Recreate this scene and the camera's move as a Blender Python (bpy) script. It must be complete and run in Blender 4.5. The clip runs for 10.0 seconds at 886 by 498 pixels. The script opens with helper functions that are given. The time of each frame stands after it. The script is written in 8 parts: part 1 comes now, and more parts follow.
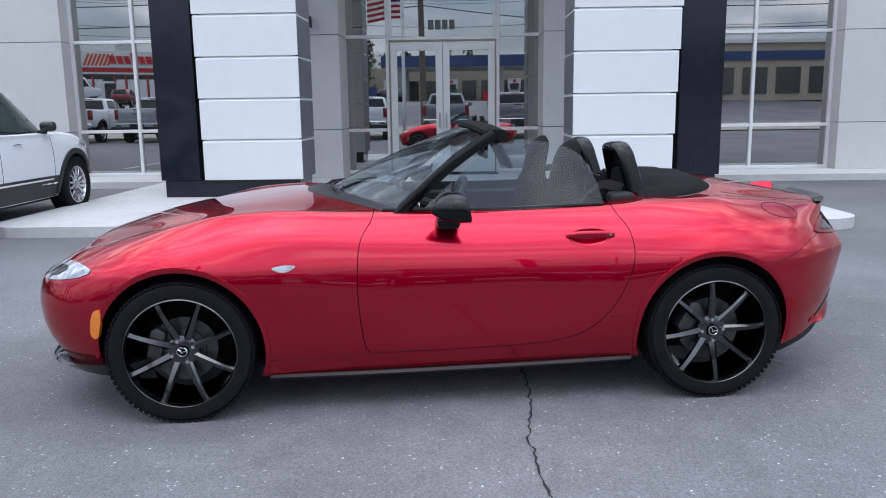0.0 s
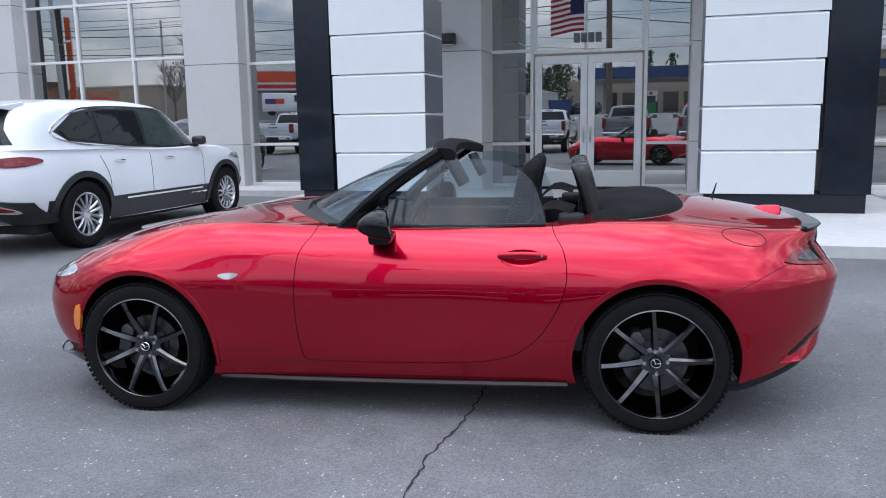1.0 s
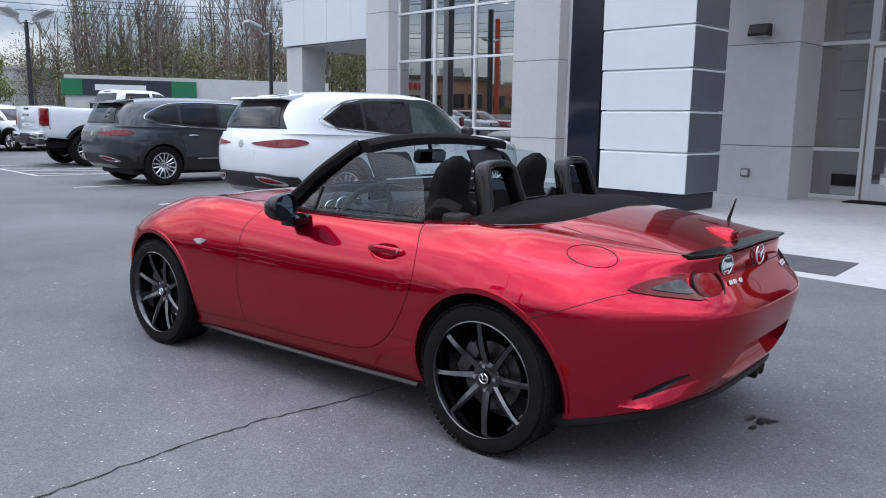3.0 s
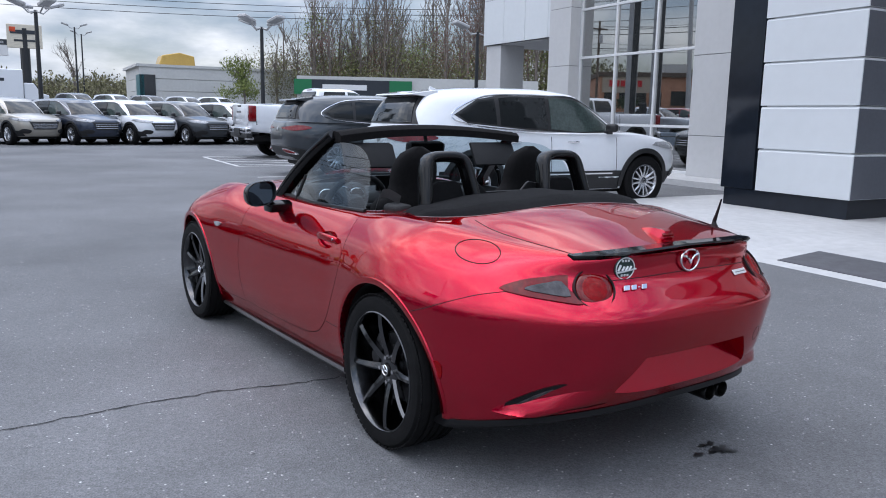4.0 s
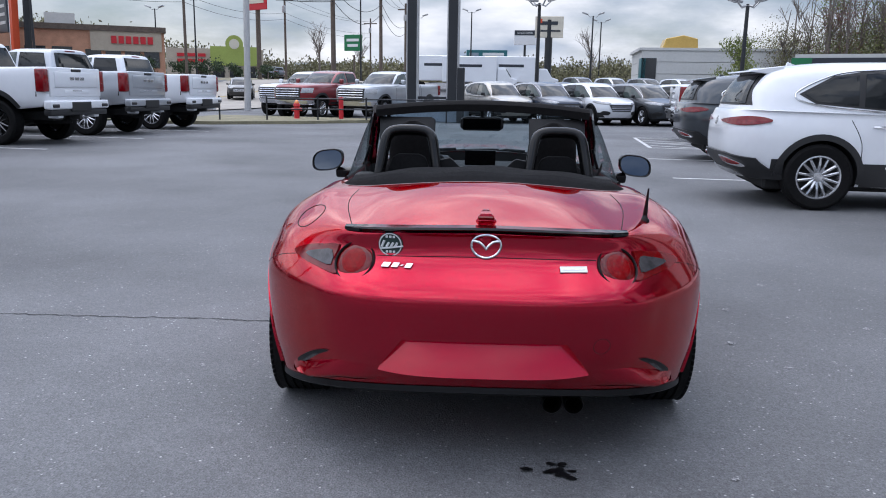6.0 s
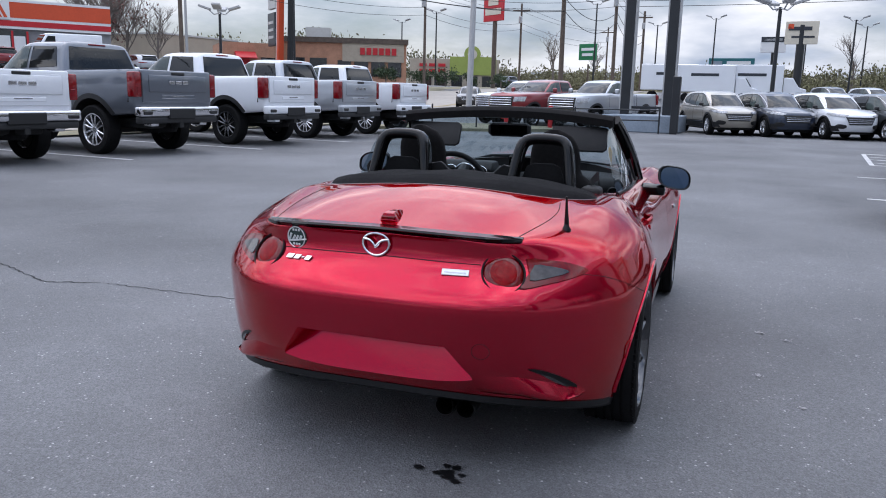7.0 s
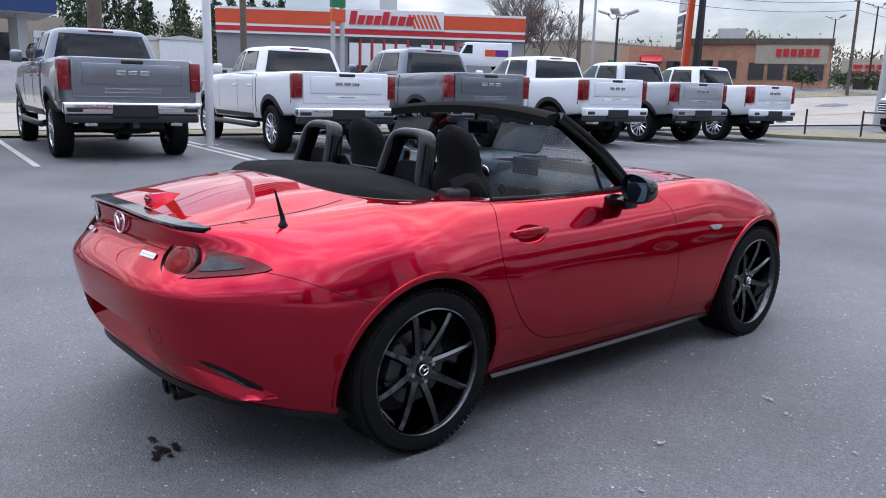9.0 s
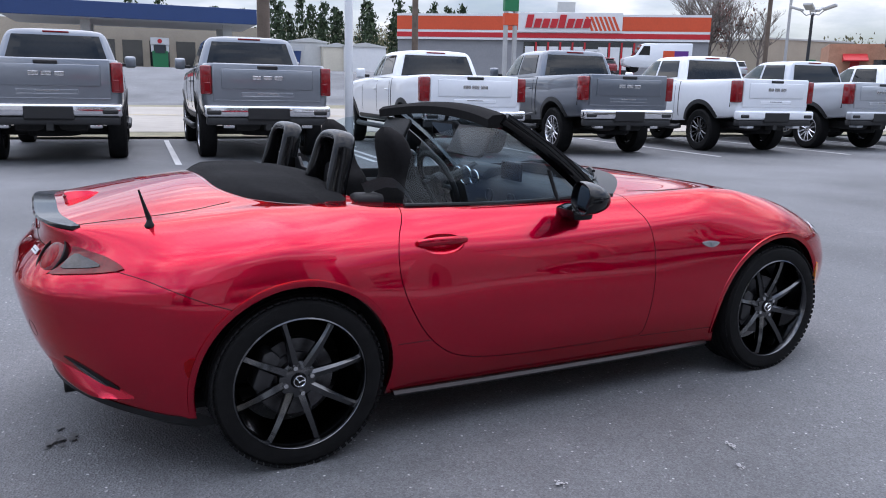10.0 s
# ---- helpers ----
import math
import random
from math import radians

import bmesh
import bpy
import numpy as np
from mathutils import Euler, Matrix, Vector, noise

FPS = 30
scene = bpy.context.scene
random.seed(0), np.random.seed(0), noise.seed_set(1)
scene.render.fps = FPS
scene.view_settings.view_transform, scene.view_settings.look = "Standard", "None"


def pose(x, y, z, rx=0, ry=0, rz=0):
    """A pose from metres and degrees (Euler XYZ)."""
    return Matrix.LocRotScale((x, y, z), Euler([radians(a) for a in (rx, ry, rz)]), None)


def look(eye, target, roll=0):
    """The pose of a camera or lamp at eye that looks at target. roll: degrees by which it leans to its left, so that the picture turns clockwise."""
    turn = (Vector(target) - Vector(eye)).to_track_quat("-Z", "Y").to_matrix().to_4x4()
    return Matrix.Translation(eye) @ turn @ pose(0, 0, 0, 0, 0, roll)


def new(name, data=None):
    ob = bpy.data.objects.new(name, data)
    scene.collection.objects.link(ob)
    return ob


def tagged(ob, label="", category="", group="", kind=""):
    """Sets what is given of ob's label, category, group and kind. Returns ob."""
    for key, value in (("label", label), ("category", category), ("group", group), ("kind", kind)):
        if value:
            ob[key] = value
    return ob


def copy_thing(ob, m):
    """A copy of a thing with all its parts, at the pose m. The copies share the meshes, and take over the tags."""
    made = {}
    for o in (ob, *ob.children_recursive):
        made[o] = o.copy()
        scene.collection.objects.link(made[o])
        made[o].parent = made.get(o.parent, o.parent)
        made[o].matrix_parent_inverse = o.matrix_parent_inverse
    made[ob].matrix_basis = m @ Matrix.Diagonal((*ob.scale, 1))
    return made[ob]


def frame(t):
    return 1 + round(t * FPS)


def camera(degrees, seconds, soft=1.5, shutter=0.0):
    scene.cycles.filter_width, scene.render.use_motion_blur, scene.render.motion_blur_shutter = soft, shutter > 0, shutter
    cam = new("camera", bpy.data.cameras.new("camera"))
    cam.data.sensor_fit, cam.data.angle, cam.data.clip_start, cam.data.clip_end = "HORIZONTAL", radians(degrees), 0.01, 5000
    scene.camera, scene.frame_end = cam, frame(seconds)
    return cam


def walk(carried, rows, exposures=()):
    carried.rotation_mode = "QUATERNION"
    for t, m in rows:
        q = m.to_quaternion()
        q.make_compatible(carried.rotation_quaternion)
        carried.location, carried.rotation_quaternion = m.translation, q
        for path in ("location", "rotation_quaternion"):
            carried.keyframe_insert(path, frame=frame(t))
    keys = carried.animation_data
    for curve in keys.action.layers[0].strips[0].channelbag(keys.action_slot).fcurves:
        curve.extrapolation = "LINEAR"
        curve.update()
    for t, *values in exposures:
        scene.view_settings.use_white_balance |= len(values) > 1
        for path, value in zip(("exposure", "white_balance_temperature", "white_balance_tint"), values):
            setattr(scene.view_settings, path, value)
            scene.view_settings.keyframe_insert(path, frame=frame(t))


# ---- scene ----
cam = camera(59.4, 10.0, 1.0)
PATH = [
    (0, (-0.339, -4.036, 1.282), (-0.163, -2.074, 0.933), -0.8),
    (0.5, (0.218, -4.04, 1.293), (0.145, -2.068, 0.965), -1.0),
    (1, (0.806, -4.046, 1.294), (0.477, -2.098, 0.983), -0.9),
    (1.5, (1.365, -3.916, 1.301), (0.777, -2.028, 1.0), -0.7),
    (2, (1.919, -3.761, 1.291), (1.088, -1.967, 0.99), -0.3),
    (2.5, (2.409, -3.482, 1.291), (1.355, -1.81, 0.985), 0.1),
    (2.7, (2.605, -3.374, 1.297), (1.471, -1.757, 0.983), 0.5),
    (3.8, (3.519, -2.477, 1.276), (1.966, -1.261, 0.945), 1.1),
    (4, (3.665, -2.276, 1.279), (2.041, -1.158, 0.943), 1.1),
    (4.5, (3.956, -1.743, 1.276), (2.183, -0.888, 0.919), 1.1),
    (5, (4.214, -1.186, 1.278), (2.333, -0.624, 0.898), 1.1),
    (5.5, (4.343, -0.62, 1.279), (2.399, -0.369, 0.884), 1.1),
    (6, (4.383, -0.059, 1.285), (2.425, -0.123, 0.884), 1.0),
    (6.2, (4.383, 0.164, 1.288), (2.433, -0.023, 0.886), 1.1),
    (7.3, (4.122, 1.374, 1.29), (2.328, 0.582, 0.899), 1.2),
    (7.5, (3.998, 1.595, 1.293), (2.252, 0.704, 0.898), 1.0),
    (8, (3.683, 2.107, 1.301), (2.07, 0.994, 0.903), 1.3),
    (8.5, (3.305, 2.524, 1.285), (1.844, 1.218, 0.883), 1.6),
    (9, (2.851, 2.83, 1.294), (1.56, 1.358, 0.888), 1.6),
    (9.5, (2.371, 3.087, 1.298), (1.261, 1.475, 0.889), 1.5),
    (10, (1.907, 3.26, 1.302), (0.99, 1.53, 0.894), 1.2),
]
walk(cam, [(r[0], look(*r[1:])) for r in PATH], [(0.0, 1.0, 6270, 11), (4.0, 0.78, 6300, 12), (7.0, 0.73, 6330, 14), (10.0, 1.0, 6330, 15)])

TURN = radians(-6.5)                       # the site is turned against the roadster
SITE = Matrix.Rotation(TURN, 4, "Z")
# the showroom and the west of the lot are drawn to a slightly larger plan than the rest
SHOW = Matrix.Translation((0.4925, 8.723, -0.0106)) @ Matrix.Diagonal((0.9816, 0.9816, 0.9735, 1)) @ Matrix.Translation((-0.488, -8.708, 0)) @ SITE
WEST = SITE @ Matrix.Diagonal((0.81, 0.81, 0.9, 1))


def at(u, v, z=0.0, rz=0.0):
    """A pose in the site's own axes: u along the facade, v towards the showroom."""
    return SITE @ pose(u, v, z, 0, 0, rz)


# ---- light ----
world = bpy.data.worlds.new("sky")
scene.world = world
world.use_nodes = True
wn, wl = world.node_tree.nodes, world.node_tree.links
wn.clear()
w_out, w_bg = wn.new("ShaderNodeOutputWorld"), wn.new("ShaderNodeBackground")
w_sky, w_mix = wn.new("ShaderNodeTexSky"), wn.new("ShaderNodeMix")
w_sky.sky_type, w_sky.sun_disc = "NISHITA", False
SUN_EL, SUN_ROT = radians(70), radians(205)
w_sky.sun_elevation, w_sky.sun_rotation = SUN_EL, SUN_ROT
w_sky.air_density, w_sky.dust_density, w_sky.ozone_density = 1.0, 1.5, 1.5
w_co, w_map, w_noise = wn.new("ShaderNodeTexCoord"), wn.new("ShaderNodeMapping"), wn.new("ShaderNodeTexNoise")
w_noise2, w_add, w_ramp = wn.new("ShaderNodeTexNoise"), wn.new("ShaderNodeMath"), wn.new("ShaderNodeValToRGB")
w_map.inputs["Scale"].default_value = (1.0, 1.0, 3.2)
w_noise.inputs["Scale"].default_value, w_noise.inputs["Detail"].default_value = 2.6, 7.0
w_noise.inputs["Roughness"].default_value = 0.62
w_noise2.inputs["Scale"].default_value, w_noise2.inputs["Detail"].default_value = 5.0, 6.0
w_add.operation = "MULTIPLY"
w_ramp.color_ramp.elements[0].position, w_ramp.color_ramp.elements[1].position = 0.36, 0.62
w_tone = wn.new("ShaderNodeValToRGB")
w_tone.color_ramp.elements[0].position, w_tone.color_ramp.elements[1].position = 0.38, 0.64
w_tone.color_ramp.elements[0].color, w_tone.color_ramp.elements[1].color = (3.6, 4.5, 5.9, 1), (10.6, 10.9, 11.3, 1)
w_mix.data_type = "RGBA"
wl.new(w_co.outputs["Generated"], w_map.inputs["Vector"])
wl.new(w_map.outputs["Vector"], w_noise.inputs["Vector"])
wl.new(w_map.outputs["Vector"], w_noise2.inputs["Vector"])
wl.new(w_noise.outputs["Fac"], w_ramp.inputs["Fac"])
wl.new(w_noise2.outputs["Fac"], w_tone.inputs["Fac"])
wl.new(w_ramp.outputs["Color"], w_mix.inputs["Factor"])
wl.new(w_sky.outputs["Color"], w_mix.inputs["A"])
wl.new(w_tone.outputs["Color"], w_mix.inputs["B"])
# an overcast dome: brighter overhead than at the horizon
w_sep, w_up, w_dome = wn.new("ShaderNodeSeparateXYZ"), wn.new("ShaderNodeMapRange"), wn.new("ShaderNodeMix")
wl.new(w_co.outputs["Generated"], w_sep.inputs[0])
wl.new(w_sep.outputs["Z"], w_up.inputs["Value"])
for key, value in (("From Min", 0.1), ("From Max", 0.95), ("To Min", 0.78), ("To Max", 2.8)):
    w_up.inputs[key].default_value = value
w_dome.data_type, w_dome.blend_type = "RGBA", "MULTIPLY"
w_dome.inputs["Factor"].default_value = 1.0
wl.new(w_mix.outputs["Result"], w_dome.inputs["A"])
wl.new(w_up.outputs[0], w_dome.inputs["B"])
wl.new(w_dome.outputs["Result"], w_bg.inputs["Color"])
w_bg.inputs["Strength"].default_value = 0.075
wl.new(w_bg.outputs["Background"], w_out.inputs["Surface"])

sun = new("sun", bpy.data.lights.new("sun", "SUN"))
sun.data.energy, sun.data.angle, sun.data.color = 0.6, radians(120), (1.0, 0.96, 0.9)
sun.matrix_world = look((0, 0, 30), Vector((0, 0, 30)) - Vector((math.sin(SUN_ROT) * math.cos(SUN_EL), math.cos(SUN_ROT) * math.cos(SUN_EL), math.sin(SUN_EL))) * 10)


# ---- materials ----
def material(name, base, rough=0.5, metal=0.0, scale=0.0, vary=0.0, bump=0.0, bump_scale=0.0, second=None, coat=0.0, spec=0.5,
             emit=None, glow=0.0, island=False, rough_vary=0.0, coat_rough=0.03):
    """A procedural surface: base colour mixed with a second one by two noises, fine relief, and worn gloss."""
    m = bpy.data.materials.new(name)
    m.use_nodes = True
    n, l = m.node_tree.nodes, m.node_tree.links
    p = n["Principled BSDF"]
    p.inputs["Base Color"].default_value = (*base, 1)
    p.inputs["Roughness"].default_value, p.inputs["Metallic"].default_value = rough, metal
    p.inputs["Specular IOR Level"].default_value = spec
    p.inputs["Coat Weight"].default_value, p.inputs["Coat Roughness"].default_value = coat, coat_rough
    co = n.new("ShaderNodeTexCoord")
    if scale:
        a, b, mx, cm = n.new("ShaderNodeTexNoise"), n.new("ShaderNodeTexNoise"), n.new("ShaderNodeMath"), n.new("ShaderNodeMix")
        a.inputs["Scale"].default_value, a.inputs["Detail"].default_value = scale, 6
        b.inputs["Scale"].default_value, b.inputs["Detail"].default_value = scale * 11, 4
        mx.operation = "MULTIPLY_ADD"
        mx.inputs[1].default_value = 0.45
        l.new(co.outputs["Object"], a.inputs["Vector"])
        l.new(co.outputs["Object"], b.inputs["Vector"])
        l.new(b.outputs["Fac"], mx.inputs[0])
        half = n.new("ShaderNodeMath")
        half.operation = "MULTIPLY"
        half.inputs[1].default_value = 0.55
        l.new(a.outputs["Fac"], half.inputs[0])
        l.new(half.outputs[0], mx.inputs[2])
        ramp = n.new("ShaderNodeMapRange")
        ramp.inputs["From Min"].default_value, ramp.inputs["From Max"].default_value = 0.36, 0.64
        l.new(mx.outputs[0], ramp.inputs["Value"])
        cm.data_type = "RGBA"
        other = second or tuple(c * (1 - vary) for c in base)
        cm.inputs["A"].default_value, cm.inputs["B"].default_value = (*base, 1), (*other, 1)
        l.new(ramp.outputs[0], cm.inputs["Factor"])
        l.new(cm.outputs["Result"], p.inputs["Base Color"])
        if rough_vary:
            rr = n.new("ShaderNodeMapRange")
            rr.inputs["To Min"].default_value, rr.inputs["To Max"].default_value = rough - rough_vary, rough + rough_vary
            l.new(ramp.outputs[0], rr.inputs["Value"])
            l.new(rr.outputs[0], p.inputs["Roughness"])
    if bump:
        bn, bt = n.new("ShaderNodeBump"), n.new("ShaderNodeTexNoise")
        bt.inputs["Scale"].default_value, bt.inputs["Detail"].default_value = bump_scale, 5
        bn.inputs["Strength"].default_value, bn.inputs["Distance"].default_value = bump, 0.01
        l.new(co.outputs["Object"], bt.inputs["Vector"])
        l.new(bt.outputs["Fac"], bn.inputs["Height"])
        l.new(bn.outputs["Normal"], p.inputs["Normal"])
    if emit:
        p.inputs["Emission Color"].default_value, p.inputs["Emission Strength"].default_value = (*emit, 1), glow
    return m


def pane_material(name, tint, rough=0.01, gloss=1.0, slant=4.5):
    """Thin sheet glass: clear straight through, mirroring more at a slant."""
    m = bpy.data.materials.new(name)
    m.use_nodes = True
    n, l = m.node_tree.nodes, m.node_tree.links
    n.clear()
    out, mix, tr, gl, fr, power, up = (n.new("ShaderNode" + k) for k in ("OutputMaterial", "MixShader", "BsdfTransparent", "BsdfGlossy", "LayerWeight", "Math", "Math"))
    fr.inputs["Blend"].default_value = 0.5
    power.operation, power.inputs[1].default_value = "POWER", slant
    up.operation, up.use_clamp = "MULTIPLY_ADD", True
    up.inputs[1].default_value, up.inputs[2].default_value = 0.9, gloss * 0.045
    tr.inputs["Color"].default_value = (*tint, 1)
    gl.inputs["Roughness"].default_value = rough
    l.new(fr.outputs["Facing"], power.inputs[0])
    l.new(power.outputs[0], up.inputs[0])
    l.new(up.outputs[0], mix.inputs[0])
    l.new(tr.outputs[0], mix.inputs[1])
    l.new(gl.outputs[0], mix.inputs[2])
    l.new(mix.outputs[0], out.inputs["Surface"])
    return m


def asphalt_material():
    m = bpy.data.materials.new("asphalt")
    m.use_nodes = True
    n, l = m.node_tree.nodes, m.node_tree.links
    p = n["Principled BSDF"]
    co = n.new("ShaderNodeTexCoord")

    def noise_node(scale, detail, rough=0.55):
        t = n.new("ShaderNodeTexNoise")
        t.inputs["Scale"].default_value, t.inputs["Detail"].default_value, t.inputs["Roughness"].default_value = scale, detail, rough
        l.new(co.outputs["Object"], t.inputs["Vector"])
        return t

    def spread(socket, lo, hi, a, b):
        r = n.new("ShaderNodeMapRange")
        for key, value in (("From Min", lo), ("From Max", hi), ("To Min", a), ("To Max", b)):
            r.inputs[key].default_value = value
        l.new(socket, r.inputs["Value"])
        return r.outputs[0]

    large, mid, fine = noise_node(0.35, 5), noise_node(5, 6, 0.7), noise_node(160, 3)
    stone = n.new("ShaderNodeTexVoronoi")
    stone.inputs["Scale"].default_value = 120
    l.new(co.outputs["Object"], stone.inputs["Vector"])
    chip = n.new("ShaderNodeTexVoronoi")
    chip.inputs["Scale"].default_value = 48
    l.new(co.outputs["Object"], chip.inputs["Vector"])

    def mult(a, b, op="MULTIPLY"):
        k = n.new("ShaderNodeMath")
        k.operation = op
        l.new(a, k.inputs[0])
        l.new(b, k.inputs[1])
        return k.outputs[0]

    tone = mult(spread(large.outputs["Fac"], 0.35, 0.65, 0.74, 1.2), spread(mid.outputs["Fac"], 0.3, 0.7, 0.86, 1.14))
    tone = mult(tone, spread(stone.outputs["Color"], 0, 1, 0.72, 1.28))
    tone = mult(tone, spread(fine.outputs["Fac"], 0.35, 0.65, 0.8, 1.2))
    # pale stone chips showing through the binder, more of them where it is worn
    pick = n.new("ShaderNodeSeparateColor")
    l.new(chip.outputs["Color"], pick.inputs[0])
    chance = mult(spread(pick.outputs[0], 0.86, 0.87, 0, 1), spread(chip.outputs["Distance"], 0.12, 0.3, 1, 0))
    chance = mult(chance, spread(mid.outputs["Fac"], 0.4, 0.6, 0.15, 0.95))
    grey = n.new("ShaderNodeMix")
    grey.data_type = "RGBA"
    grey.inputs["A"].default_value, grey.inputs["B"].default_value = (ASPHALT[0], ASPHALT[1], ASPHALT[2], 1), (0.5, 0.5, 0.49, 1)
    l.new(chance, grey.inputs["Factor"])
    shade = n.new("ShaderNodeMix")
    shade.data_type, shade.blend_type = "RGBA", "MULTIPLY"
    shade.inputs["Factor"].default_value = 1.0
    l.new(grey.outputs["Result"], shade.inputs["A"])
    l.new(tone, shade.inputs["B"])
    l.new(shade.outputs["Result"], p.inputs["Base Color"])
    l.new(spread(mid.outputs["Fac"], 0.3, 0.7, 0.62, 0.85), p.inputs["Roughness"])
    p.inputs["Specular IOR Level"].default_value = 0.35
    bump = n.new("ShaderNodeBump")
    bump.inputs["Strength"].default_value, bump.inputs["Distance"].default_value = 0.45, 0.006
    l.new(mult(stone.outputs["Distance"], fine.outputs["Fac"], "ADD"), bump.inputs["Height"])
    l.new(bump.outputs["Normal"], p.inputs["Normal"])
    return m


ASPHALT = (0.128, 0.131, 0.137)
M_ASPHALT = asphalt_material()
M_ROAD = material("road_surface", (0.35, 0.32, 0.28), 0.85, scale=0.2, vary=0.25, bump=0.3, bump_scale=60)
M_LINE = material("line_paint", (0.6, 0.6, 0.6), 0.7, scale=3, vary=0.4)
M_CONCRETE = material("pale_concrete", (0.48, 0.48, 0.48), 0.75, scale=0.8, vary=0.16, bump=0.25, bump_scale=90, rough_vary=0.1)
M_CLAD = material("white_cladding", (0.60, 0.625, 0.64), 0.35, scale=0.5, vary=0.05, coat=0.2)
# darker blue-grey copy of the white cladding, with the side's shade in its colour
M_CLAD_SHADED = material("shaded_cladding", (0.13, 0.14, 0.165), 0.4, metal=0.3, scale=2, vary=0.15)
M_DARK = material("dark_composite_panel", (0.012, 0.016, 0.024), 0.12, scale=0.7, vary=0.3, spec=0.3)
M_STUCCO = material("grey_wall_panel", (0.5, 0.5, 0.5), 0.7, scale=0.7, vary=0.08, bump=0.2, bump_scale=150)
M_SEAM = material("panel_seam", (0.12, 0.12, 0.125), 0.8)
M_SOFFIT = material("soffit", (0.55, 0.55, 0.55), 0.7, scale=1, vary=0.1)
M_ALU = material("painted_aluminium", (0.68, 0.69, 0.7), 0.38, metal=0.2, scale=4, vary=0.08)
M_STEEL = material("satin_steel", (0.55, 0.55, 0.56), 0.25, metal=1.0, scale=20, vary=0.15)
M_BLACK = material("black_plastic", (0.012, 0.012, 0.013), 0.45, scale=12, vary=0.3)
M_GLASS = pane_material("showroom_glass", (0.40, 0.44, 0.46), gloss=11)
M_INNER = material("showroom_wall", (0.5, 0.49, 0.47), 0.8, scale=0.8, vary=0.2)
M_INFLOOR = material("showroom_tile", (0.3, 0.28, 0.26), 0.25, scale=0.7, vary=0.2)
M_GLOW = material("lamp_glow", (0.9, 0.9, 0.85), 0.5, emit=(1.0, 0.93, 0.8), glow=22.0)


# ---- mesh helpers ----
def mesh_of(bm, name, mat, smooth=False):
    bmesh.ops.recalc_face_normals(bm, faces=bm.faces)
    me = bpy.data.meshes.new(name)
    bm.to_mesh(me)
    bm.free()
    for m in (mat if isinstance(mat, (list, tuple)) else [mat]):
        me.materials.append(m)
    if smooth:
        me.shade_smooth()
        me.set_sharp_from_angle(angle=radians(smooth if smooth > 1 else 35))
    return me


def part(name, bm, mat, parent=None, label="", smooth=0, m=None):
    """Links a bmesh as one mesh object under a thing or a part."""
    ob = new(name, mesh_of(bm, name, mat, smooth) if isinstance(bm, bmesh.types.BMesh) else bm)
    if parent:
        ob.parent = parent
    if m is not None:
        ob.matrix_basis = m
    return tagged(ob, label)


def thing(name, label, category, m=None, group="", kind=""):
    ob = new(name)
    ob.empty_display_size = 0.2
    if m is not None:
        ob.matrix_basis = m
    return tagged(ob, label, category, group, kind)


def block(x0, x1, y0, y1, z0, z1, bevel=0.0, bm=None, seg=1):
    """An upright box from corner to corner, with softened edges."""
    b = bmesh.new()
    bmesh.ops.create_cube(b, size=1, matrix=Matrix.Translation(((x0 + x1) / 2, (y0 + y1) / 2, (z0 + z1) / 2)) @ Matrix.Diagonal((x1 - x0, y1 - y0, z1 - z0, 1)))
    if bevel:
        bmesh.ops.bevel(b, geom=b.edges[:], offset=bevel, segments=seg, affect="EDGES", profile=0.5)
    return join(bm, b)


def join(bm, b):
    if bm is None:
        return b
    me = bpy.data.meshes.new("tmp")
    b.to_mesh(me)
    b.free()
    bm.from_mesh(me)
    bpy.data.meshes.remove(me)
    return bm


def prism(points, axis, a, b, bevel=0.0, bm=None):
    """A closed outline of 2D points drawn out along an axis from a to b."""
    t = bmesh.new()

    def p3(p, d):
        return {"x": (d, p[0], p[1]), "y": (p[0], d, p[1]), "z": (p[0], p[1], d)}[axis]
    lo, hi = [t.verts.new(p3(p, a)) for p in points], [t.verts.new(p3(p, b)) for p in points]
    t.faces.new(lo)
    t.faces.new(hi[::-1])
    n = len(points)
    for i in range(n):
        t.faces.new((lo[i], hi[i], hi[(i + 1) % n], lo[(i + 1) % n]))
    bmesh.ops.recalc_face_normals(t, faces=t.faces)
    if bevel:
        bmesh.ops.bevel(t, geom=t.edges[:], offset=bevel, segments=2, affect="EDGES", profile=0.5)
    return join(bm, t)


def tube(points, radius, sides=8, bm=None, closed=False, radii=None, cap=True):
    """A round bar through points."""
    t = bmesh.new() if bm is None else bm
    pts = [Vector(p) for p in points]
    n, rings, side = len(pts), [], None
    for i, p in enumerate(pts):
        a, b = (pts[(i - 1) % n], pts[(i + 1) % n]) if closed else (pts[max(i - 1, 0)], pts[min(i + 1, n - 1)])
        d = (b - a).normalized()
        if side is None:
            side = d.orthogonal().normalized()
        side = (side - d * side.dot(d)).normalized()
        other = d.cross(side)
        r = radii[i] if radii else radius
        rings.append([t.verts.new(p + (side * math.cos(k * math.tau / sides) + other * math.sin(k * math.tau / sides)) * r) for k in range(sides)])
    for i in range(n if closed else n - 1):
        a, b = rings[i], rings[(i + 1) % n]
        for k in range(sides):
            t.faces.new((a[k], a[(k + 1) % sides], b[(k + 1) % sides], b[k]))
    if cap and not closed:
        t.faces.new(rings[0][::-1])
        t.faces.new(rings[-1])
    return t


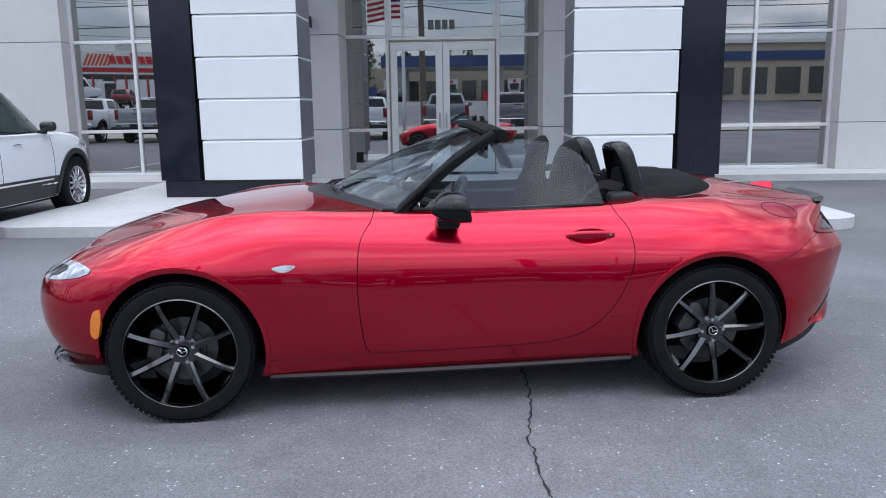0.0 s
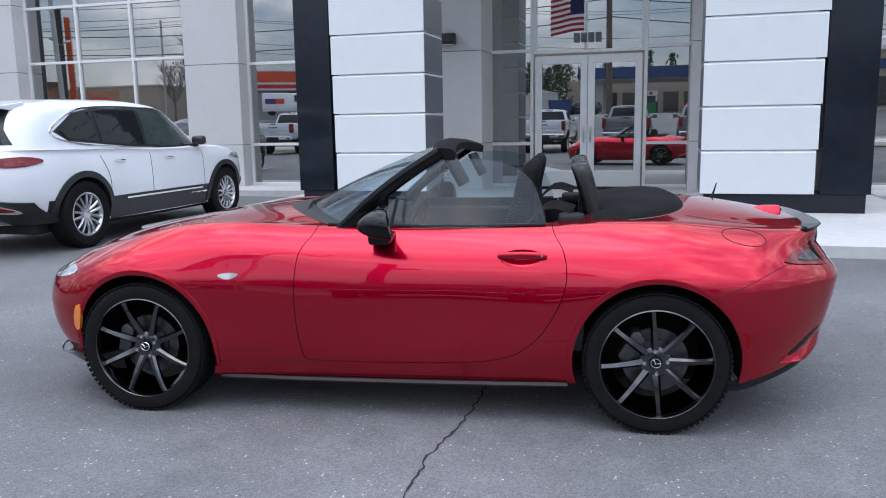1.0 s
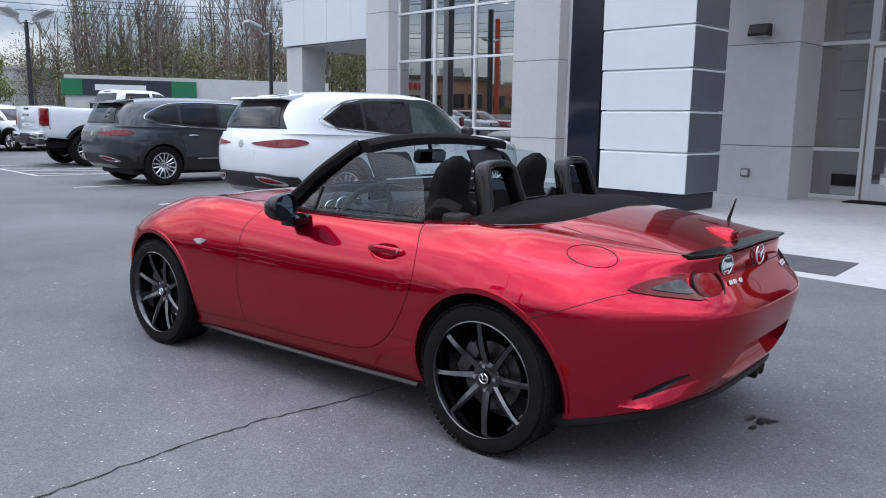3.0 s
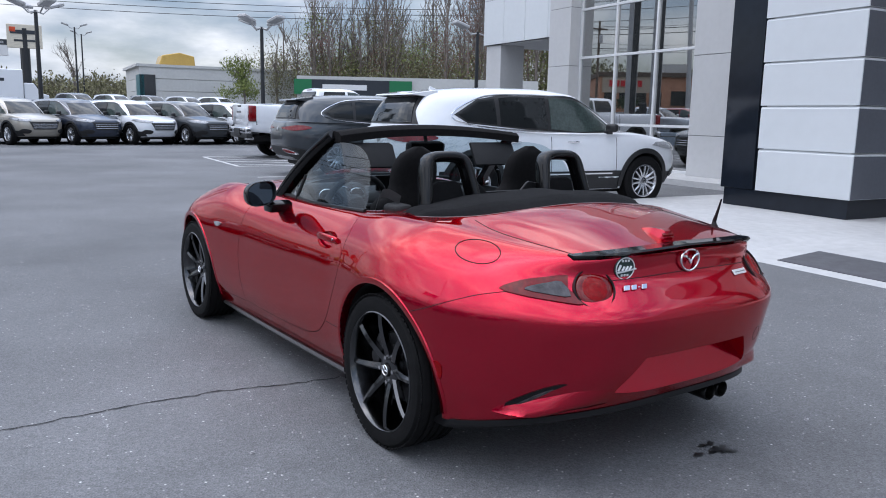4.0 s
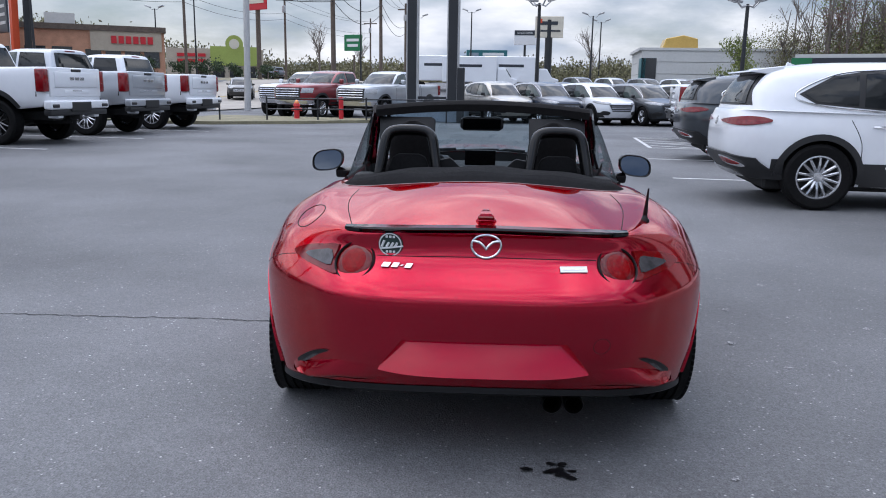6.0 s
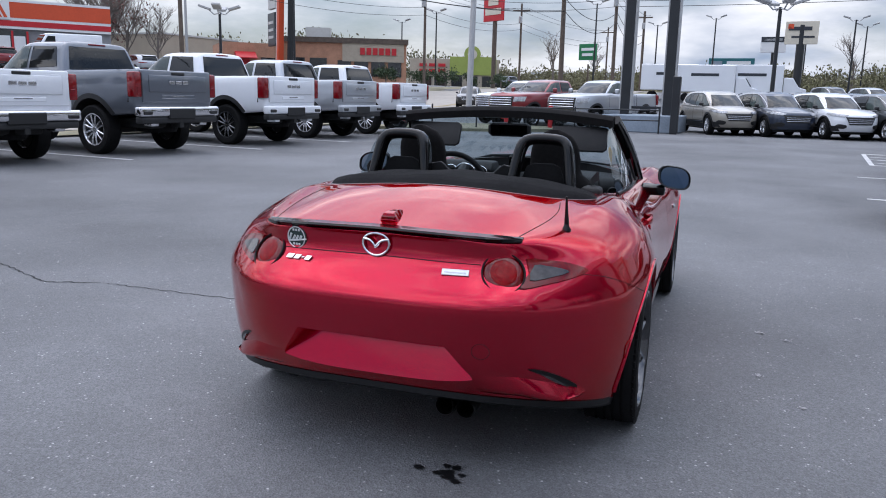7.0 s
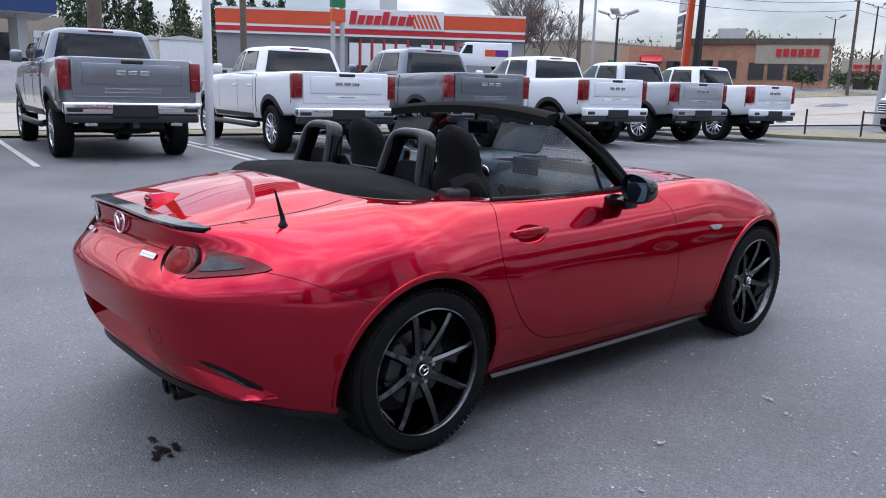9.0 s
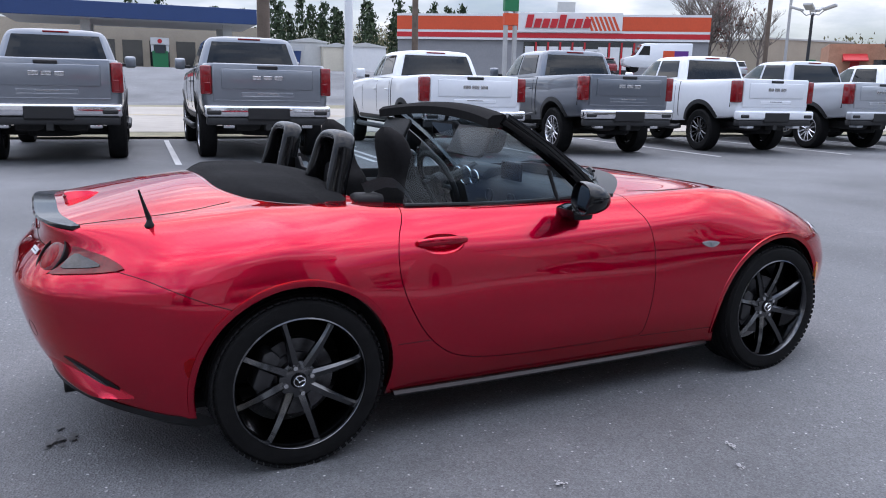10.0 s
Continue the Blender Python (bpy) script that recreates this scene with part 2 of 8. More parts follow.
def lathe(profile, sides=48, axis="y", bm=None, full=math.tau):
    """Turns a profile of (radius, along) round an axis."""
    t = bmesh.new()
    rings = []
    for r, d in profile:
        ring = []
        for k in range(sides):
            c, s = math.cos(k * full / sides) * r, math.sin(k * full / sides) * r
            ring.append(t.verts.new({"y": (c, d, s), "z": (c, s, d), "x": (d, c, s)}[axis]))
        rings.append(ring)
    for a, b in zip(rings, rings[1:]):
        for k in range(sides):
            t.faces.new((a[k], a[(k + 1) % sides], b[(k + 1) % sides], b[k]))
    bmesh.ops.remove_doubles(t, verts=t.verts, dist=1e-5)
    return join(bm, t)


def grid(rows, bm=None, closed=False, caps=False):
    """A sheet through rows of points."""
    t = bmesh.new() if bm is None else bm
    vs = [[t.verts.new(p) for p in row] for row in rows]
    for a, b in zip(vs, vs[1:]):
        n = len(a)
        for k in range(n if closed else n - 1):
            t.faces.new((a[k], a[(k + 1) % n], b[(k + 1) % n], b[k]))
    if caps:
        t.faces.new(vs[0][::-1])
        t.faces.new(vs[-1])
    return t


def spline(xs, ys):
    """A smooth curve through knots, without overshoot (monotone cubic)."""
    xs, ys = [float(x) for x in xs], [float(y) for y in ys]
    d = [(ys[i + 1] - ys[i]) / (xs[i + 1] - xs[i]) for i in range(len(xs) - 1)]
    m = [d[0]] + [0.0 if d[i - 1] * d[i] <= 0 else 2 * d[i - 1] * d[i] / (d[i - 1] + d[i]) for i in range(1, len(d))] + [d[-1]]

    def f(x):
        if x <= xs[0]:
            return ys[0]
        if x >= xs[-1]:
            return ys[-1]
        i = next(k for k in range(len(xs) - 1) if x <= xs[k + 1])
        h = xs[i + 1] - xs[i]
        t = (x - xs[i]) / h
        return ((1 + 2 * t) * (1 - t) ** 2 * ys[i] + t * (1 - t) ** 2 * h * m[i] + t * t * (3 - 2 * t) * ys[i + 1] + t * t * (t - 1) * h * m[i + 1])
    return f


# ---- ground ----
def rise(u, v):
    """Height of the land: level at the dealership, climbing beyond the road."""
    t = max(0.0, min(1.0, (-v - 0.22 * u - 40) / 24))
    s = max(0.0, min(1.0, (-u - 46) / 50))
    return max(2.4 * t * t * (3 - 2 * t), 2.2 * s * s * (3 - 2 * s))


def steps(lo, hi, near):
    """Grid lines, close together near the lot and wide apart far out."""
    out, x, d = [0.0], 0.0, near
    while x < hi:
        x += d
        out.append(x)
        d *= 1.12 if x > 80 else 1.0
    x, d = 0.0, near
    while x > lo:
        x -= d
        out.insert(0, x)
        d *= 1.12 if x < -80 else 1.0
    return out


def draped(us, vs, lift):
    return grid([[(u, v, rise(u, v) + lift) for v in vs] for u in us])


ground = part("ground", draped(steps(-1600, 1600, 8), steps(-1600, 1600, 4), 0.0), M_ASPHALT, m=SITE)
tagged(ground, "dark grey worn asphalt of a parking lot", "asphalt ground", kind="structure")
tagged(part("road", draped(steps(-400, 300, 8), [-38, -34, -30, -26, -22, -17.5], 0.06), M_ROAD, m=SITE), "wide pale tan road beyond the lot", "road", kind="structure")
M_GRASS = material("verge_grass", (0.25, 0.23, 0.15), 0.95, scale=1.5, vary=0.4, bump=0.6, bump_scale=80)
for a, b in ((-26, 14), (-120, -46)):
    tagged(part("verge", draped([a + (b - a) * k / 8 for k in range(9)], [-17.4, -16.9, -16.2, -15.7], 0.05), M_GRASS, m=SITE), "thin strip of pale grass beside the road", "grass verge", kind="structure")
tagged(part("verge_far", draped([-140 + 10 * k for k in range(20)], [-41, -39.5, -38.2], 0.05), M_GRASS, m=SITE), "grass strip on the far side of the road", "grass verge", kind="structure")
for v in (-27.6, -27.9):
    tagged(part("road_line", draped(steps(-300, 200, 8), [v, v + 0.12], 0.075), material("yellow_paint", (0.5, 0.36, 0.1), 0.8, scale=4, vary=0.4), m=SITE), "faded yellow centre line", "road marking", kind="structure")


def stripe(u0, v0, u1, v1, width=0.1):
    d = Vector((u1 - u0, v1 - v0, 0)).normalized()
    n = Vector((-d.y, d.x, 0)) * width / 2
    a, c = Vector((u0, v0, 0.004)), Vector((u1, v1, 0.004))
    b = prism([(p.x, p.y) for p in (a - n, c - n, c + n, a + n)], "z", 0.002, 0.006)
    return tagged(part("parking_line", b, M_LINE, m=SITE), "worn white parking bay line", "parking line", "parking lines", "structure")


for u in (0.95, -2.3, -2.55, -6.1, -9.75, -13.4, -17.0, 4.4):
    stripe(u, -15.2, u, -9.6)
for u in (-8.1, -11.7):
    stripe(u, 2.2, u, 7.4)
stripe(-15.0, 2.6, -15.0, 8)
stripe(-17.0, 2.6, -17.0, 8)
stripe(-19.3, 2.6, -19.3, 8)
stripe(-19.3, 2.6, -15.0, 2.6)
for k in range(4):
    stripe(-19.2 + k * 1.1, 2.7, -18.2 + k * 1.1, 4.5)


def crack(points, width, seed):
    """A ragged dark fissure with crumbling edges."""
    rnd = random.Random(seed)
    run, t = [], bmesh.new()
    for (a, b) in zip(points, points[1:]):
        n = max(2, int((Vector(b) - Vector(a)).length / 0.035))
        for k in range(n):
            f = k / n
            run.append(Vector((a[0] + (b[0] - a[0]) * f + rnd.uniform(-0.012, 0.012), a[1] + (b[1] - a[1]) * f, 0)))
    rows = []
    for i, p in enumerate(run):
        d = (run[min(i + 1, len(run) - 1)] - run[max(i - 1, 0)]).normalized()
        n = Vector((-d.y, d.x, 0))
        w = width * rnd.uniform(0.35, 1.4) * min(1, (i + 1) / 4, (len(run) - i) / 4)
        rows.append([p - n * w + Vector((0, 0, 0.0035)), p + Vector((0, 0, 0.002)), p + n * w + Vector((0, 0, 0.0035))])
    grid(rows, t)
    return tagged(part("pavement_crack", t, material("crack_fill", (0.012, 0.012, 0.013), 0.9), m=SITE), "dark winding crack in the asphalt", "crack", "cracks", "structure")


crack([(0.40, 0.2), (0.43, -0.66), (0.38, -1.1), (0.40, -1.57), (0.47, -2.01), (0.50, -2.3), (0.55, -2.7)], 0.0042, 3)
crack([(0.55, -2.7), (0.72, -3.05), (0.51, -3.75), (0.49, -4.41), (0.1, -5.2)], 0.0055, 5)


def blot(u, v, size, seed, mat, label, category, name):
    """An uneven stain lying on the asphalt."""
    rnd = random.Random(seed)
    b = bmesh.new()
    for k in range(22):
        cu, cv = u + rnd.gauss(0, size * 0.26), v + rnd.gauss(0, size * 0.42)
        r = size * rnd.uniform(0.05, 0.26)
        ring = [b.verts.new((cu + r * rnd.uniform(0.35, 0.9) * math.cos(a), cv + r * rnd.uniform(0.7, 1.3) * math.sin(a), 0.003 + 0.0004 * k)) for a in [j * math.tau / 16 for j in range(16)]]
        b.faces.new(ring)
    return tagged(part(name, b, mat, m=SITE), label, category, kind="structure")


M_OIL = material("oil_stain", (0.008, 0.008, 0.009), 0.35, scale=12, vary=0.4)
blot(1.867, 0.493, 0.095, 14, M_OIL, "small wet black drip stain on the asphalt", "stain", "oil_stain")
M_PALE = material("pale_scuff", (0.45, 0.45, 0.455), 0.85, scale=30, vary=0.5)
rnd = random.Random(21)
for k, (uu, vv, wide) in enumerate(((-0.49, 1.33, 0.050), (0.27, 1.37, 0.045), (-0.68, 0.78, 0.030), (-0.47, 0.78, 0.030), (-0.40, 1.48, 0.040), (-1.11, 1.84, 0.045), (0.61, 1.58, 0.035), (-0.30, 1.81, 0.030), (-1.62, -1.60, 0.030), (-3.12, -0.86, 0.040), (1.08, 2.04, 0.030), (-0.15, 2.20, 0.040))):
    blot(uu, vv, wide * 0.6, 300 + k, M_PALE, "pale scuff on the asphalt", "scuff", "scuff")
for k in range(46):
    uu, vv = rnd.uniform(-4, 4.5), rnd.uniform(-5, 4)
    blot(uu, vv, rnd.uniform(0.006, 0.02), 100 + k, M_PALE, "small pale scuff on the asphalt", "scuff", "scuff")


# ---- showroom ----
SLAB = 0.13
FRONT = 11.15                                # plane of the glazing


def rounded_outline(u0, u1, v0, v1, r, n=6):
    pts = []
    for cu, cv, a0 in ((u1 - r, v0 + r, -90), (u1, v1, None), (u0, v1, None), (u0 + r, v0 + r, 180)):
        if a0 is None:
            pts.append((cu, cv))
        else:
            pts += [(cu + r * math.cos(radians(a0 + 90 * k / n)), cv + r * math.sin(radians(a0 + 90 * k / n))) for k in range(n + 1)]
    return pts


tagged(part("pavement", prism(rounded_outline(-5.2, 4.5, 4.0, 11.1, 0.45) + [(-2.0, 4.0), (-2.0, 5.5), (2.6, 5.5), (2.6, 4.0)], "z", -0.05, SLAB), M_CONCRETE, m=SHOW), "pale concrete entrance slab with a rounded kerb", "pavement", kind="structure")
for a, b in ((-40, -5.25), (4.55, 22)):
    tagged(part("pavement", prism([(a, 9.7), (b, 9.7), (b, 11.1), (a, 11.1)], "z", -0.05, SLAB), M_CONCRETE, m=SHOW), "concrete walkway along the showroom wall", "pavement", kind="structure")
# dropped kerb: a shallow ramp with flared sides
ramp = bmesh.new()
near = [ramp.verts.new(p) for p in ((-2.0, 4.0, SLAB), (-1.4, 4.0, 0.012), (2.0, 4.0, 0.012), (2.6, 4.0, SLAB))]
back = [ramp.verts.new((u, 5.5, SLAB)) for u in (-2.0, -1.4, 2.0, 2.6)]
foot = [ramp.verts.new(p) for p in ((-2.0, 4.0, -0.05), (2.6, 4.0, -0.05))]
for k in range(3):
    ramp.faces.new((near[k], near[k + 1], back[k + 1], back[k]))
ramp.faces.new((foot[0], foot[1], near[3], near[2], near[1], near[0]))
tagged(part("pavement_ramp", ramp, M_CONCRETE, m=SHOW), "shallow concrete kerb ramp with flared sides", "ramp", kind="structure")
tagged(part("pavement_mat", prism([(4.17, 0.006), (4.77, 0.053), (4.77, 0.079), (4.17, 0.032)], "x", -0.95, 0.85), material("dark_pad", (0.09, 0.09, 0.1), 0.8, scale=9, vary=0.3), m=SHOW), "dark grey textured pad let into the slab", "floor pad", kind="structure")

mat_bm = prism([(-1.3, 10.5), (0.85, 10.5), (0.85, 10.98), (-1.3, 10.98)], "z", SLAB, SLAB + 0.014)
bmesh.ops.bevel(mat_bm, geom=[e for e in mat_bm.edges if abs(e.verts[0].co.z - e.verts[1].co.z) < 0.001 and e.verts[0].co.z > SLAB + 0.01], offset=0.008, segments=1)
tagged(part("door_mat", mat_bm, material("black_mat", (0.012, 0.012, 0.013), 0.95, scale=40, vary=0.5, bump=0.6, bump_scale=180, spec=0.15), m=SHOW), "thin black ribbed mat before the showroom doors", "door mat")

showroom = thing("showroom_building", "modern dealership showroom with white cladding and tall glazing", "building", SHOW)


def wall(name, u0, u1, v0, v1, z0, z1, mat=None, joints=(), label=""):
    """A clad wall with recessed seams round its storey joints."""
    zs = [z0, *[z for z in joints if z0 < z < z1], z1]
    if len(zs) == 2:
        return part(name, block(u0, u1, v0, v1, z0, z1, 0.004), mat or M_STUCCO, showroom, label)
    w = part(name, block(u0 + 0.02, u1 - 0.02, v0 + 0.02, v1 - 0.02, z0 + 0.01, z1 - 0.01), M_SEAM, showroom, label)
    for i, (a, c) in enumerate(zip(zs, zs[1:])):
        part("panel", block(u0, u1, v0, v1, a + (0.006 if i else 0), c - (0.006 if i < len(zs) - 2 else 0), 0.004), mat or M_STUCCO, w)
    return w


TOP = 7.4
J = (1.02, 2.74, 4.26, 5.7)
wall("pilaster", -14.15, -13.2, 10.78, 11.6, SLAB, TOP, joints=J)
wall("pilaster", -8.76, -7.45, 10.78, 11.6, SLAB, TOP, joints=J)
wall("pier", -4.5, -2.06, 10.2, 11.6, SLAB, TOP, joints=J)
wall("pier", 1.65, 4.1, 10.2, 11.6, SLAB, TOP, joints=J)
wall("wall", 7.30, 22, 10.78, 11.6, SLAB, TOP, joints=J)
wall("side_wall", -14.15, -13.9, 11.6, 24, SLAB, TOP)
wall("parapet", -14.15, 22, 10.95, 11.6, 6.3, TOP)
part("back_wall", block(-13.9, 22, 19.0, 19.3, SLAB, 6.2), M_INNER, showroom)
part("end_wall", block(21.7, 22, 11.6, 19, SLAB, 6.2), M_INNER, showroom)
part("showroom_floor", block(-13.9, 22, 11.1, 19, 0.02, SLAB), M_INFLOOR, showroom)
part("showroom_ceiling", block(-13.9, 22, 11.3, 19, 4.9, 5.1), M_SOFFIT, showroom)
for k in range(14):
    for v in (12.4, 14.8, 17.2):
        part("downlight", lathe([(0.0, 0.0), (0.1, 0.0), (0.11, 0.02)], 14, "z"), M_GLOW, showroom, m=Matrix.Translation((-12.6 + k * 1.75, v, 4.88)))
part("roof", block(-14.1, 22, 11.6, 24, 6.2, 6.35), M_SEAM, showroom)


def glazing(name, u0, u1, us, zs, z0, z1, v=FRONT):
    """A window wall: a frame of square bars and a pane in each opening."""
    root = part(name, block(u0, u1, v - 0.05, v + 0.07, z0, z0 + 0.06, 0.004), M_ALU, showroom)
    part("head", block(u0, u1, v - 0.05, v + 0.07, z1 - 0.05, z1, 0.004), M_ALU, root)
    edges, rows = [u0 + 0.03, *us, u1 - 0.03], [z0 + 0.03, *zs, z1 - 0.03]
    for u in edges:
        part("mullion", block(u - 0.03, u + 0.03, v - 0.045, v + 0.065, z0 + 0.06, z1 - 0.05, 0.004), M_ALU, root)
    for z in zs:
        part("transom", block(u0 + 0.06, u1 - 0.06, v - 0.04, v + 0.06, z - 0.03, z + 0.03, 0.004), M_ALU, root)
    for a, b in zip(edges, edges[1:]):
        for c, d in zip(rows, rows[1:]):
            pane = part("pane", block(a + 0.02, b - 0.02, v + 0.005, v + 0.015, c + 0.02, d - 0.02), M_GLASS, root)
            pane.visible_shadow = False
    return root


glazing("window", -13.2, -8.76, (-11.75, -10.3), (1.2, 2.95, 4.2, 5.4), SLAB, 6.25)
glazing("window", -7.45, -4.5, (-6.21,), (1.02, 2.75, 4.6), SLAB, 6.25)
glazing("window", 4.1, 7.30, (5.78,), (0.98, 2.76, 4.6), SLAB, 6.25)
# entrance: side lights, doors and the light above them
for a, b in ((-2.33, -1.24), (0.84, 1.9)):
    glazing("side_light", a, b, (), (0.98, 2.775), SLAB, 5.6)
glazing("over_light", -1.24, 0.84, (), (), 2.7, 5.6)
for a, b, flip in ((-1.21, -0.205, 1), (-0.195, 0.81, -1)):
    door = part("door", bmesh.new(), M_ALU, showroom)
    b2 = bmesh.new()
    for box in ((a, a + 0.13, SLAB + 0.01, 2.66), (b - 0.13, b, SLAB + 0.01, 2.66), (a + 0.13, b - 0.13, 2.5, 2.66), (a + 0.13, b - 0.13, SLAB + 0.01, 0.42)):
        block(box[0], box[1], FRONT - 0.03, FRONT + 0.03, box[2], box[3], 0.004, b2)
    b2.to_mesh(door.data)
    b2.free()
    pane = part("pane", block(a + 0.13, b - 0.13, FRONT - 0.005, FRONT + 0.005, 0.42, 2.5), M_GLASS, door)
    pane.visible_shadow = False
    h = (b - 0.06) if flip > 0 else (a + 0.06)
    part("handle", tube([(h, FRONT - 0.03, 1.0), (h, FRONT - 0.09, 1.02), (h, FRONT - 0.1, 1.15), (h, FRONT - 0.09, 1.28), (h, FRONT - 0.03, 1.3)], 0.014), M_STEEL, door, "steel pull handle", 40)
# house number, kept as plain bars
for k in range(4):
    part("number_bar", block(-0.47 + k * 0.135, -0.365 + k * 0.135, FRONT - 0.06, FRONT - 0.05, 2.9, 3.07), M_SEAM, showroom)


def portal(u0, u1, d0, d1, lean, bands):
    """An entrance pillar: stacked white bands in front of a dark panel, on a dark plinth."""
    p = thing("entrance_pillar", "entrance pillar of stacked white bands beside a dark panel", "pillar", SHOW, "entrance pillars")
    part("plinth", block(min(u0, d0) + 0.05, max(u1, d1) - 0.05, 6.95, 7.85, SLAB, 0.38, 0.006), M_DARK, p)
    part("dark_panel", block(d0, d1, 6.93, 7.9, 0.38, 5.2, 0.004), M_DARK, p, "glossy dark composite panel")
    part("core", block(min(u0, u1) + 0.06, max(u0, u1) - 0.06, 6.93, 7.84, 0.38, 5.2), M_CLAD, p)
    z = 0.385
    for k in range(bands):
        sh = lean * (z - 0.38)
        a, b = (u0 - sh, u1) if d0 < u0 else (u0, u1 + sh)
        part("band", prism([(6.9, z), (6.9, z + 0.545), (6.922, z + 0.572), (7.848, z + 0.572), (7.87, z + 0.545), (7.87, z)], "x", a, b), M_CLAD, p)
        # thin plate on the inner side carries the band's shade as a darker colour
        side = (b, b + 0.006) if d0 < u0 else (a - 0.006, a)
        part("band_side", block(side[0], side[1], 6.915, 7.855, z + 0.004, z + 0.545, 0.002), M_CLAD_SHADED, p, "inner side of the white band, coloured blue-grey for its shade")
        z += 0.587
    part("cap", block(min(u0, d0), max(u1, d1), 6.9, 7.9, 5.2, 5.6), M_CLAD, p)
    return p


portal(-3.58, -2.15, -4.23, -3.66, 0.02, 8)
portal(1.73, 3.15, 3.23, 3.83, 0.035, 8)
tagged(part("entrance_canopy", block(-4.3, 3.9, 6.7, 10.9, 5.6, 6.3, 0.01), M_CLAD, m=SHOW), "white flat canopy over the showroom entrance", "canopy", kind="structure")
# drive-through canopy behind the corner
dc = thing("drive_through_canopy", "white clad canopy on square columns beside the showroom", "canopy", SHOW)
part("fascia_core", block(-26.76, -13.8, 16.24, 23, 4.5, 8.16), M_SEAM, dc)
for z0, z1 in ((4.5, 6.39), (6.41, 8.2)):
    for k in range(8):
        part("fascia_panel", block(-26.8 + k * 1.625, -25.19 + k * 1.625, 16.2, 16.3, z0, z1, 0.006), M_CLAD, dc)
    for k in range(4):
        part("fascia_panel", block(-26.8, -26.7, 16.32 + k * 1.67, 17.97 + k * 1.67, z0, z1, 0.006), M_CLAD, dc)
part("soffit", block(-26.6, -14.0, 16.4, 22.8, 4.46, 4.5), M_SOFFIT, dc)
for u, v in ((-26.7, 16.3), (-26.7, 21.6)):
    part("column", block(u, u + 1.2, v, v + 1.2, 0, 4.46, 0.01), M_STUCCO, dc)

# wall lamp and outlet on the pier beside the door
lamp = thing("wall_lamp", "small black box lamp fixed to the entrance pier", "wall lamp", SHOW)
part("housing", prism([(10.2, 3.06), (10.06, 3.06), (10.0, 2.9), (10.02, 2.86), (10.2, 2.86)], "x", -2.88, -2.54, 0.008), M_BLACK, lamp)
part("lens", block(-2.86, -2.56, 10.04, 10.16, 2.852, 2.862), M_ALU, lamp)
ob = thing("wall_outlet", "small grey weatherproof outlet box on the pier", "outlet", SHOW)
part("box", block(-2.89, -2.74, 10.16, 10.2, 0.48, 0.62, 0.008), M_SEAM, ob)
part("lid", block(-2.87, -2.76, 10.15, 10.162, 0.5, 0.6, 0.004), M_STUCCO, ob)


# ---- the red roadster ----
def flake_paint(name, base, metal, rough, coat=1.0):
    """Metallic lacquer: flakes that glint under a clear coat."""
    m = material(name, base, rough, metal, coat=coat, coat_rough=0.004, spec=0.0)
    n, l = m.node_tree.nodes, m.node_tree.links
    p = n["Principled BSDF"]
    p.inputs["Coat IOR"].default_value = 1.43
    p.inputs["Specular Tint"].default_value = (0.8, 0.04, 0.09, 1)
    co, v, mr, tint = n.new("ShaderNodeTexCoord"), n.new("ShaderNodeTexVoronoi"), n.new("ShaderNodeMapRange"), n.new("ShaderNodeMix")
    v.inputs["Scale"].default_value = 900
    l.new(co.outputs["Object"], v.inputs["Vector"])
    sep = n.new("ShaderNodeSeparateColor")
    l.new(v.outputs["Color"], sep.inputs[0])
    l.new(sep.outputs[0], mr.inputs["Value"])
    mr.inputs["To Min"].default_value, mr.inputs["To Max"].default_value = 0.0, 1.0
    tint.data_type = "RGBA"
    tint.inputs["A"].default_value = (*[c * 0.82 for c in base], 1)
    tint.inputs["B"].default_value = (*[min(1, c * 1.25) for c in base], 1)
    l.new(mr.outputs[0], tint.inputs["Factor"])
    l.new(tint.outputs["Result"], p.inputs["Base Color"])
    return m


M_RED = flake_paint("red_metallic_paint", (0.425, 0.0003, 0.022), 0.94, 0.25, 1.0)
M_GLOSSBLACK = material("gloss_black", (0.004, 0.004, 0.0045), 0.07, spec=0.28, scale=8, vary=0.3)
M_TRIM = material("satin_black_trim", (0.009, 0.009, 0.010), 0.42, spec=0.22, scale=30, vary=0.3)
M_FABRIC = material("black_canvas", (0.012, 0.012, 0.013), 0.95, scale=60, vary=0.4, bump=0.5, bump_scale=700, spec=0.15)
M_SEAT = material("black_seat_cloth", (0.012, 0.0115, 0.012), 0.9, scale=50, vary=0.4, spec=0.1)
M_CABIN = material("cabin_plastic", (0.012, 0.012, 0.013), 0.6, spec=0.3, scale=40, vary=0.3, bump=0.2, bump_scale=300)
M_TYRE = material("tyre_rubber", (0.005, 0.005, 0.0053), 0.7, spec=0.12, scale=25, vary=0.35, bump=0.3, bump_scale=220, second=(0.009, 0.009, 0.0095))
M_GUN = material("gunmetal_alloy", (0.095, 0.097, 0.102), 0.17, metal=1.0, scale=15, vary=0.25, coat=0.3)
M_BRAKE = material("brake_disc_steel", (0.11, 0.11, 0.115), 0.4, metal=1.0, scale=40, vary=0.4)
M_CALIPER = material("cast_caliper", (0.07, 0.07, 0.074), 0.5, metal=0.6, scale=20, vary=0.3)
M_CHROME = material("chrome", (0.75, 0.75, 0.77), 0.08, metal=1.0)
M_LENS = material("red_lens", (0.17, 0.002, 0.003), 0.06, spec=0.4, scale=60, vary=0.5)
M_LENSCORE = material("red_lens_core", (0.26, 0.003, 0.005), 0.05, spec=0.16, scale=80, vary=0.4)
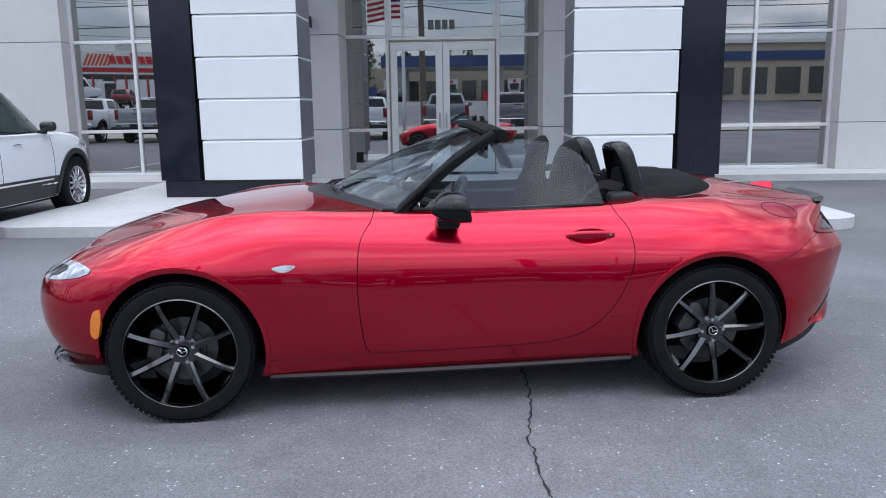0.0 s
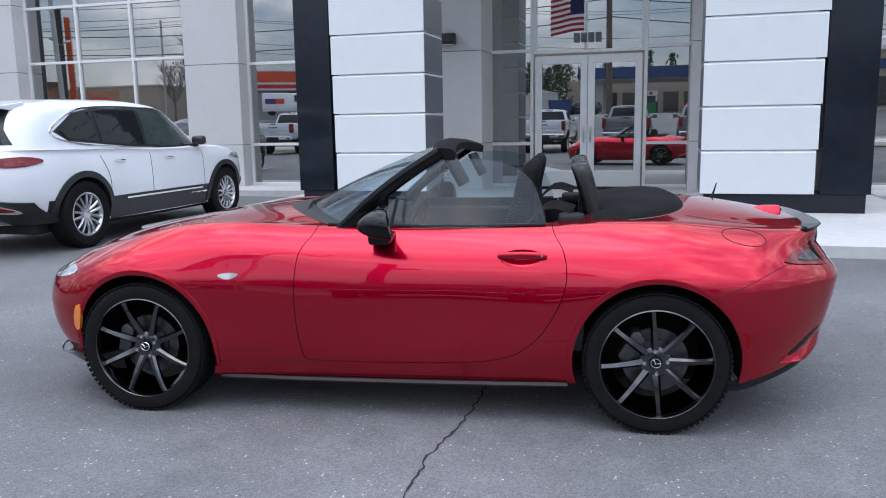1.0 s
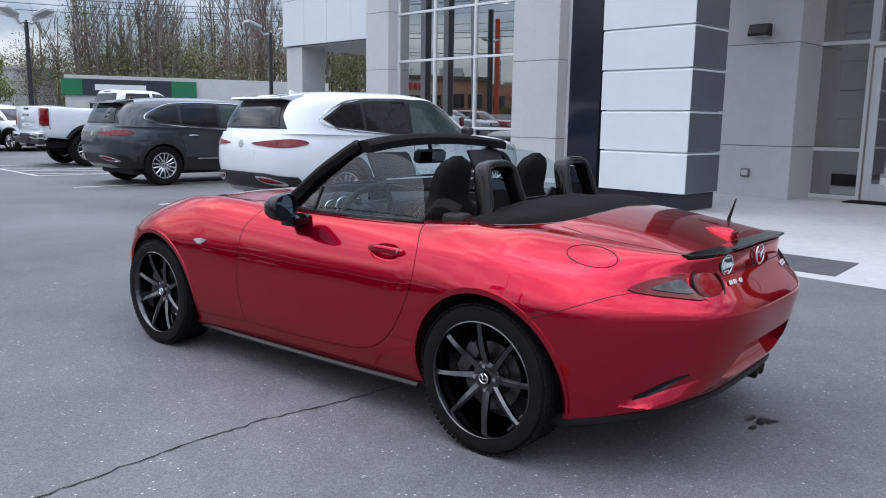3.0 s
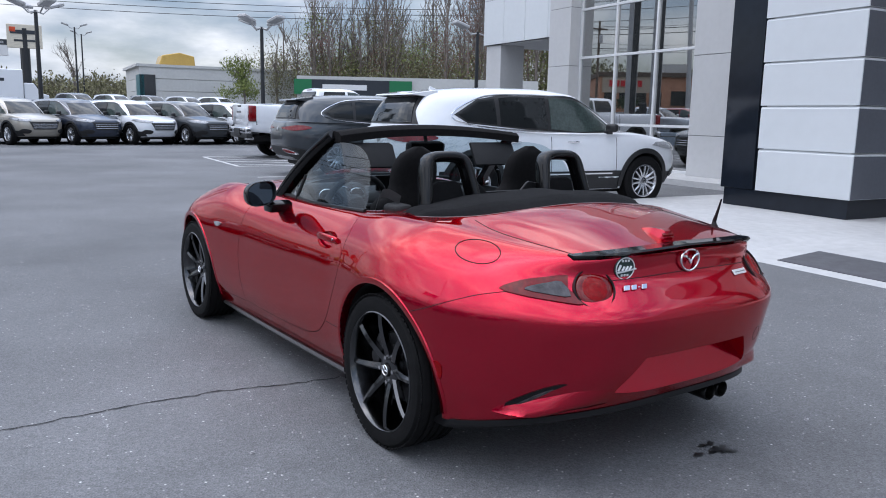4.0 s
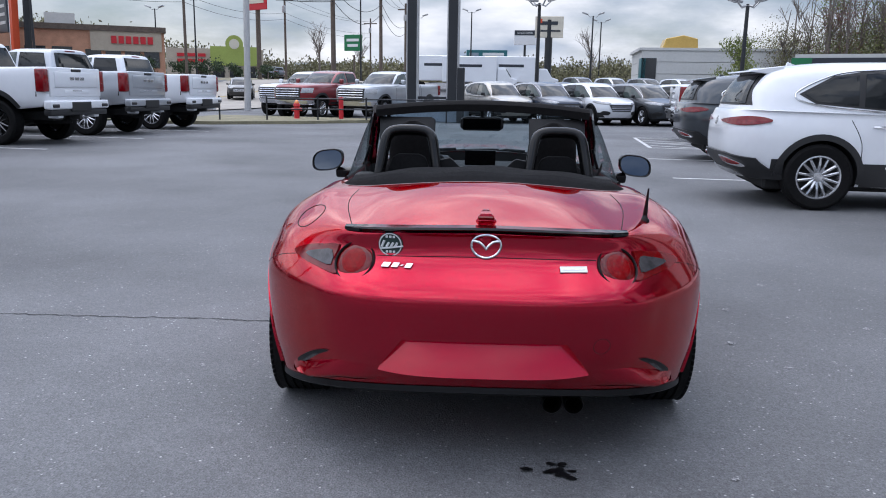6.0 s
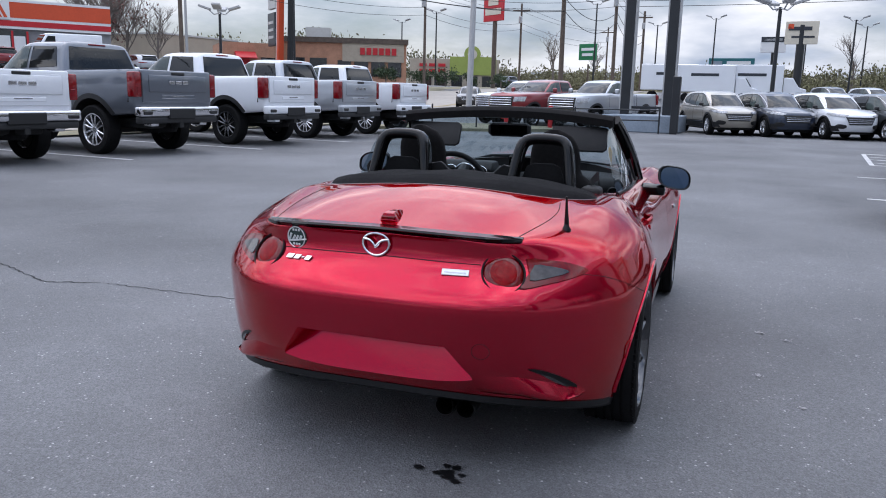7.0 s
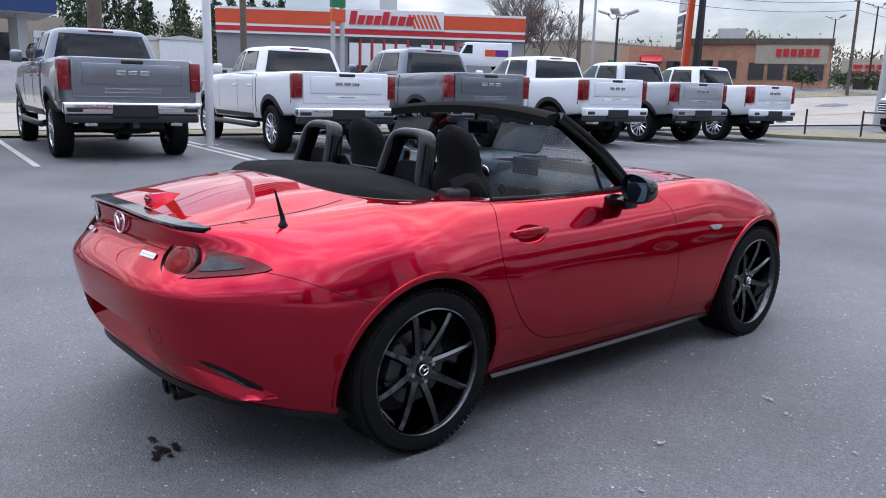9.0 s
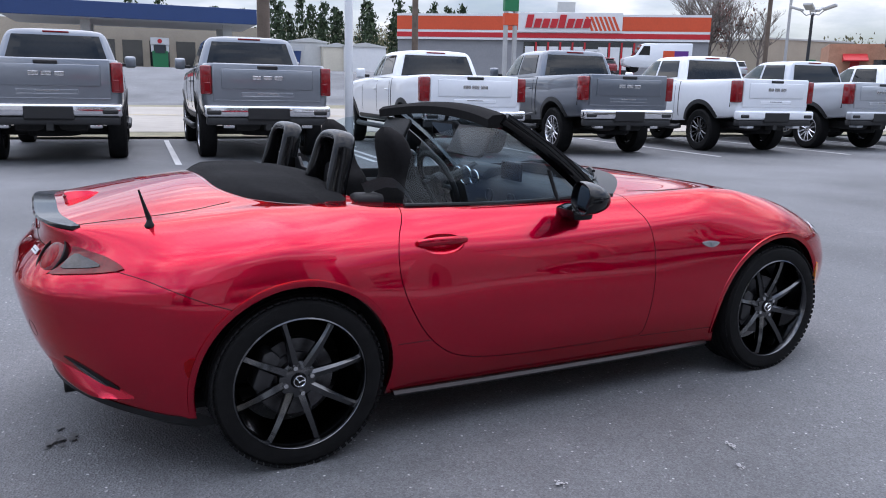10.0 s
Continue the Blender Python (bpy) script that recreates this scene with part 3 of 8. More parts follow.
M_CLEAR = material("clear_lamp_lens", (0.55, 0.56, 0.58), 0.08, metal=0.4, coat=1.0, scale=30, vary=0.7)
M_REVERSE = material("reversing_lens", (0.075, 0.07, 0.074), 0.10, metal=0.0, spec=0.4, scale=30, vary=0.7)
M_AMBER = material("amber_lens", (0.75, 0.2, 0.015), 0.15, coat=1.0, scale=70, vary=0.25)
M_SEAMLINE = material("shut_line", (0.006, 0.004, 0.004), 0.9)
M_WELL = material("wheel_well", (0.006, 0.006, 0.006), 0.9, scale=10, vary=0.4)
M_CARGLASS = pane_material("car_glass", (0.66, 0.76, 0.80), gloss=1.1, slant=4.2)
M_MIRROR = material("mirror_glass", (0.09, 0.105, 0.13), 0.02, metal=1.0)
M_PIPE = material("sooty_exhaust", (0.05, 0.05, 0.05), 0.35, metal=1.0, scale=20, vary=0.5)
M_BADGE = material("pale_badge", (0.7, 0.72, 0.72), 0.3, metal=0.4)
M_GREEN = material("dark_green_badge", (0.012, 0.03, 0.028), 0.35)
M_SILL = material("sill_blade_plastic", (0.02, 0.019, 0.02), 0.34, spec=0.35, scale=20, vary=0.3)
M_HOOP = material("hoop_cover", (0.004, 0.004, 0.0045), 0.12, spec=0.3, scale=20, vary=0.3)
M_SEALGREY = material("weathered_seal", (0.16, 0.16, 0.165), 0.45, scale=40, vary=0.3)
M_BELT = material("seat_belt_webbing", (0.05, 0.05, 0.052), 0.7, scale=200, vary=0.3)

XS = (-1.6, -1.155, -0.75, -0.3, 0.2, 0.65, 1.155, 1.5, 1.85)
# each line round the body: half widths at XS; heights by knots; front x, rear x; roundness of nose and tail in plan
LINES = (
    # lower edge
    ((0.79, 0.81, 0.775, 0.765, 0.765, 0.768, 0.812, 0.80, 0.72), ((-1.80, 0.205), (-1.5, 0.19), (-0.78, 0.168), (0.2, 0.178), (0.8, 0.19), (1.5, 0.215), (1.7, 0.25), (1.90, 0.298)), 3.0, 3.5),
    ((0.835, 0.852, 0.824, 0.81, 0.808, 0.814, 0.854, 0.832, 0.745), ((-1.88, 0.33), (-1.5, 0.32), (-0.75, 0.30), (0.2, 0.30), (0.65, 0.32), (1.155, 0.34), (1.5, 0.355), (1.958, 0.40)), 3.0, 3.4),
    # widest
    ((0.85, 0.868, 0.846, 0.826, 0.818, 0.83, 0.868, 0.845, 0.75), ((-1.905, 0.46), (-1.5, 0.475), (-0.75, 0.465), (0.2, 0.46), (0.65, 0.47), (1.155, 0.505), (1.5, 0.515), (1.995, 0.53)), 3.0, 3.4),
    # break of the shoulder, which becomes the edge across the tail
    ((0.83, 0.866, 0.843, 0.818, 0.81, 0.82, 0.864, 0.836, 0.735), ((-1.89, 0.55), (-1.6, 0.58), (-1.155, 0.62), (-0.3, 0.60), (0.65, 0.61), (1.155, 0.64), (1.5, 0.635), (2.006, 0.618)), 3.0, 3.6),
    ((0.81, 0.846, 0.826, 0.80, 0.79, 0.80, 0.84, 0.808, 0.705), ((-1.87, 0.578), (-1.6, 0.622), (-1.155, 0.69), (-0.3, 0.69), (0.65, 0.695), (1.155, 0.712), (1.5, 0.692), (1.994, 0.648)), 3.0, 3.7),
    # upper flank; under the trunk lid at the tail
    ((0.755, 0.797, 0.79, 0.771, 0.76, 0.766, 0.792, 0.75, 0.62), ((-1.815, 0.612), (-1.6, 0.665), (-1.155, 0.755), (-0.75, 0.78), (-0.3, 0.76), (0.2, 0.755), (0.65, 0.765), (1.155, 0.792), (1.5, 0.768), (1.913, 0.75)), 3.0, 4.0),
    # crest of the wings
    ((0.645, 0.68, 0.69, 0.688, 0.685, 0.678, 0.66, 0.605, 0.535), ((-1.76, 0.65), (-1.6, 0.70), (-1.4, 0.757), (-1.155, 0.822), (-0.95, 0.86), (-0.75, 0.87), (-0.3, 0.846), (0.2, 0.842), (0.65, 0.85), (0.95, 0.872), (1.2, 0.874), (1.35, 0.861), (1.5, 0.845), (1.7, 0.825), (1.905, 0.812)), 3.2, 5.5),
    # hollow beside the hood and the trunk lid
    ((0.565, 0.60, 0.615, 0.62, 0.615, 0.605, 0.56, 0.505, 0.475), ((-1.745, 0.658), (-1.6, 0.708), (-1.4, 0.762), (-1.155, 0.816), (-0.95, 0.852), (-0.75, 0.866), (-0.3, 0.862), (0.2, 0.86), (0.65, 0.866), (0.95, 0.884), (1.2, 0.888), (1.35, 0.878), (1.5, 0.863), (1.7, 0.842), (1.91, 0.824)), 3.2, 6.0),
    ((0.36, 0.37, 0.37, 0.37, 0.37, 0.37, 0.37, 0.36, 0.35), ((-1.735, 0.672), (-1.6, 0.732), (-1.155, 0.838), (-0.75, 0.887), (-0.3, 0.90), (0.2, 0.9), (0.8, 0.905), (1.155, 0.922), (1.35, 0.91), (1.5, 0.893), (1.75, 0.855), (1.915, 0.829)), 3.2, 7.0),
    ((0, 0, 0, 0, 0, 0, 0, 0, 0), ((-1.73, 0.68), (-1.6, 0.742), (-1.155, 0.845), (-0.75, 0.895), (-0.5, 0.912), (0.2, 0.92), (1.0, 0.942), (1.326, 0.934), (1.5, 0.912), (1.75, 0.866), (1.918, 0.834)), 3.0, 3.0),
)
XF, XR = -0.95, 1.0


def body_rows(LINES=LINES, XS=XS, XF=XF, XR=XR, around=230, fine=9, tight=False):
    lines = []
    for widths, zs, nf, nr in LINES:
        w, z = spline(XS, widths), spline([k[0] for k in zs], [k[1] for k in zs])
        x0, x1 = zs[0][0], zs[-1][0]
        pts = []
        for k in range(around + 1):
            s = k / around
            if s < 0.26 or s > 0.72:
                a = radians(90) * (s / 0.26 if s < 0.26 else (1 - s) / 0.28)
                n = nf if s < 0.26 else nr
                r = 1 / (abs(math.cos(a)) ** n + abs(math.sin(a)) ** n) ** (1 / n)
                cx, cy = r * math.cos(a), r * math.sin(a)
                x = XF + (x0 - XF) * cx if s < 0.26 else XR + (x1 - XR) * cx
                y = w(x) * cy
            else:
                x = XF + (XR - XF) * (s - 0.26) / 0.46
                y = w(x)
            pts.append(Vector((x, y, z(x))))
        lines.append(pts)
    rows = []
    for k in range(around + 1):
        p = [ln[k] for ln in lines]
        ghost0 = p[0] * 2 - p[1]
        last = Vector((p[-2].x, -p[-2].y, p[-2].z)) if p[-2].y > 1e-3 else p[-1] * 2 - p[-2]
        q = [ghost0, *p, last]
        row = []
        for i in range(1, len(q) - 2):
            a, b, c, d = q[i - 1:i + 3]
            # knots spaced by the root of the chords keep close pairs of lines crisp
            ka, kb, kc = ((max((v - u).length, 1e-3) ** 0.5 if tight else 1.0) for u, v in ((a, b), (b, c), (c, d)))
            m1 = ((b - a) / ka - (c - a) / (ka + kb) + (c - b) / kb) * kb
            m2 = ((c - b) / kb - (d - b) / (kb + kc) + (d - c) / kc) * kb
            for j in range(fine):
                t = j / fine
                row.append((2 * t ** 3 - 3 * t * t + 1) * b + (t ** 3 - 2 * t * t + t) * m1 + (3 * t * t - 2 * t ** 3) * c + (t ** 3 - t * t) * m2)
        row.append(p[-1].copy())
        for v in row:
            v.y = max(v.y, 0.0)
        if k in (0, around):
            for v in row:
                v.y = 0.0
        row[-1].y = 0.0
        rows.append(row)
    return rows


def body_solid(**shape):
    rows = body_rows(**shape)
    b = grid(rows)
    grid([[Vector((v.x, -v.y, v.z)) for v in r] for r in rows], b)
    # floor
    low = [r[0] for r in rows]
    grid([[Vector((v.x, v.y * k / 6, v.z)) for k in range(-6, 7)] for v in low], b)
    bmesh.ops.remove_doubles(b, verts=b.verts, dist=2e-4)
    bmesh.ops.dissolve_degenerate(b, edges=b.edges, dist=1e-4)
    bmesh.ops.recalc_face_normals(b, faces=b.faces)
    return b


def boolean(me, cutter, mat, op="DIFFERENCE"):
    """The mesh with a cutter taken away (or kept), the cut faces in the cutter's material."""
    cme = bpy.data.meshes.new("cutter")
    bmesh.ops.recalc_face_normals(cutter, faces=cutter.faces)
    cutter.to_mesh(cme)
    cutter.free()
    cme.materials.append(mat)
    a, c = new("tmp_a", me), new("tmp_c", cme)
    mod = a.modifiers.new("cut", "BOOLEAN")
    mod.operation, mod.object, mod.solver, mod.material_mode = op, c, "EXACT", "TRANSFER"
    out = bpy.data.meshes.new_from_object(a.evaluated_get(bpy.context.evaluated_depsgraph_get()))
    bpy.data.objects.remove(a)
    bpy.data.objects.remove(c)
    return out


class Skin:
    """The roadster's smooth outer surface, to lay panels and lamps on."""

    def __init__(self, b):
        from mathutils.bvhtree import BVHTree
        b.normal_update()
        b.verts.ensure_lookup_table()
        b.faces.ensure_lookup_table()
        self.tree = BVHTree.FromBMesh(b)
        self.verts = [(v.co.copy(), v.normal.copy()) for v in b.verts]
        self.faces = [[v.index for v in f.verts] for f in b.faces]

    def normal(self, p):
        hit, n, i, d = self.tree.find_nearest(p)
        out = Vector()
        for k in self.faces[i]:
            co, vn = self.verts[k]
            out += vn / ((co - hit).length + 1e-4) ** 1.5
        return out.normalized(), n, d

    def cast(self, origin, way):
        hit, n, i, d = self.tree.ray_cast(Vector(origin), Vector(way))
        return (hit, self.normal(hit)[0]) if hit else (None, None)


def smooth_like(me, skin):
    """Gives panels cut from the body the uncut surface's shading."""
    me.shade_smooth()
    me.set_sharp_from_angle(angle=radians(32))
    normals = [Vector(c.vector) for c in me.corner_normals]
    cache = {}
    for poly in me.polygons:
        pn = poly.normal
        for li in poly.loop_indices:
            vi = me.loops[li].vertex_index
            if vi not in cache:
                cache[vi] = skin.normal(me.vertices[vi].co)
            n, _, d = cache[vi]
            if d < 4e-4 and n.dot(pn) > 0.8:
                normals[li] = n
    me.normals_split_custom_set([tuple(n) for n in normals])


def patch(skin, outline, way, lift=0.004, rings=7, dome=0.0, sink=0.004):
    """A thin shell over an outline that is thrown on the body along a way. Outline: 3D start points."""
    pts = [Vector(p) for p in outline]
    mid = sum(pts, Vector()) / len(pts)
    way = Vector(way).normalized()
    rings = max(rings, 7)
    rowset = []
    hit, n = skin.cast(mid, way)
    if hit is None:
        hit, n = skin.tree.find_nearest(mid)[:2]
    last = [(hit, n)] * len(pts)              # where an outline overhangs the body it stops at the edge
    for k in range(rings + 2):
        f = 0.02 + 0.98 * min(k, rings) / rings
        row = []
        for i, p in enumerate(pts):
            hit, n = skin.cast(mid + (p - mid) * f, way)
            if hit is None:
                hit, n = last[i]
            last[i] = (hit, n)
            h = lift + dome * (1 - f * f) if k <= rings else -sink
            row.append(hit + n * h)
        rowset.append(row)
    g = grid(rowset, closed=True)
    g.verts.ensure_lookup_table()
    g.faces.new([g.verts[i] for i in range(len(pts))][::-1])
    return g


def on_skin(skin, pts, way, lift=0.0):
    out = []
    for p in pts:
        hit, n = skin.cast(p, way)
        if hit is not None:
            out.append(hit + n * lift)
    return out


def dense(pts, step=0.02, closed=False):
    """A smooth run of points through the corners given."""
    pts = [Vector(p) for p in pts]
    n = len(pts)
    out = []
    for i in range(n if closed else n - 1):
        if closed:
            a, b, c, d = pts[(i - 1) % n], pts[i], pts[(i + 1) % n], pts[(i + 2) % n]
        else:
            a, b, c, d = pts[max(i - 1, 0)], pts[i], pts[i + 1], pts[min(i + 2, n - 1)]
        m = max(2, int((c - b).length / step))
        for j in range(m):
            t = j / m
            out.append(0.5 * (2 * b + (c - a) * t + (2 * a - 5 * b + 4 * c - d) * t * t + (3 * b - a - 3 * c + d) * t ** 3))
    if not closed:
        out.append(pts[-1])
    return out


HUB_F, HUB_R, HUB_Z, ARCH = -1.155, 1.155, 0.303, 0.346


def build_wheel(parent_name="wheel"):
    """A dark eight-spoke alloy wheel with its tyre; the outer face looks along -y."""
    w = new(parent_name)
    # tyre: tread with grooves, rounded shoulders, lettered ring
    prof = [(0.226, -0.088), (0.236, -0.099), (0.262, -0.104), (0.284, -0.1), (0.297, -0.086), (0.301, -0.07)]
    for g in (-0.048, -0.016, 0.016, 0.048):
        prof += [(0.3025, g - 0.006), (0.295, g - 0.005), (0.295, g + 0.005), (0.3025, g + 0.006)]
    prof += [(0.301, 0.07), (0.297, 0.086), (0.284, 0.1), (0.262, 0.104), (0.236, 0.099), (0.226, 0.088), (0.226, -0.088)]
    tyre = part("tyre", lathe(prof, 72), M_TYRE, w, "black low-profile tyre", 30)
    b = bmesh.new()
    for k in range(72):
        a = k * math.tau / 72
        for sgn in (-1, 1):
            m = Matrix.Rotation(a + (0.02 if sgn > 0 else 0), 4, "Y") @ Matrix.Translation((0.2965, sgn * 0.083, 0)) @ Matrix.Rotation(radians(-sgn * 38), 4, "Z")
            t = block(-0.006, -0.0005, -0.013, 0.013, -0.0092, 0.0092)
            bmesh.ops.transform(t, matrix=m, verts=t.verts)
            join(b, t)
    tread = part("tread_block", b, M_TYRE, tyre)
    tagged(tread, kind="stuff")
    rim = part("rim", lathe([(0.233, -0.085), (0.235, -0.099), (0.2305, -0.102), (0.2265, -0.097), (0.222, -0.07), (0.212, -0.03), (0.19, 0.06), (0.215, 0.09), (0.222, 0.095)], 72), M_GUN, w, "gunmetal alloy rim with eight spokes", 35)
    for k in range(8):
        a = k * math.tau / 8 + 0.2
        s = bmesh.new()
        rows = []
        for f in range(9):
            u = f / 8
            r = 0.045 + (0.2245 - 0.045) * u
            half = 0.0165 - 0.0065 * u + 0.003 * max(0, u - 0.85) * 6
            y = -0.052 - 0.030 * math.sin(u * 1.75)
            skew = 0.006 * u
            rows.append([(r, y + 0.02, half + skew), (r, y + 0.004, half + skew), (r, y - 0.006, half * 0.35 + skew), (r, y + 0.001, -half + skew), (r, y + 0.022, -half + skew), (r, y + 0.036, skew)])
        grid(rows, s, closed=True, caps=True)
        bmesh.ops.rotate(s, cent=(0, 0, 0), matrix=Matrix.Rotation(a, 3, "Y"), verts=s.verts)
        part("spoke", s, M_GUN, rim, smooth=28)
    part("hub", lathe([(0.0, -0.058), (0.05, -0.058), (0.066, -0.05), (0.07, -0.03), (0.06, 0.0), (0.0, 0.0)], 32), M_GUN, rim, smooth=35)
    part("centre_cap", lathe([(0.0, -0.068), (0.024, -0.067), (0.0285, -0.06), (0.0285, -0.05)], 32), M_GLOSSBLACK, rim, smooth=35)
    part("emblem", tube([(0.021 * math.cos(k * math.tau / 20), -0.069, 0.019 * math.sin(k * math.tau / 20)) for k in range(20)], 0.0025, 6, closed=True,
                        bm=tube([(-0.019, -0.069, 0.008), (-0.006, -0.069, 0.003), (0, -0.069, -0.006), (0.006, -0.069, 0.003), (0.019, -0.069, 0.008)], 0.0028, 6)), M_CHROME, rim, "chrome winged emblem")
    for k in range(4):
        a = k * math.tau / 4 + 0.6
        part("lug_nut", lathe([(0.0, -0.066), (0.008, -0.066), (0.0095, -0.05)], 10, bm=None), M_STEEL, rim, m=Matrix.Translation((0.048 * math.cos(a), 0, 0.048 * math.sin(a))))
    disc = part("brake_disc", lathe([(0.05, -0.006), (0.06, -0.022), (0.09, -0.022), (0.092, -0.012), (0.138, -0.012), (0.14, -0.008), (0.14, 0.01), (0.05, 0.01)], 48), M_BRAKE, w, "worn steel brake disc", 30)
    part("caliper", prism([(-0.145, -0.06), (-0.12, -0.075), (-0.085, -0.06), (-0.08, 0.06), (-0.12, 0.078), (-0.145, 0.06)], "y", -0.045, 0.04, 0.008), M_CALIPER, disc, "cast brake caliper", 35)
    return w


def build_roadster():
    car = thing("roadster", "red metallic two-seat roadster with its soft top folded down", "car")
    solid = body_solid(tight=True, around=260)
    tail_edge = [r[0] for r in body_rows(tight=True) if r[0].x > 1.52]
    skin = Skin(solid)
    me = mesh_of(solid, "body", M_RED)

    # cabin well and wheel wells
    half = [(-0.50, 0), (-0.44, 0.33), (-0.24, 0.56), (-0.08, 0.63), (0.2, 0.64), (0.62, 0.632), (0.80, 0.57), (0.93, 0.42), (0.98, 0.2), (1.0, 0)]
    tub = [(x, y) for x, y in half] + [(x, -y) for x, y in half[-2:0:-1]]
    me = boolean(me, prism(tub, "z", 0.27, 2.0), M_CABIN)
    for x in (HUB_F, HUB_R):
        for s in (-1, 1):
            c = lathe([(0.0, s * 0.5), (ARCH + 0.015, s * 0.5), (ARCH + 0.015, s * 0.72), (ARCH, s * 0.79), (ARCH, s * 1.1), (0.0, s * 1.1)], 64)
            bmesh.ops.translate(c, vec=(x, 0, HUB_Z + 0.0), verts=c.verts)
            me = boolean(me, c, M_WELL)
    # plate recess in the rear bumper
    rec = [(-0.385, 0.30), (0.385, 0.30), (0.36, 0.38), (0.275, 0.494), (-0.275, 0.494), (-0.36, 0.38)]
    c = bmesh.new()
    rows = [[(1.945 - 0.36 * (z - 0.29), y * 0.965, z) for y, z in [(y, z - 0.01 if z > 0.45 else z) for y, z in rec]], [(2.2, y, z) for y, z in rec]]
    grid(rows, c, closed=True, caps=True)
    me = boolean(me, c, M_RED)

    # doors, cut out along their shut lines
    outline = dense([(x, 0, z) for x, z in ((-0.322, 0.92), (-0.345, 0.83), (-0.395, 0.75), (-0.412, 0.62), (-0.408, 0.45), (-0.388, 0.30), (-0.372, 0.272), (-0.33, 0.263), (0.0, 0.264), (0.35, 0.277), (0.52, 0.305), (0.62, 0.36), (0.70, 0.45), (0.765, 0.58), (0.782, 0.68), (0.765, 0.77), (0.725, 0.835), (0.70, 0.92))], 0.02)
    flat = [(p.x, p.z) for p in outline]
    mid = (0.2, 0.55)
    wide = []
    for i, p in enumerate(flat):
        a, b = flat[max(i - 1, 0)], flat[min(i + 1, len(flat) - 1)]
        n2 = Vector((b[1] - a[1], a[0] - b[0])).normalized()
        if n2.dot(Vector((p[0] - mid[0], p[1] - mid[1]))) < 0:
            n2 = -n2
        wide.append((p[0] + n2.x * 0.0035, p[1] + n2.y * 0.0035))
    doors = {}
    for s, side in ((-1, "left"), (1, "right")):
        d = boolean(me.copy(), prism(flat, "y", s * 0.5, s * 1.1), M_RED, "INTERSECT")
        me = boolean(me, prism(wide, "y", s * 0.5, s * 1.1), M_SEAMLINE)
        cup = bmesh.new()
        bmesh.ops.create_uvsphere(cup, u_segments=28, v_segments=18, radius=1.0)
        bmesh.ops.transform(cup, matrix=Matrix.Translation(skin.cast((0.592, s * 1.2, 0.738), (0, -s, 0))[0]) @ Matrix.Diagonal((0.092, 0.03, 0.047, 1)), verts=cup.verts)
        doors[s] = boolean(d, cup, M_RED)
    smooth_like(me, skin)
    body = part("body", me, M_RED, car, "red metallic painted body shell")
    for s, d in doors.items():
        smooth_like(d, skin)
        door = part("door", d, M_RED, car, "red door with its window raised")
        # recessed grip cup and bar handle
        bar = on_skin(skin, [(0.49 + 0.21 * k / 10, s * 1.2, 0.745 + 0.006 * math.sin(k * 0.3)) for k in range(11)], (0, -s, 0))
        lifts = [0.002, 0.012, 0.019, 0.023, 0.025, 0.025, 0.025, 0.023, 0.020, 0.013, 0.004]
        tall = [0.009, 0.014, 0.0155, 0.016, 0.016, 0.016, 0.016, 0.016, 0.016, 0.015, 0.011]
        hb = grid([[p + Vector((0, s * (h + 0.0095 * math.sin(a)), w * math.copysign(abs(math.cos(a)) ** 0.7, math.cos(a)))) for a in [j * math.tau / 16 for j in range(16)]] for p, h, w in zip(bar, lifts, tall)], closed=True, caps=True)
        bmesh.ops.recalc_face_normals(hb, faces=hb.faces)
        hd = part("handle", hb, M_RED, door, "red pull handle", 40)
        if s < 0:
            part("lock", lathe([(0, -0.012), (0.006, -0.012), (0.007, 0.0)], 14), M_STEEL, hd, m=Matrix.Translation(bar[9] + Vector((0, -0.012, 0.002))))
        # inner trim, sill weatherstrip
        strip = on_skin(skin, [(-0.30 + 0.99 * k / 30, s * (0.652 - 0.006 * math.cos(k / 30 * 6)), 1.4) for k in range(31)], (0, 0, -1), 0.003)
        part("weatherstrip", tube(strip, 0.009, 8), M_TRIM, door, smooth=40)
        part("door_trim", block(-0.25, 0.66, s * 0.60 - 0.02, s * 0.60 + 0.02, 0.35, 0.82, 0.015), M_CABIN, door)
        part("armrest", block(0.05, 0.5, s * 0.56 - 0.03, s * 0.56 + 0.03, 0.6, 0.65, 0.015), M_CABIN, door)
        # window glass
        edge_z = spline((-0.12, 0.0, 0.13, 0.225, 0.33, 0.46, 0.56, 0.625, 0.665, 0.685, 0.695), (0.862, 0.965, 1.075, 1.138, 1.149, 1.14, 1.105, 1.05, 0.965, 0.90, 0.85))
        xs = [-0.12 + 0.815 * math.sin(math.pi / 2 * k / 44) for k in range(45)]

        def lean(p, off=0.0):
            return Vector((p.x, s * (0.668 + off - (p.z - 0.85) * 0.36 - 0.02 * ((p.x - 0.25) / 0.45) ** 2), p.z))
        b = grid([[lean(Vector((x, 0, 0.83 + (edge_z(x) - 0.83) * k / 12))) for x in xs] for k in range(13)])
        g = part("window_glass", b, M_CARGLASS, door, "clear side window", 40)
        g.visible_shadow = False
        # fixed front quarter bar
        part("quarter_bar", tube([lean(Vector((-0.005, 0, 0.845))), lean(Vector((0.02, 0, 0.975)))], 0.008, 8), M_TRIM, door)
        # mirror
        mir = part("mirror", bmesh.new(), M_GLOSSBLACK, door, "black door mirror")
        mb = bmesh.new()
        rows = []
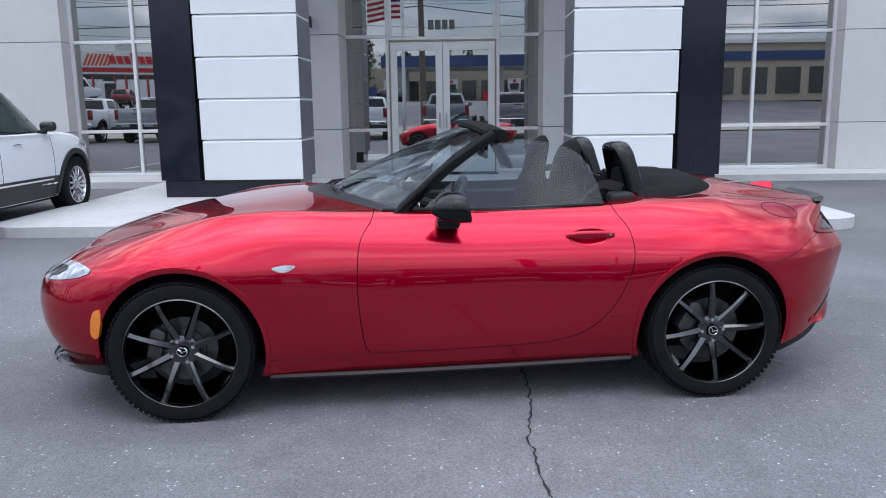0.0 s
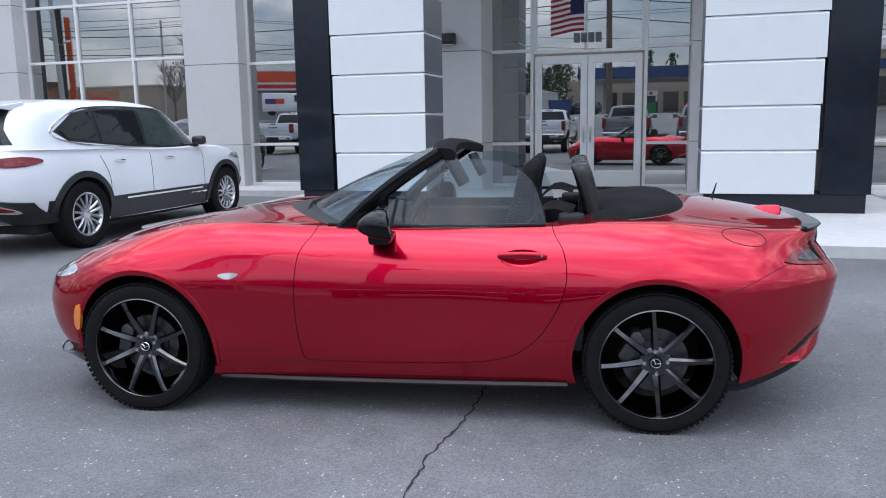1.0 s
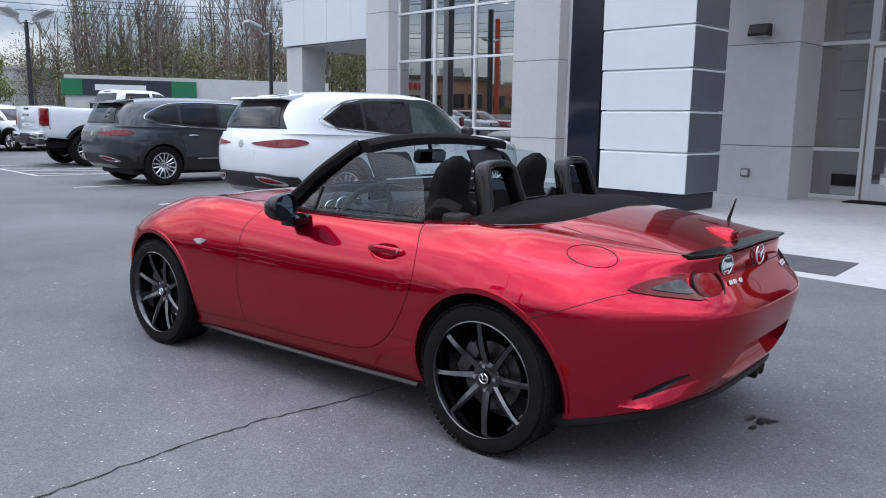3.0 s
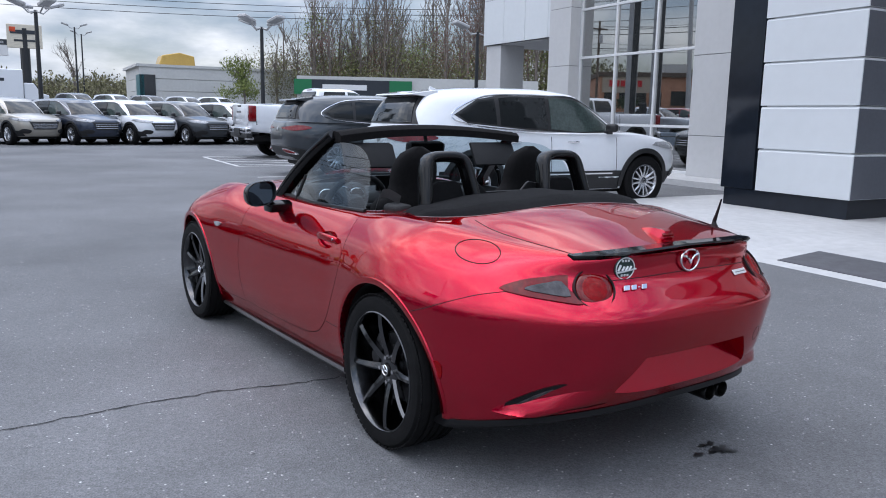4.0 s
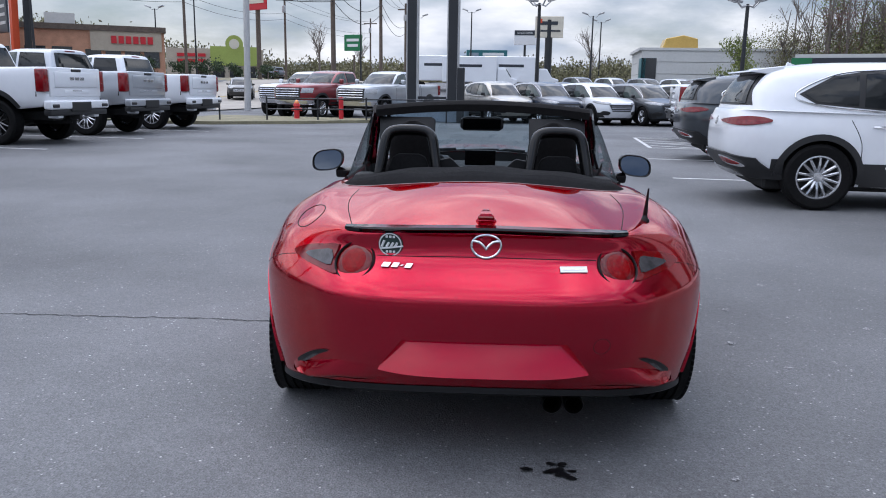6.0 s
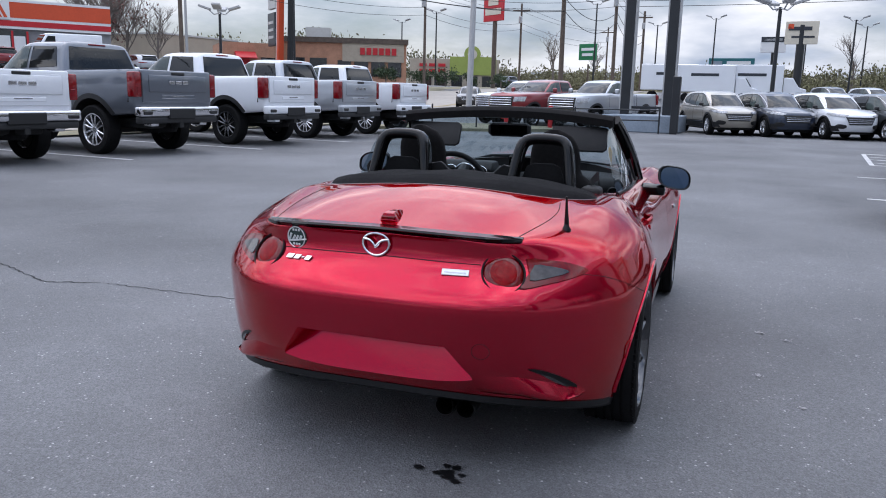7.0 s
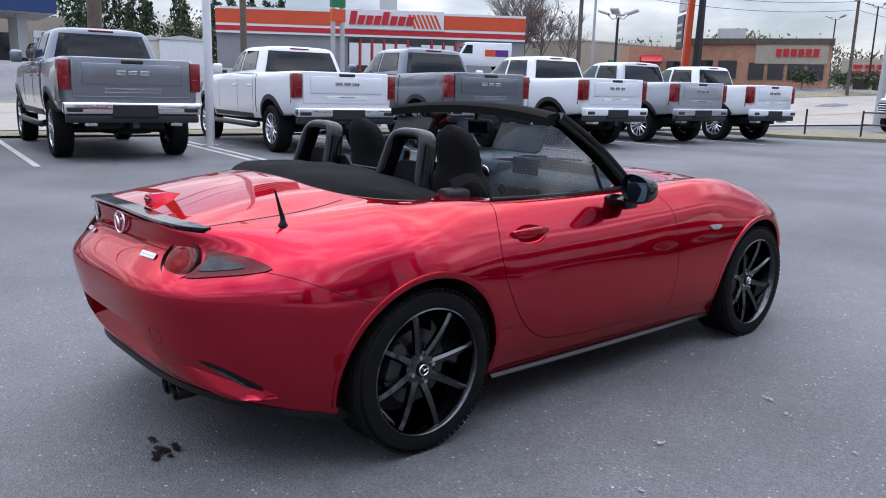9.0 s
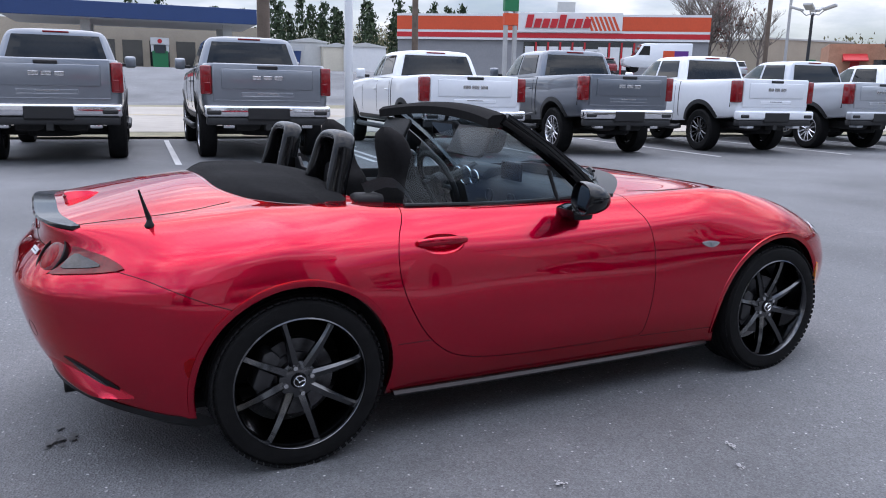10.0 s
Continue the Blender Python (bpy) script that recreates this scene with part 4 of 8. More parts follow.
        for k in range(9):
            u = k / 8
            xx = -0.075 + 0.112 * u
            sc = math.sin(min(1.0, u * 1.15 + 0.12) * math.pi / 2) ** 0.55 if u < 1 else 1.0
            hw, hh = 0.084 * sc, 0.059 * sc
            rows.append([(xx + 0.035 * (math.cos(a) * 0.5 + 0.2) * -1, s * (0.858 + hw * math.copysign(abs(math.cos(a)) ** 0.7, math.cos(a)) - 0.01 * (1 - u)), 0.89 + hh * math.copysign(abs(math.sin(a)) ** 0.75, math.sin(a)) - 0.012 * math.cos(a)) for a in [j * math.tau / 28 for j in range(28)]])
        for k, r in enumerate(rows):
            rows[k] = [Vector((x + k / 8 * (0.42 * (abs(y) - 0.858) - 0.22 * (z - 0.89)), y, z)) for x, y, z in r]
        rim_row = rows[-1]
        cen = sum(rim_row, Vector()) / len(rim_row)
        rows += [[cen + (p - cen) * f + Vector((dx, 0, 0)) for p in rim_row] for f, dx in ((0.97, 0.004), (0.91, 0.003), (0.88, -0.012))]
        grid(rows, mb, closed=True, caps=True)
        bmesh.ops.recalc_face_normals(mb, faces=mb.faces)
        mb.to_mesh(mir.data)
        mb.free()
        mir.data.shade_smooth()
        mir.data.set_sharp_from_angle(angle=radians(45))
        gb = grid([[Vector((cen.x - 0.009 + f * (0.24 * (abs(p.y) - abs(cen.y)) - 0.22 * (p.z - cen.z)), cen.y + f * (p.y - cen.y), cen.z + f * (p.z - cen.z))) for p in rim_row] for f in (0.02, 0.3, 0.6, 0.875)], closed=True)
        part("mirror_glass", gb, M_MIRROR, mir, "silvered mirror glass")
        part("mirror_foot", prism([(-0.07, 0.79), (0.02, 0.79), (0.035, 0.835), (-0.02, 0.85), (-0.075, 0.84)], "y", s * 0.69, s * 0.815, 0.012), M_GLOSSBLACK, mir, smooth=40)

    def line(points, way, r=0.0028, closed=False, name="shut_line", mat=None):
        run = on_skin(skin, dense(points, 0.02, closed), way, -0.0005)
        if len(run) > 2:
            return part(name, tube(run, r * 0.75, 6, closed=closed), mat or M_SEAMLINE, body)

    # rolled lips round the wheel arches
    for hx in (HUB_F, HUB_R):
        for s in (-1, 1):
            rows = []
            for k in range(57):
                a = radians(-14 + 208 * k / 56)
                row = []
                for dr, out in ((-0.002, -0.035), (0.0, 0.0), (0.002, 0.0025), (0.018, 0.0032), (0.022, 0.0025), (0.024, -0.002)):
                    h, nn = skin.cast((hx + (ARCH + dr) * math.cos(a), s * 1.2, HUB_Z + (ARCH + dr) * math.sin(a)), (0, -s, 0))
                    if h is not None and abs(h.y) > 0.6:
                        row.append((h, out))
                if len(row) == 6:
                    edge = max(abs(h.y) for h, out in row)
                    rows.append([h + Vector((0, s * out, 0)) if out < -0.001 else Vector((h.x, s * (edge + out * 0.6), h.z)) for h, out in row])
            part("arch_lip", grid(rows), M_RED, body, smooth=40)
    # sill blade and bumper seams
    for s in (-1, 1):
        blade = [Vector((x, s * y, z)) for x, y, z in ((-0.80, 0.772, 0.168), (-0.4, 0.775, 0.168), (0.0, 0.775, 0.172), (0.4, 0.775, 0.178), (0.79, 0.778, 0.188))]
        b = bmesh.new()
        grid([[p + Vector((0, -s * 0.05, -0.005)), p + Vector((0, s * 0.012, -0.012)), p + Vector((0, s * 0.016, -0.004)), p + Vector((0, s * 0.004, 0.006)), p + Vector((0, -s * 0.05, 0.008))] for p in dense(blade, 0.1)], b, closed=True, caps=True)
        part("sill_blade", b, M_SILL, car, "dark sill blade")
        line([(-0.79, s * 1.2, 0.247), (-0.38, s * 1.2, 0.258)], (0, -s, 0), 0.002)
        line([(0.655, s * 1.2, 0.388), (0.83, s * 1.2, 0.392)], (0, -s, 0), 0.002)
        # rear bumper seam from the arch to the lamp
        line([(1.36, s * 1.2, 0.585), (1.46, s * 1.2, 0.62), (1.56, s * 1.2, 0.662), (1.63, s * 1.2, 0.69), (1.70, s * 1.2, 0.708)], (0, -s, 0), 0.0022)
        line([(1.505, s * 1.2, 0.42), (1.512, s * 1.2, 0.33)], (0, -s, 0), 0.002)
        # trunk lid sides
        line([(1.30, s * 0.50, 1.4), (1.42, s * 0.515, 1.4), (1.55, s * 0.505, 1.4), (1.70, s * 0.475, 1.4), (1.79, s * 0.455, 1.4)], (0, 0, -1), 0.0025)
        # hood edges
        line([(-0.42, s * 0.60, 1.4), (-0.7, s * 0.63, 1.4), (-1.0, s * 0.635, 1.4), (-1.3, s * 0.62, 1.4), (-1.5, s * 0.60, 1.4)], (0, 0, -1), 0.0025)
    line([(2.4, y, 0.754 - 0.004 * (y / 0.3) ** 2) for y in (-0.36, -0.2, 0.0, 0.2, 0.36)], (-1, 0, 0), 0.0025)
    # tow-eye cap in the bumper
    line([(2.4, 0.385 + 0.028 * math.cos(k * math.tau / 24), 0.475 + 0.028 * math.sin(k * math.tau / 24)) for k in range(24)], (-1, 0, 0), 0.0016, True, "tow_eye_cap")
    # fuel flap on the left rear wing
    ring = [(1.517 + 0.092 * math.cos(k * math.tau / 40), -0.635 - 0.4, 0.802 + 0.4 + 0.08 * math.sin(k * math.tau / 40)) for k in range(40)]
    line(ring, (0, 0.707, -0.707), 0.003, True, "fuel_flap_gap")

    # lamps at the rear
    for s in (-1, 1):
        # round lens in a shallow dish, facing back and a little up and out
        spot, ln = skin.cast((2.4, s * 0.433, 0.724), (-1, 0, 0))
        aim = (Vector((1.0, s * 0.16, 0.16)).normalized() * 0.25 + ln).normalized()
        turn = Matrix((aim, Vector((0, 0, 1)).cross(aim).normalized(), aim.cross(Vector((0, 0, 1)).cross(aim)).normalized())).transposed().to_4x4()
        seat_m = Matrix.Translation(spot + aim * 0.005) @ turn
        lampset = part("tail_lamp", lathe([(0.0, 0.004), (0.03, 0.0038), (0.05, 0.002), (0.062, -0.002), (0.067, -0.006), (0.068, -0.05)], 40, "x"), M_LENS, car, "round red tail lamp lens", 50, seat_m)
        part("lamp_core", lathe([(0.0, 0.0065), (0.02, 0.0062), (0.04, 0.0045), (0.044, 0.0025), (0.0445, -0.01)], 36, "x"), M_LENSCORE, lampset, smooth=50)
        part("lamp_ring", lathe([(0.066, -0.05), (0.067, 0.0), (0.070, 0.003), (0.073, 0.0), (0.074, -0.05)], 44, "x"), M_TRIM, lampset, smooth=40)
        wing = dense([(2.4, s * y, z) for y, z in ((0.492, 0.766), (0.55, 0.757), (0.615, 0.743), (0.676, 0.716), (0.64, 0.701), (0.575, 0.69), (0.492, 0.682), (0.508, 0.724))], 0.02, True)
        wg = part("lamp_wing", patch(skin, wing, (-1, 0, 0), 0.0055, 5), M_LENS, lampset, "dark red wedge of the lamp", 50, seat_m.inverted())
        inner = dense([(2.4, s * y, z) for y, z in ((0.516, 0.743), (0.55, 0.739), (0.595, 0.728), (0.62, 0.716), (0.575, 0.706), (0.514, 0.701))], 0.02, True)
        part("reversing_lens", patch(skin, inner, (-1, 0, 0), 0.009, 4), M_REVERSE, wg, "clear reversing lens", 50)
        # slot with a red reflector low in the bumper corner
        slot = dense([(2.4, s * y, z) for y, z in ((0.525, 0.408), (0.56, 0.402), (0.61, 0.375), (0.665, 0.325), (0.655, 0.305), (0.61, 0.345), (0.56, 0.385))], 0.02, True)
        sl = part("bumper_slot", patch(skin, slot, (-1, 0, 0), 0.003, 4), M_TRIM, car, "dark slot in the bumper corner", 50)
        refl = dense([(2.4, s * y, z) for y, z in ((0.56, 0.39), (0.60, 0.366), (0.64, 0.325), (0.60, 0.352))], 0.02, True)
        part("reflector", patch(skin, refl, (-1, 0, 0), 0.007, 3), M_REVERSE, sl, smooth=50)
        # winglet: the bumper flares out under the slot
        rows = []
        for k in range(25):
            u = k / 24
            y = 0.36 + 0.33 * u
            zt = 0.412 - 0.015 * u - 0.11 * max(0.0, u - 0.4) ** 1.1
            swell = math.sin(math.pi * min(1.0, u * 0.72)) ** 1.3 * (1.0 if u < 0.86 else max(0.0, 1 - ((u - 0.86) / 0.14) ** 2))
            row = []
            for f, out in ((0.0, -0.004), (0.12, 0.004), (0.3, 0.014), (0.5, 0.026), (0.66, 0.034), (0.76, 0.034), (0.88, 0.022), (1.0, -0.004)):
                z = zt - 0.02 - f * (0.085 + 0.01 * u)
                h, nn = skin.cast((2.4, s * y, max(z, 0.285)), (-1, 0, 0))
                if h is None:
                    h, nn = skin.tree.find_nearest(Vector((1.75, s * y, z)))[:2]
                row.append(h + Vector((nn.x, nn.y, 0)).normalized() * (out * swell if out > 0 else out))
            rows.append(row)
        part("winglet", grid(rows), M_RED, sl, smooth=60)
        # side marker lamps
        rm = dense([(1.497, s * 1.2, 0.438), (1.53, s * 1.2, 0.425), (1.522, s * 1.2, 0.375), (1.5, s * 1.2, 0.38)], 0.02, True)
        part("side_marker", patch(skin, rm, (0, -s, 0), 0.003, 3), M_LENSCORE, car, "red side marker", 50)
        am = dense([(-1.495, s * 1.2, 0.49), (-1.468, s * 1.2, 0.482), (-1.49, s * 1.2, 0.375), (-1.522, s * 1.2, 0.382), (-1.515, s * 1.2, 0.45)], 0.02, True)
        part("side_marker", patch(skin, am, (0, -s, 0), 0.010, 3), M_AMBER, car, "amber side marker", 50)
        ind = dense([(-0.765, s * 1.2, 0.652), (-0.71, s * 1.2, 0.662), (-0.668, s * 1.2, 0.656), (-0.70, s * 1.2, 0.636), (-0.735, s * 1.2, 0.635)], 0.01, True)
        indicator = part("side_indicator", patch(skin, ind, (0, -s, 0), 0.006, 3), M_CLEAR, car, "clear side indicator", 50)
        part("bulb", patch(skin, [(-0.715 + 0.014 * math.cos(k * math.tau / 12), s * 1.2, 0.648 + 0.006 * math.sin(k * math.tau / 12)) for k in range(12)], (0, -s, 0), 0.008, 2), M_CLEAR, indicator)
        # headlamp
        hl = dense([(-2.3, s * 0.46, 0.61), (-2.15, s * 0.60, 0.645), (-1.98, s * 0.76, 0.662), (-1.86, s * 0.87, 0.648), (-1.90, s * 0.85, 0.615), (-2.08, s * 0.70, 0.585), (-2.3, s * 0.50, 0.585)], 0.02, True)
        head = part("headlamp", patch(skin, hl, (0.93, -s * 0.37, 0), 0.004, 5), M_CLEAR, car, "narrow clear headlamp", 50)
        core = dense([(-2.2, s * 0.58, 0.605), (-2.1, s * 0.66, 0.635), (-2.0, s * 0.75, 0.642), (-2.0, s * 0.75, 0.615), (-2.1, s * 0.67, 0.598)], 0.02, True)
        part("lamp_core", patch(skin, core, (0.93, -s * 0.37, 0), 0.007, 3), M_GLOSSBLACK, head, smooth=50)

    # front lip, black spoiler lip on the tail, skirt under the rear bumper
    def edge_run(z, y1, way, x, n=40, lift=0.0):
        return on_skin(skin, [(x, -y1 + 2 * y1 * k / n, z) for k in range(n + 1)], way, lift)
    run = edge_run(0.225, 0.80, (1, 0, 0), -3.0)

    def up(p):
        return 0.035 * max(0.0, (abs(p.y) - 0.62) / 0.18)
    b = bmesh.new()
    grid([[p + Vector((0.03, 0, 0.02 + up(p))), p + Vector((-0.035, p.y * 0.03, 0.006 + up(p))), p + Vector((-0.05, p.y * 0.045, -0.008 + 1.3 * up(p))), p + Vector((-0.01, 0, -0.035)), p + Vector((0.05, 0, -0.035))] for p in run], b, closed=True, caps=True)
    part("front_lip", b, M_GLOSSBLACK, car, "gloss black front lip", 35)
    run = edge_run(0.81, 0.475, (-1, 0, 0), 3.0, 44)
    b = bmesh.new()
    rows = []
    for k, p in enumerate(run):
        e = min(1.0, min(k, len(run) - 1 - k) / 6 + 0.2)
        lid = skin.cast((p.x - 0.03, p.y, 1.5), (0, 0, -1))[0]
        top = Vector((p.x, p.y, lid.z + 0.002 if lid is not None else p.z + 0.014))
        rows.append([top + Vector((-0.07 * e - 0.01, 0, 0.004)), top + Vector((-0.02, 0, 0.006 * e)), top + Vector((0.012 * e, 0, 0.008 * e)), top + Vector((0.018 * e, 0, 0.002 * e)), top + Vector((0.004, 0, -0.010)), top + Vector((-0.03, 0, -0.012))])
    grid(rows, b, closed=True, caps=True)
    part("tail_lip", b, M_GLOSSBLACK, car, "gloss black lip spoiler on the trunk", 40)
    run = [Vector((p.x, -p.y, p.z)) for p in tail_edge] + tail_edge[::-1][1:]
    b = bmesh.new()
    grid([[p + Vector((-0.04, 0, 0.012)), p + Vector((0.004, 0, 0.004)), p + Vector((0.006, 0, -0.016)), p + Vector((-0.03, 0, -0.036)), p + Vector((-0.12, 0, -0.04))] for p in run], b, closed=True, caps=True)
    part("rear_skirt", b, M_TRIM, car, "black lower edge of the rear bumper", 35)

    # stop lamp fin, badges, emblem, aerial
    hit, n = skin.cast((1.75, 0, 1.5), (0, 0, -1))
    b = grid([[(-0.075 + 0.13 * u, -w * (0.55 + 0.45 * u), 0.0), (-0.06 + 0.12 * u, -w * 0.5 * (0.5 + 0.5 * u), h), (-0.06 + 0.12 * u, w * 0.5 * (0.5 + 0.5 * u), h), (-0.075 + 0.13 * u, w * (0.55 + 0.45 * u), 0.0)]
              for u, w, h in ((0, 0.012, 0.004), (0.35, 0.03, 0.024), (0.8, 0.042, 0.034), (0.95, 0.042, 0.033), (1.0, 0.04, 0.008))], caps=True)
    fin = part("stop_lamp", b, M_RED, car, "red fin with the high stop lamp", 40, Matrix.Translation(hit + Vector((0, 0, -0.004))) @ Matrix.Rotation(radians(9), 4, "Y") @ Matrix.Diagonal((1.1, 0.9, 0.9, 1)))
    part("stop_lens", block(0.045, 0.06, -0.03, 0.03, 0.008, 0.024, 0.004), M_LENS, fin)

    def face(y, z, lift=0.004):
        h, nn = skin.cast((3, y, z), (-1, 0, 0))
        q = nn.to_track_quat("Z", "Y").to_matrix()
        up = (Vector((0, 0, 1)) - nn * nn.z).normalized()
        right = up.cross(nn)
        return Matrix.Translation(h + nn * lift) @ Matrix((right, up, nn)).transposed().to_4x4()
    em = part("emblem", tube([(0.048 * math.cos(k * math.tau / 36), 0.038 * math.sin(k * math.tau / 36) * (1 - 0.1 * math.sin(k * math.tau / 36)), 0.004) for k in range(36)], 0.0045, 8, closed=True), M_CHROME, car, "chrome oval emblem", 40, face(0, 0.795, 0.007))
    part("emblem_wing", tube(dense([(-0.046, 0.014, 0.004), (-0.022, 0.010, 0.005), (-0.006, -0.004, 0.006), (0, -0.014, 0.006), (0.006, -0.004, 0.006), (0.022, 0.010, 0.005), (0.046, 0.014, 0.004)], 0.01), 0.005, 8), M_CHROME, em, smooth=40)
    mb = part("model_badge", bmesh.new(), M_CHROME, car, "chrome model badge of plain slanted shapes", m=face(-0.284, 0.722, 0.002))
    for bx, wide, tall in ((-0.040, 0.026, 0.018), (-0.009, 0.022, 0.018), (0.013, 0.009, 0.005), (0.035, 0.022, 0.018)):
        part("badge_bar", prism([(bx - wide / 2 - 0.004, -tall / 2), (bx + wide / 2 - 0.004, -tall / 2), (bx + wide / 2 + 0.004, tall / 2), (bx - wide / 2 + 0.004, tall / 2)], "z", 0.0, 0.004, 0.001), M_CHROME, mb)
    db = part("dealer_badge", lathe([(0.0, 0.003), (0.040, 0.003), (0.042, 0.0)], 32, "z"), M_GREEN, car, "round dark dealer badge with pale bars", 40, face(-0.312, 0.787, 0.001))
    part("badge_rim", tube([(0.037 * math.cos(k * math.tau / 30), 0.037 * math.sin(k * math.tau / 30), 0.004) for k in range(30)], 0.0022, 6, closed=True), M_BADGE, db)
    for bx, tall in ((-0.024, 0.017), (-0.008, 0.011), (0.006, 0.011), (0.02, 0.011)):
        part("badge_bar", tube([(bx - 0.005, -0.008, 0.005), (bx + 0.004, tall - 0.004, 0.005)], 0.0042, 6), M_BADGE, db)
    part("badge_bar", tube([(-0.034, -0.014, 0.005), (0.0, -0.010, 0.005), (0.044, -0.003, 0.005)], 0.003, 6), M_BADGE, db)
    for y in (0.026, -0.024):
        for x in (-0.012, 0.0, 0.012):
            part("badge_bar", block(x - 0.004, x + 0.004, y - 0.004, y + 0.004, 0.002, 0.005, 0.001), M_BADGE, db)
    tp = part("trim_badge", block(-0.045, 0.045, -0.011, 0.011, 0, 0.004, 0.001), M_BADGE, car, "pale oblong trim badge with unreadable bars", m=face(0.284, 0.722, 0.001))
    part("badge_bar", block(-0.036, 0.036, -0.003, 0.001, 0.004, 0.0055), M_STEEL, tp)
    h, n = skin.cast((1.583, 0.578, 1.5), (0, 0, -1))
    ae = part("aerial_base", lathe([(0.0, 0.028), (0.006, 0.026), (0.011, 0.008), (0.017, 0.0), (0.017, -0.006)], 16, "z"), M_TRIM, car, "short black stub aerial", 40, Matrix.Translation(h))
    part("aerial_mast", tube([(0, 0, 0.02), (0.012, 0, 0.06), (0.028, 0, 0.118)], 0.006, 8, radii=[0.009, 0.006, 0.003]), M_TRIM, ae, smooth=40)

    # twin tail pipe
    for y in (0.241, 0.316):
        b = lathe([(0.026, -0.16), (0.031, -0.15), (0.034, 0.0), (0.034, 0.022), (0.031, 0.026), (0.028, 0.02), (0.027, -0.12), (0.0, -0.12)], 28, "x")
        part("tail_pipe", b, M_PIPE, car, "round dark tail pipe", 40, Matrix.Translation((1.845, y, 0.236)))
    part("silencer", prism([(0.15, 0.235), (0.5, 0.235), (0.54, 0.28), (0.5, 0.34), (0.2, 0.34), (0.12, 0.28)], "x", 1.45, 1.68, 0.02), M_PIPE, car)
    part("under_tray", block(-1.6, 1.5, -0.55, 0.55, 0.15, 0.2, 0.02), M_WELL, car)

    # wheels
    first = build_wheel()
    first.parent = car
    first.matrix_basis = pose(HUB_F, -0.748, HUB_Z, 0, 12, 0)
    for x, s, a in ((HUB_R, -1, 30), (HUB_F, 1, 5), (HUB_R, 1, 20)):
        copy_thing(first, pose(x, s * (0.748 if x < 0 else 0.743), HUB_Z, 0, a, 180 if s > 0 else 0))
    build_cabin(car, skin, body)
    return car


def build_cabin(car, skin, body):
    """Windscreen, dash, seats, hoops and the folded top."""
    def arc(y0, x0, z0, bow, drop, n=24):
        return [Vector((x0 + bow * (k / n * 2 - 1) ** 2, y0 * (k / n * 2 - 1), z0 - drop * (k / n * 2 - 1) ** 2)) for k in range(n + 1)]
    foot, top = arc(0.645, -0.60, 0.885, 0.36, 0.04), arc(0.555, 0.165, 1.222, 0.045, 0.035)
    rows = [[a.lerp(b, k / 10) + Vector((-0.02, 0, 0.012)) * math.sin(math.pi * k / 10) for a, b in zip(foot, top)] for k in range(11)]
    b = grid(rows)
    bmesh.ops.solidify(b, geom=b.faces[:], thickness=0.005)
    ws = part("windscreen_glass", b, M_CARGLASS, car, "raked clear windscreen", 40)
    ws.visible_shadow = False
    # header rail and pillars
    b = bmesh.new()
    grid([[p + Vector((-0.035, 0, 0.004)), p + Vector((0.0, 0, 0.013)), p + Vector((0.05, 0, 0.008)), p + Vector((0.072, 0, -0.008)), p + Vector((0.068, 0, -0.044)), p + Vector((0.0, 0, -0.04)), p + Vector((-0.04, 0, -0.012))] for p in top], b, closed=True, caps=True)
    header = part("screen_header", b, M_SEAT, car, "black windscreen header rail", 40)
    for s in (-1, 1):
        foot_p, top_p = Vector((-0.235, s * 0.665, 0.835)), Vector((0.21, s * 0.565, 1.182))
        rows = []
        for k in range(13):
            u = k / 12
            p = foot_p.lerp(top_p, u) + Vector((-0.012, s * 0.006, 0.016)) * math.sin(math.pi * u)
            wdt = 0.031 - 0.003 * u
            along = Vector((0.8, 0, 0.6))
            side = Vector((0, s, 0))
            back = Vector((0.6, 0, -0.75))
            rows.append([p - back * wdt - side * 0.012, p - back * wdt * 0.9 + side * 0.012, p + side * 0.018, p + back * wdt * 0.9 + side * 0.006, p + back * wdt * 1.15 - side * 0.045, p - side * 0.05])
        b = grid(rows, closed=True, caps=True)
        part("screen_pillar", b, M_GLOSSBLACK, car, "black windscreen pillar", 40)
        vis = [(0.0, 0.0), (0.0, 0.27), (0.015, 0.29), (0.12, 0.29), (0.135, 0.27), (0.135, 0.0)]
        b = prism([(x, y) for x, y in vis], "z", -0.009, 0.009, 0.005)
        part("sun_visor", b, M_CABIN, car, "folded black sun visor", 40, Matrix.Translation((0.235, s * 0.245 - (0.29 if s < 0 else 0), 1.142 if s > 0 else 1.142)) @ Matrix.Rotation(radians(62), 4, "Y"))
    im = part("cabin_mirror", prism([(-0.115, -0.022), (-0.095, -0.038), (0.095, -0.038), (0.115, -0.022), (0.115, 0.02), (0.09, 0.034), (-0.09, 0.034), (-0.115, 0.02)], "x", -0.018, 0.018, 0.006), M_CABIN, car, "black rear-view mirror", 40, Matrix.Translation((0.175, 0, 1.115)) @ Matrix.Rotation(radians(8), 4, "Y"))
    part("mirror_glass", block(0.0185, 0.021, -0.1, 0.1, -0.028, 0.026), M_MIRROR, im)
    part("mirror_stem", tube([(0.0, 0, 0.03), (-0.02, 0, 0.075)], 0.01, 8), M_CABIN, im)
    # cowl under the screen, wipers
    cow = [on_skin(skin, [(x0 + 0.36 * (k / 20 * 2 - 1) ** 2, 0.64 * (k / 20 * 2 - 1), 1.5) for k in range(21)], (0, 0, -1), h) for x0, h in ((-0.67, 0.001), (-0.64, 0.004), (-0.59, 0.005), (-0.52, 0.003))]
    part("cowl", grid(cow), M_TRIM, car, "black scuttle panel below the windscreen", 50)
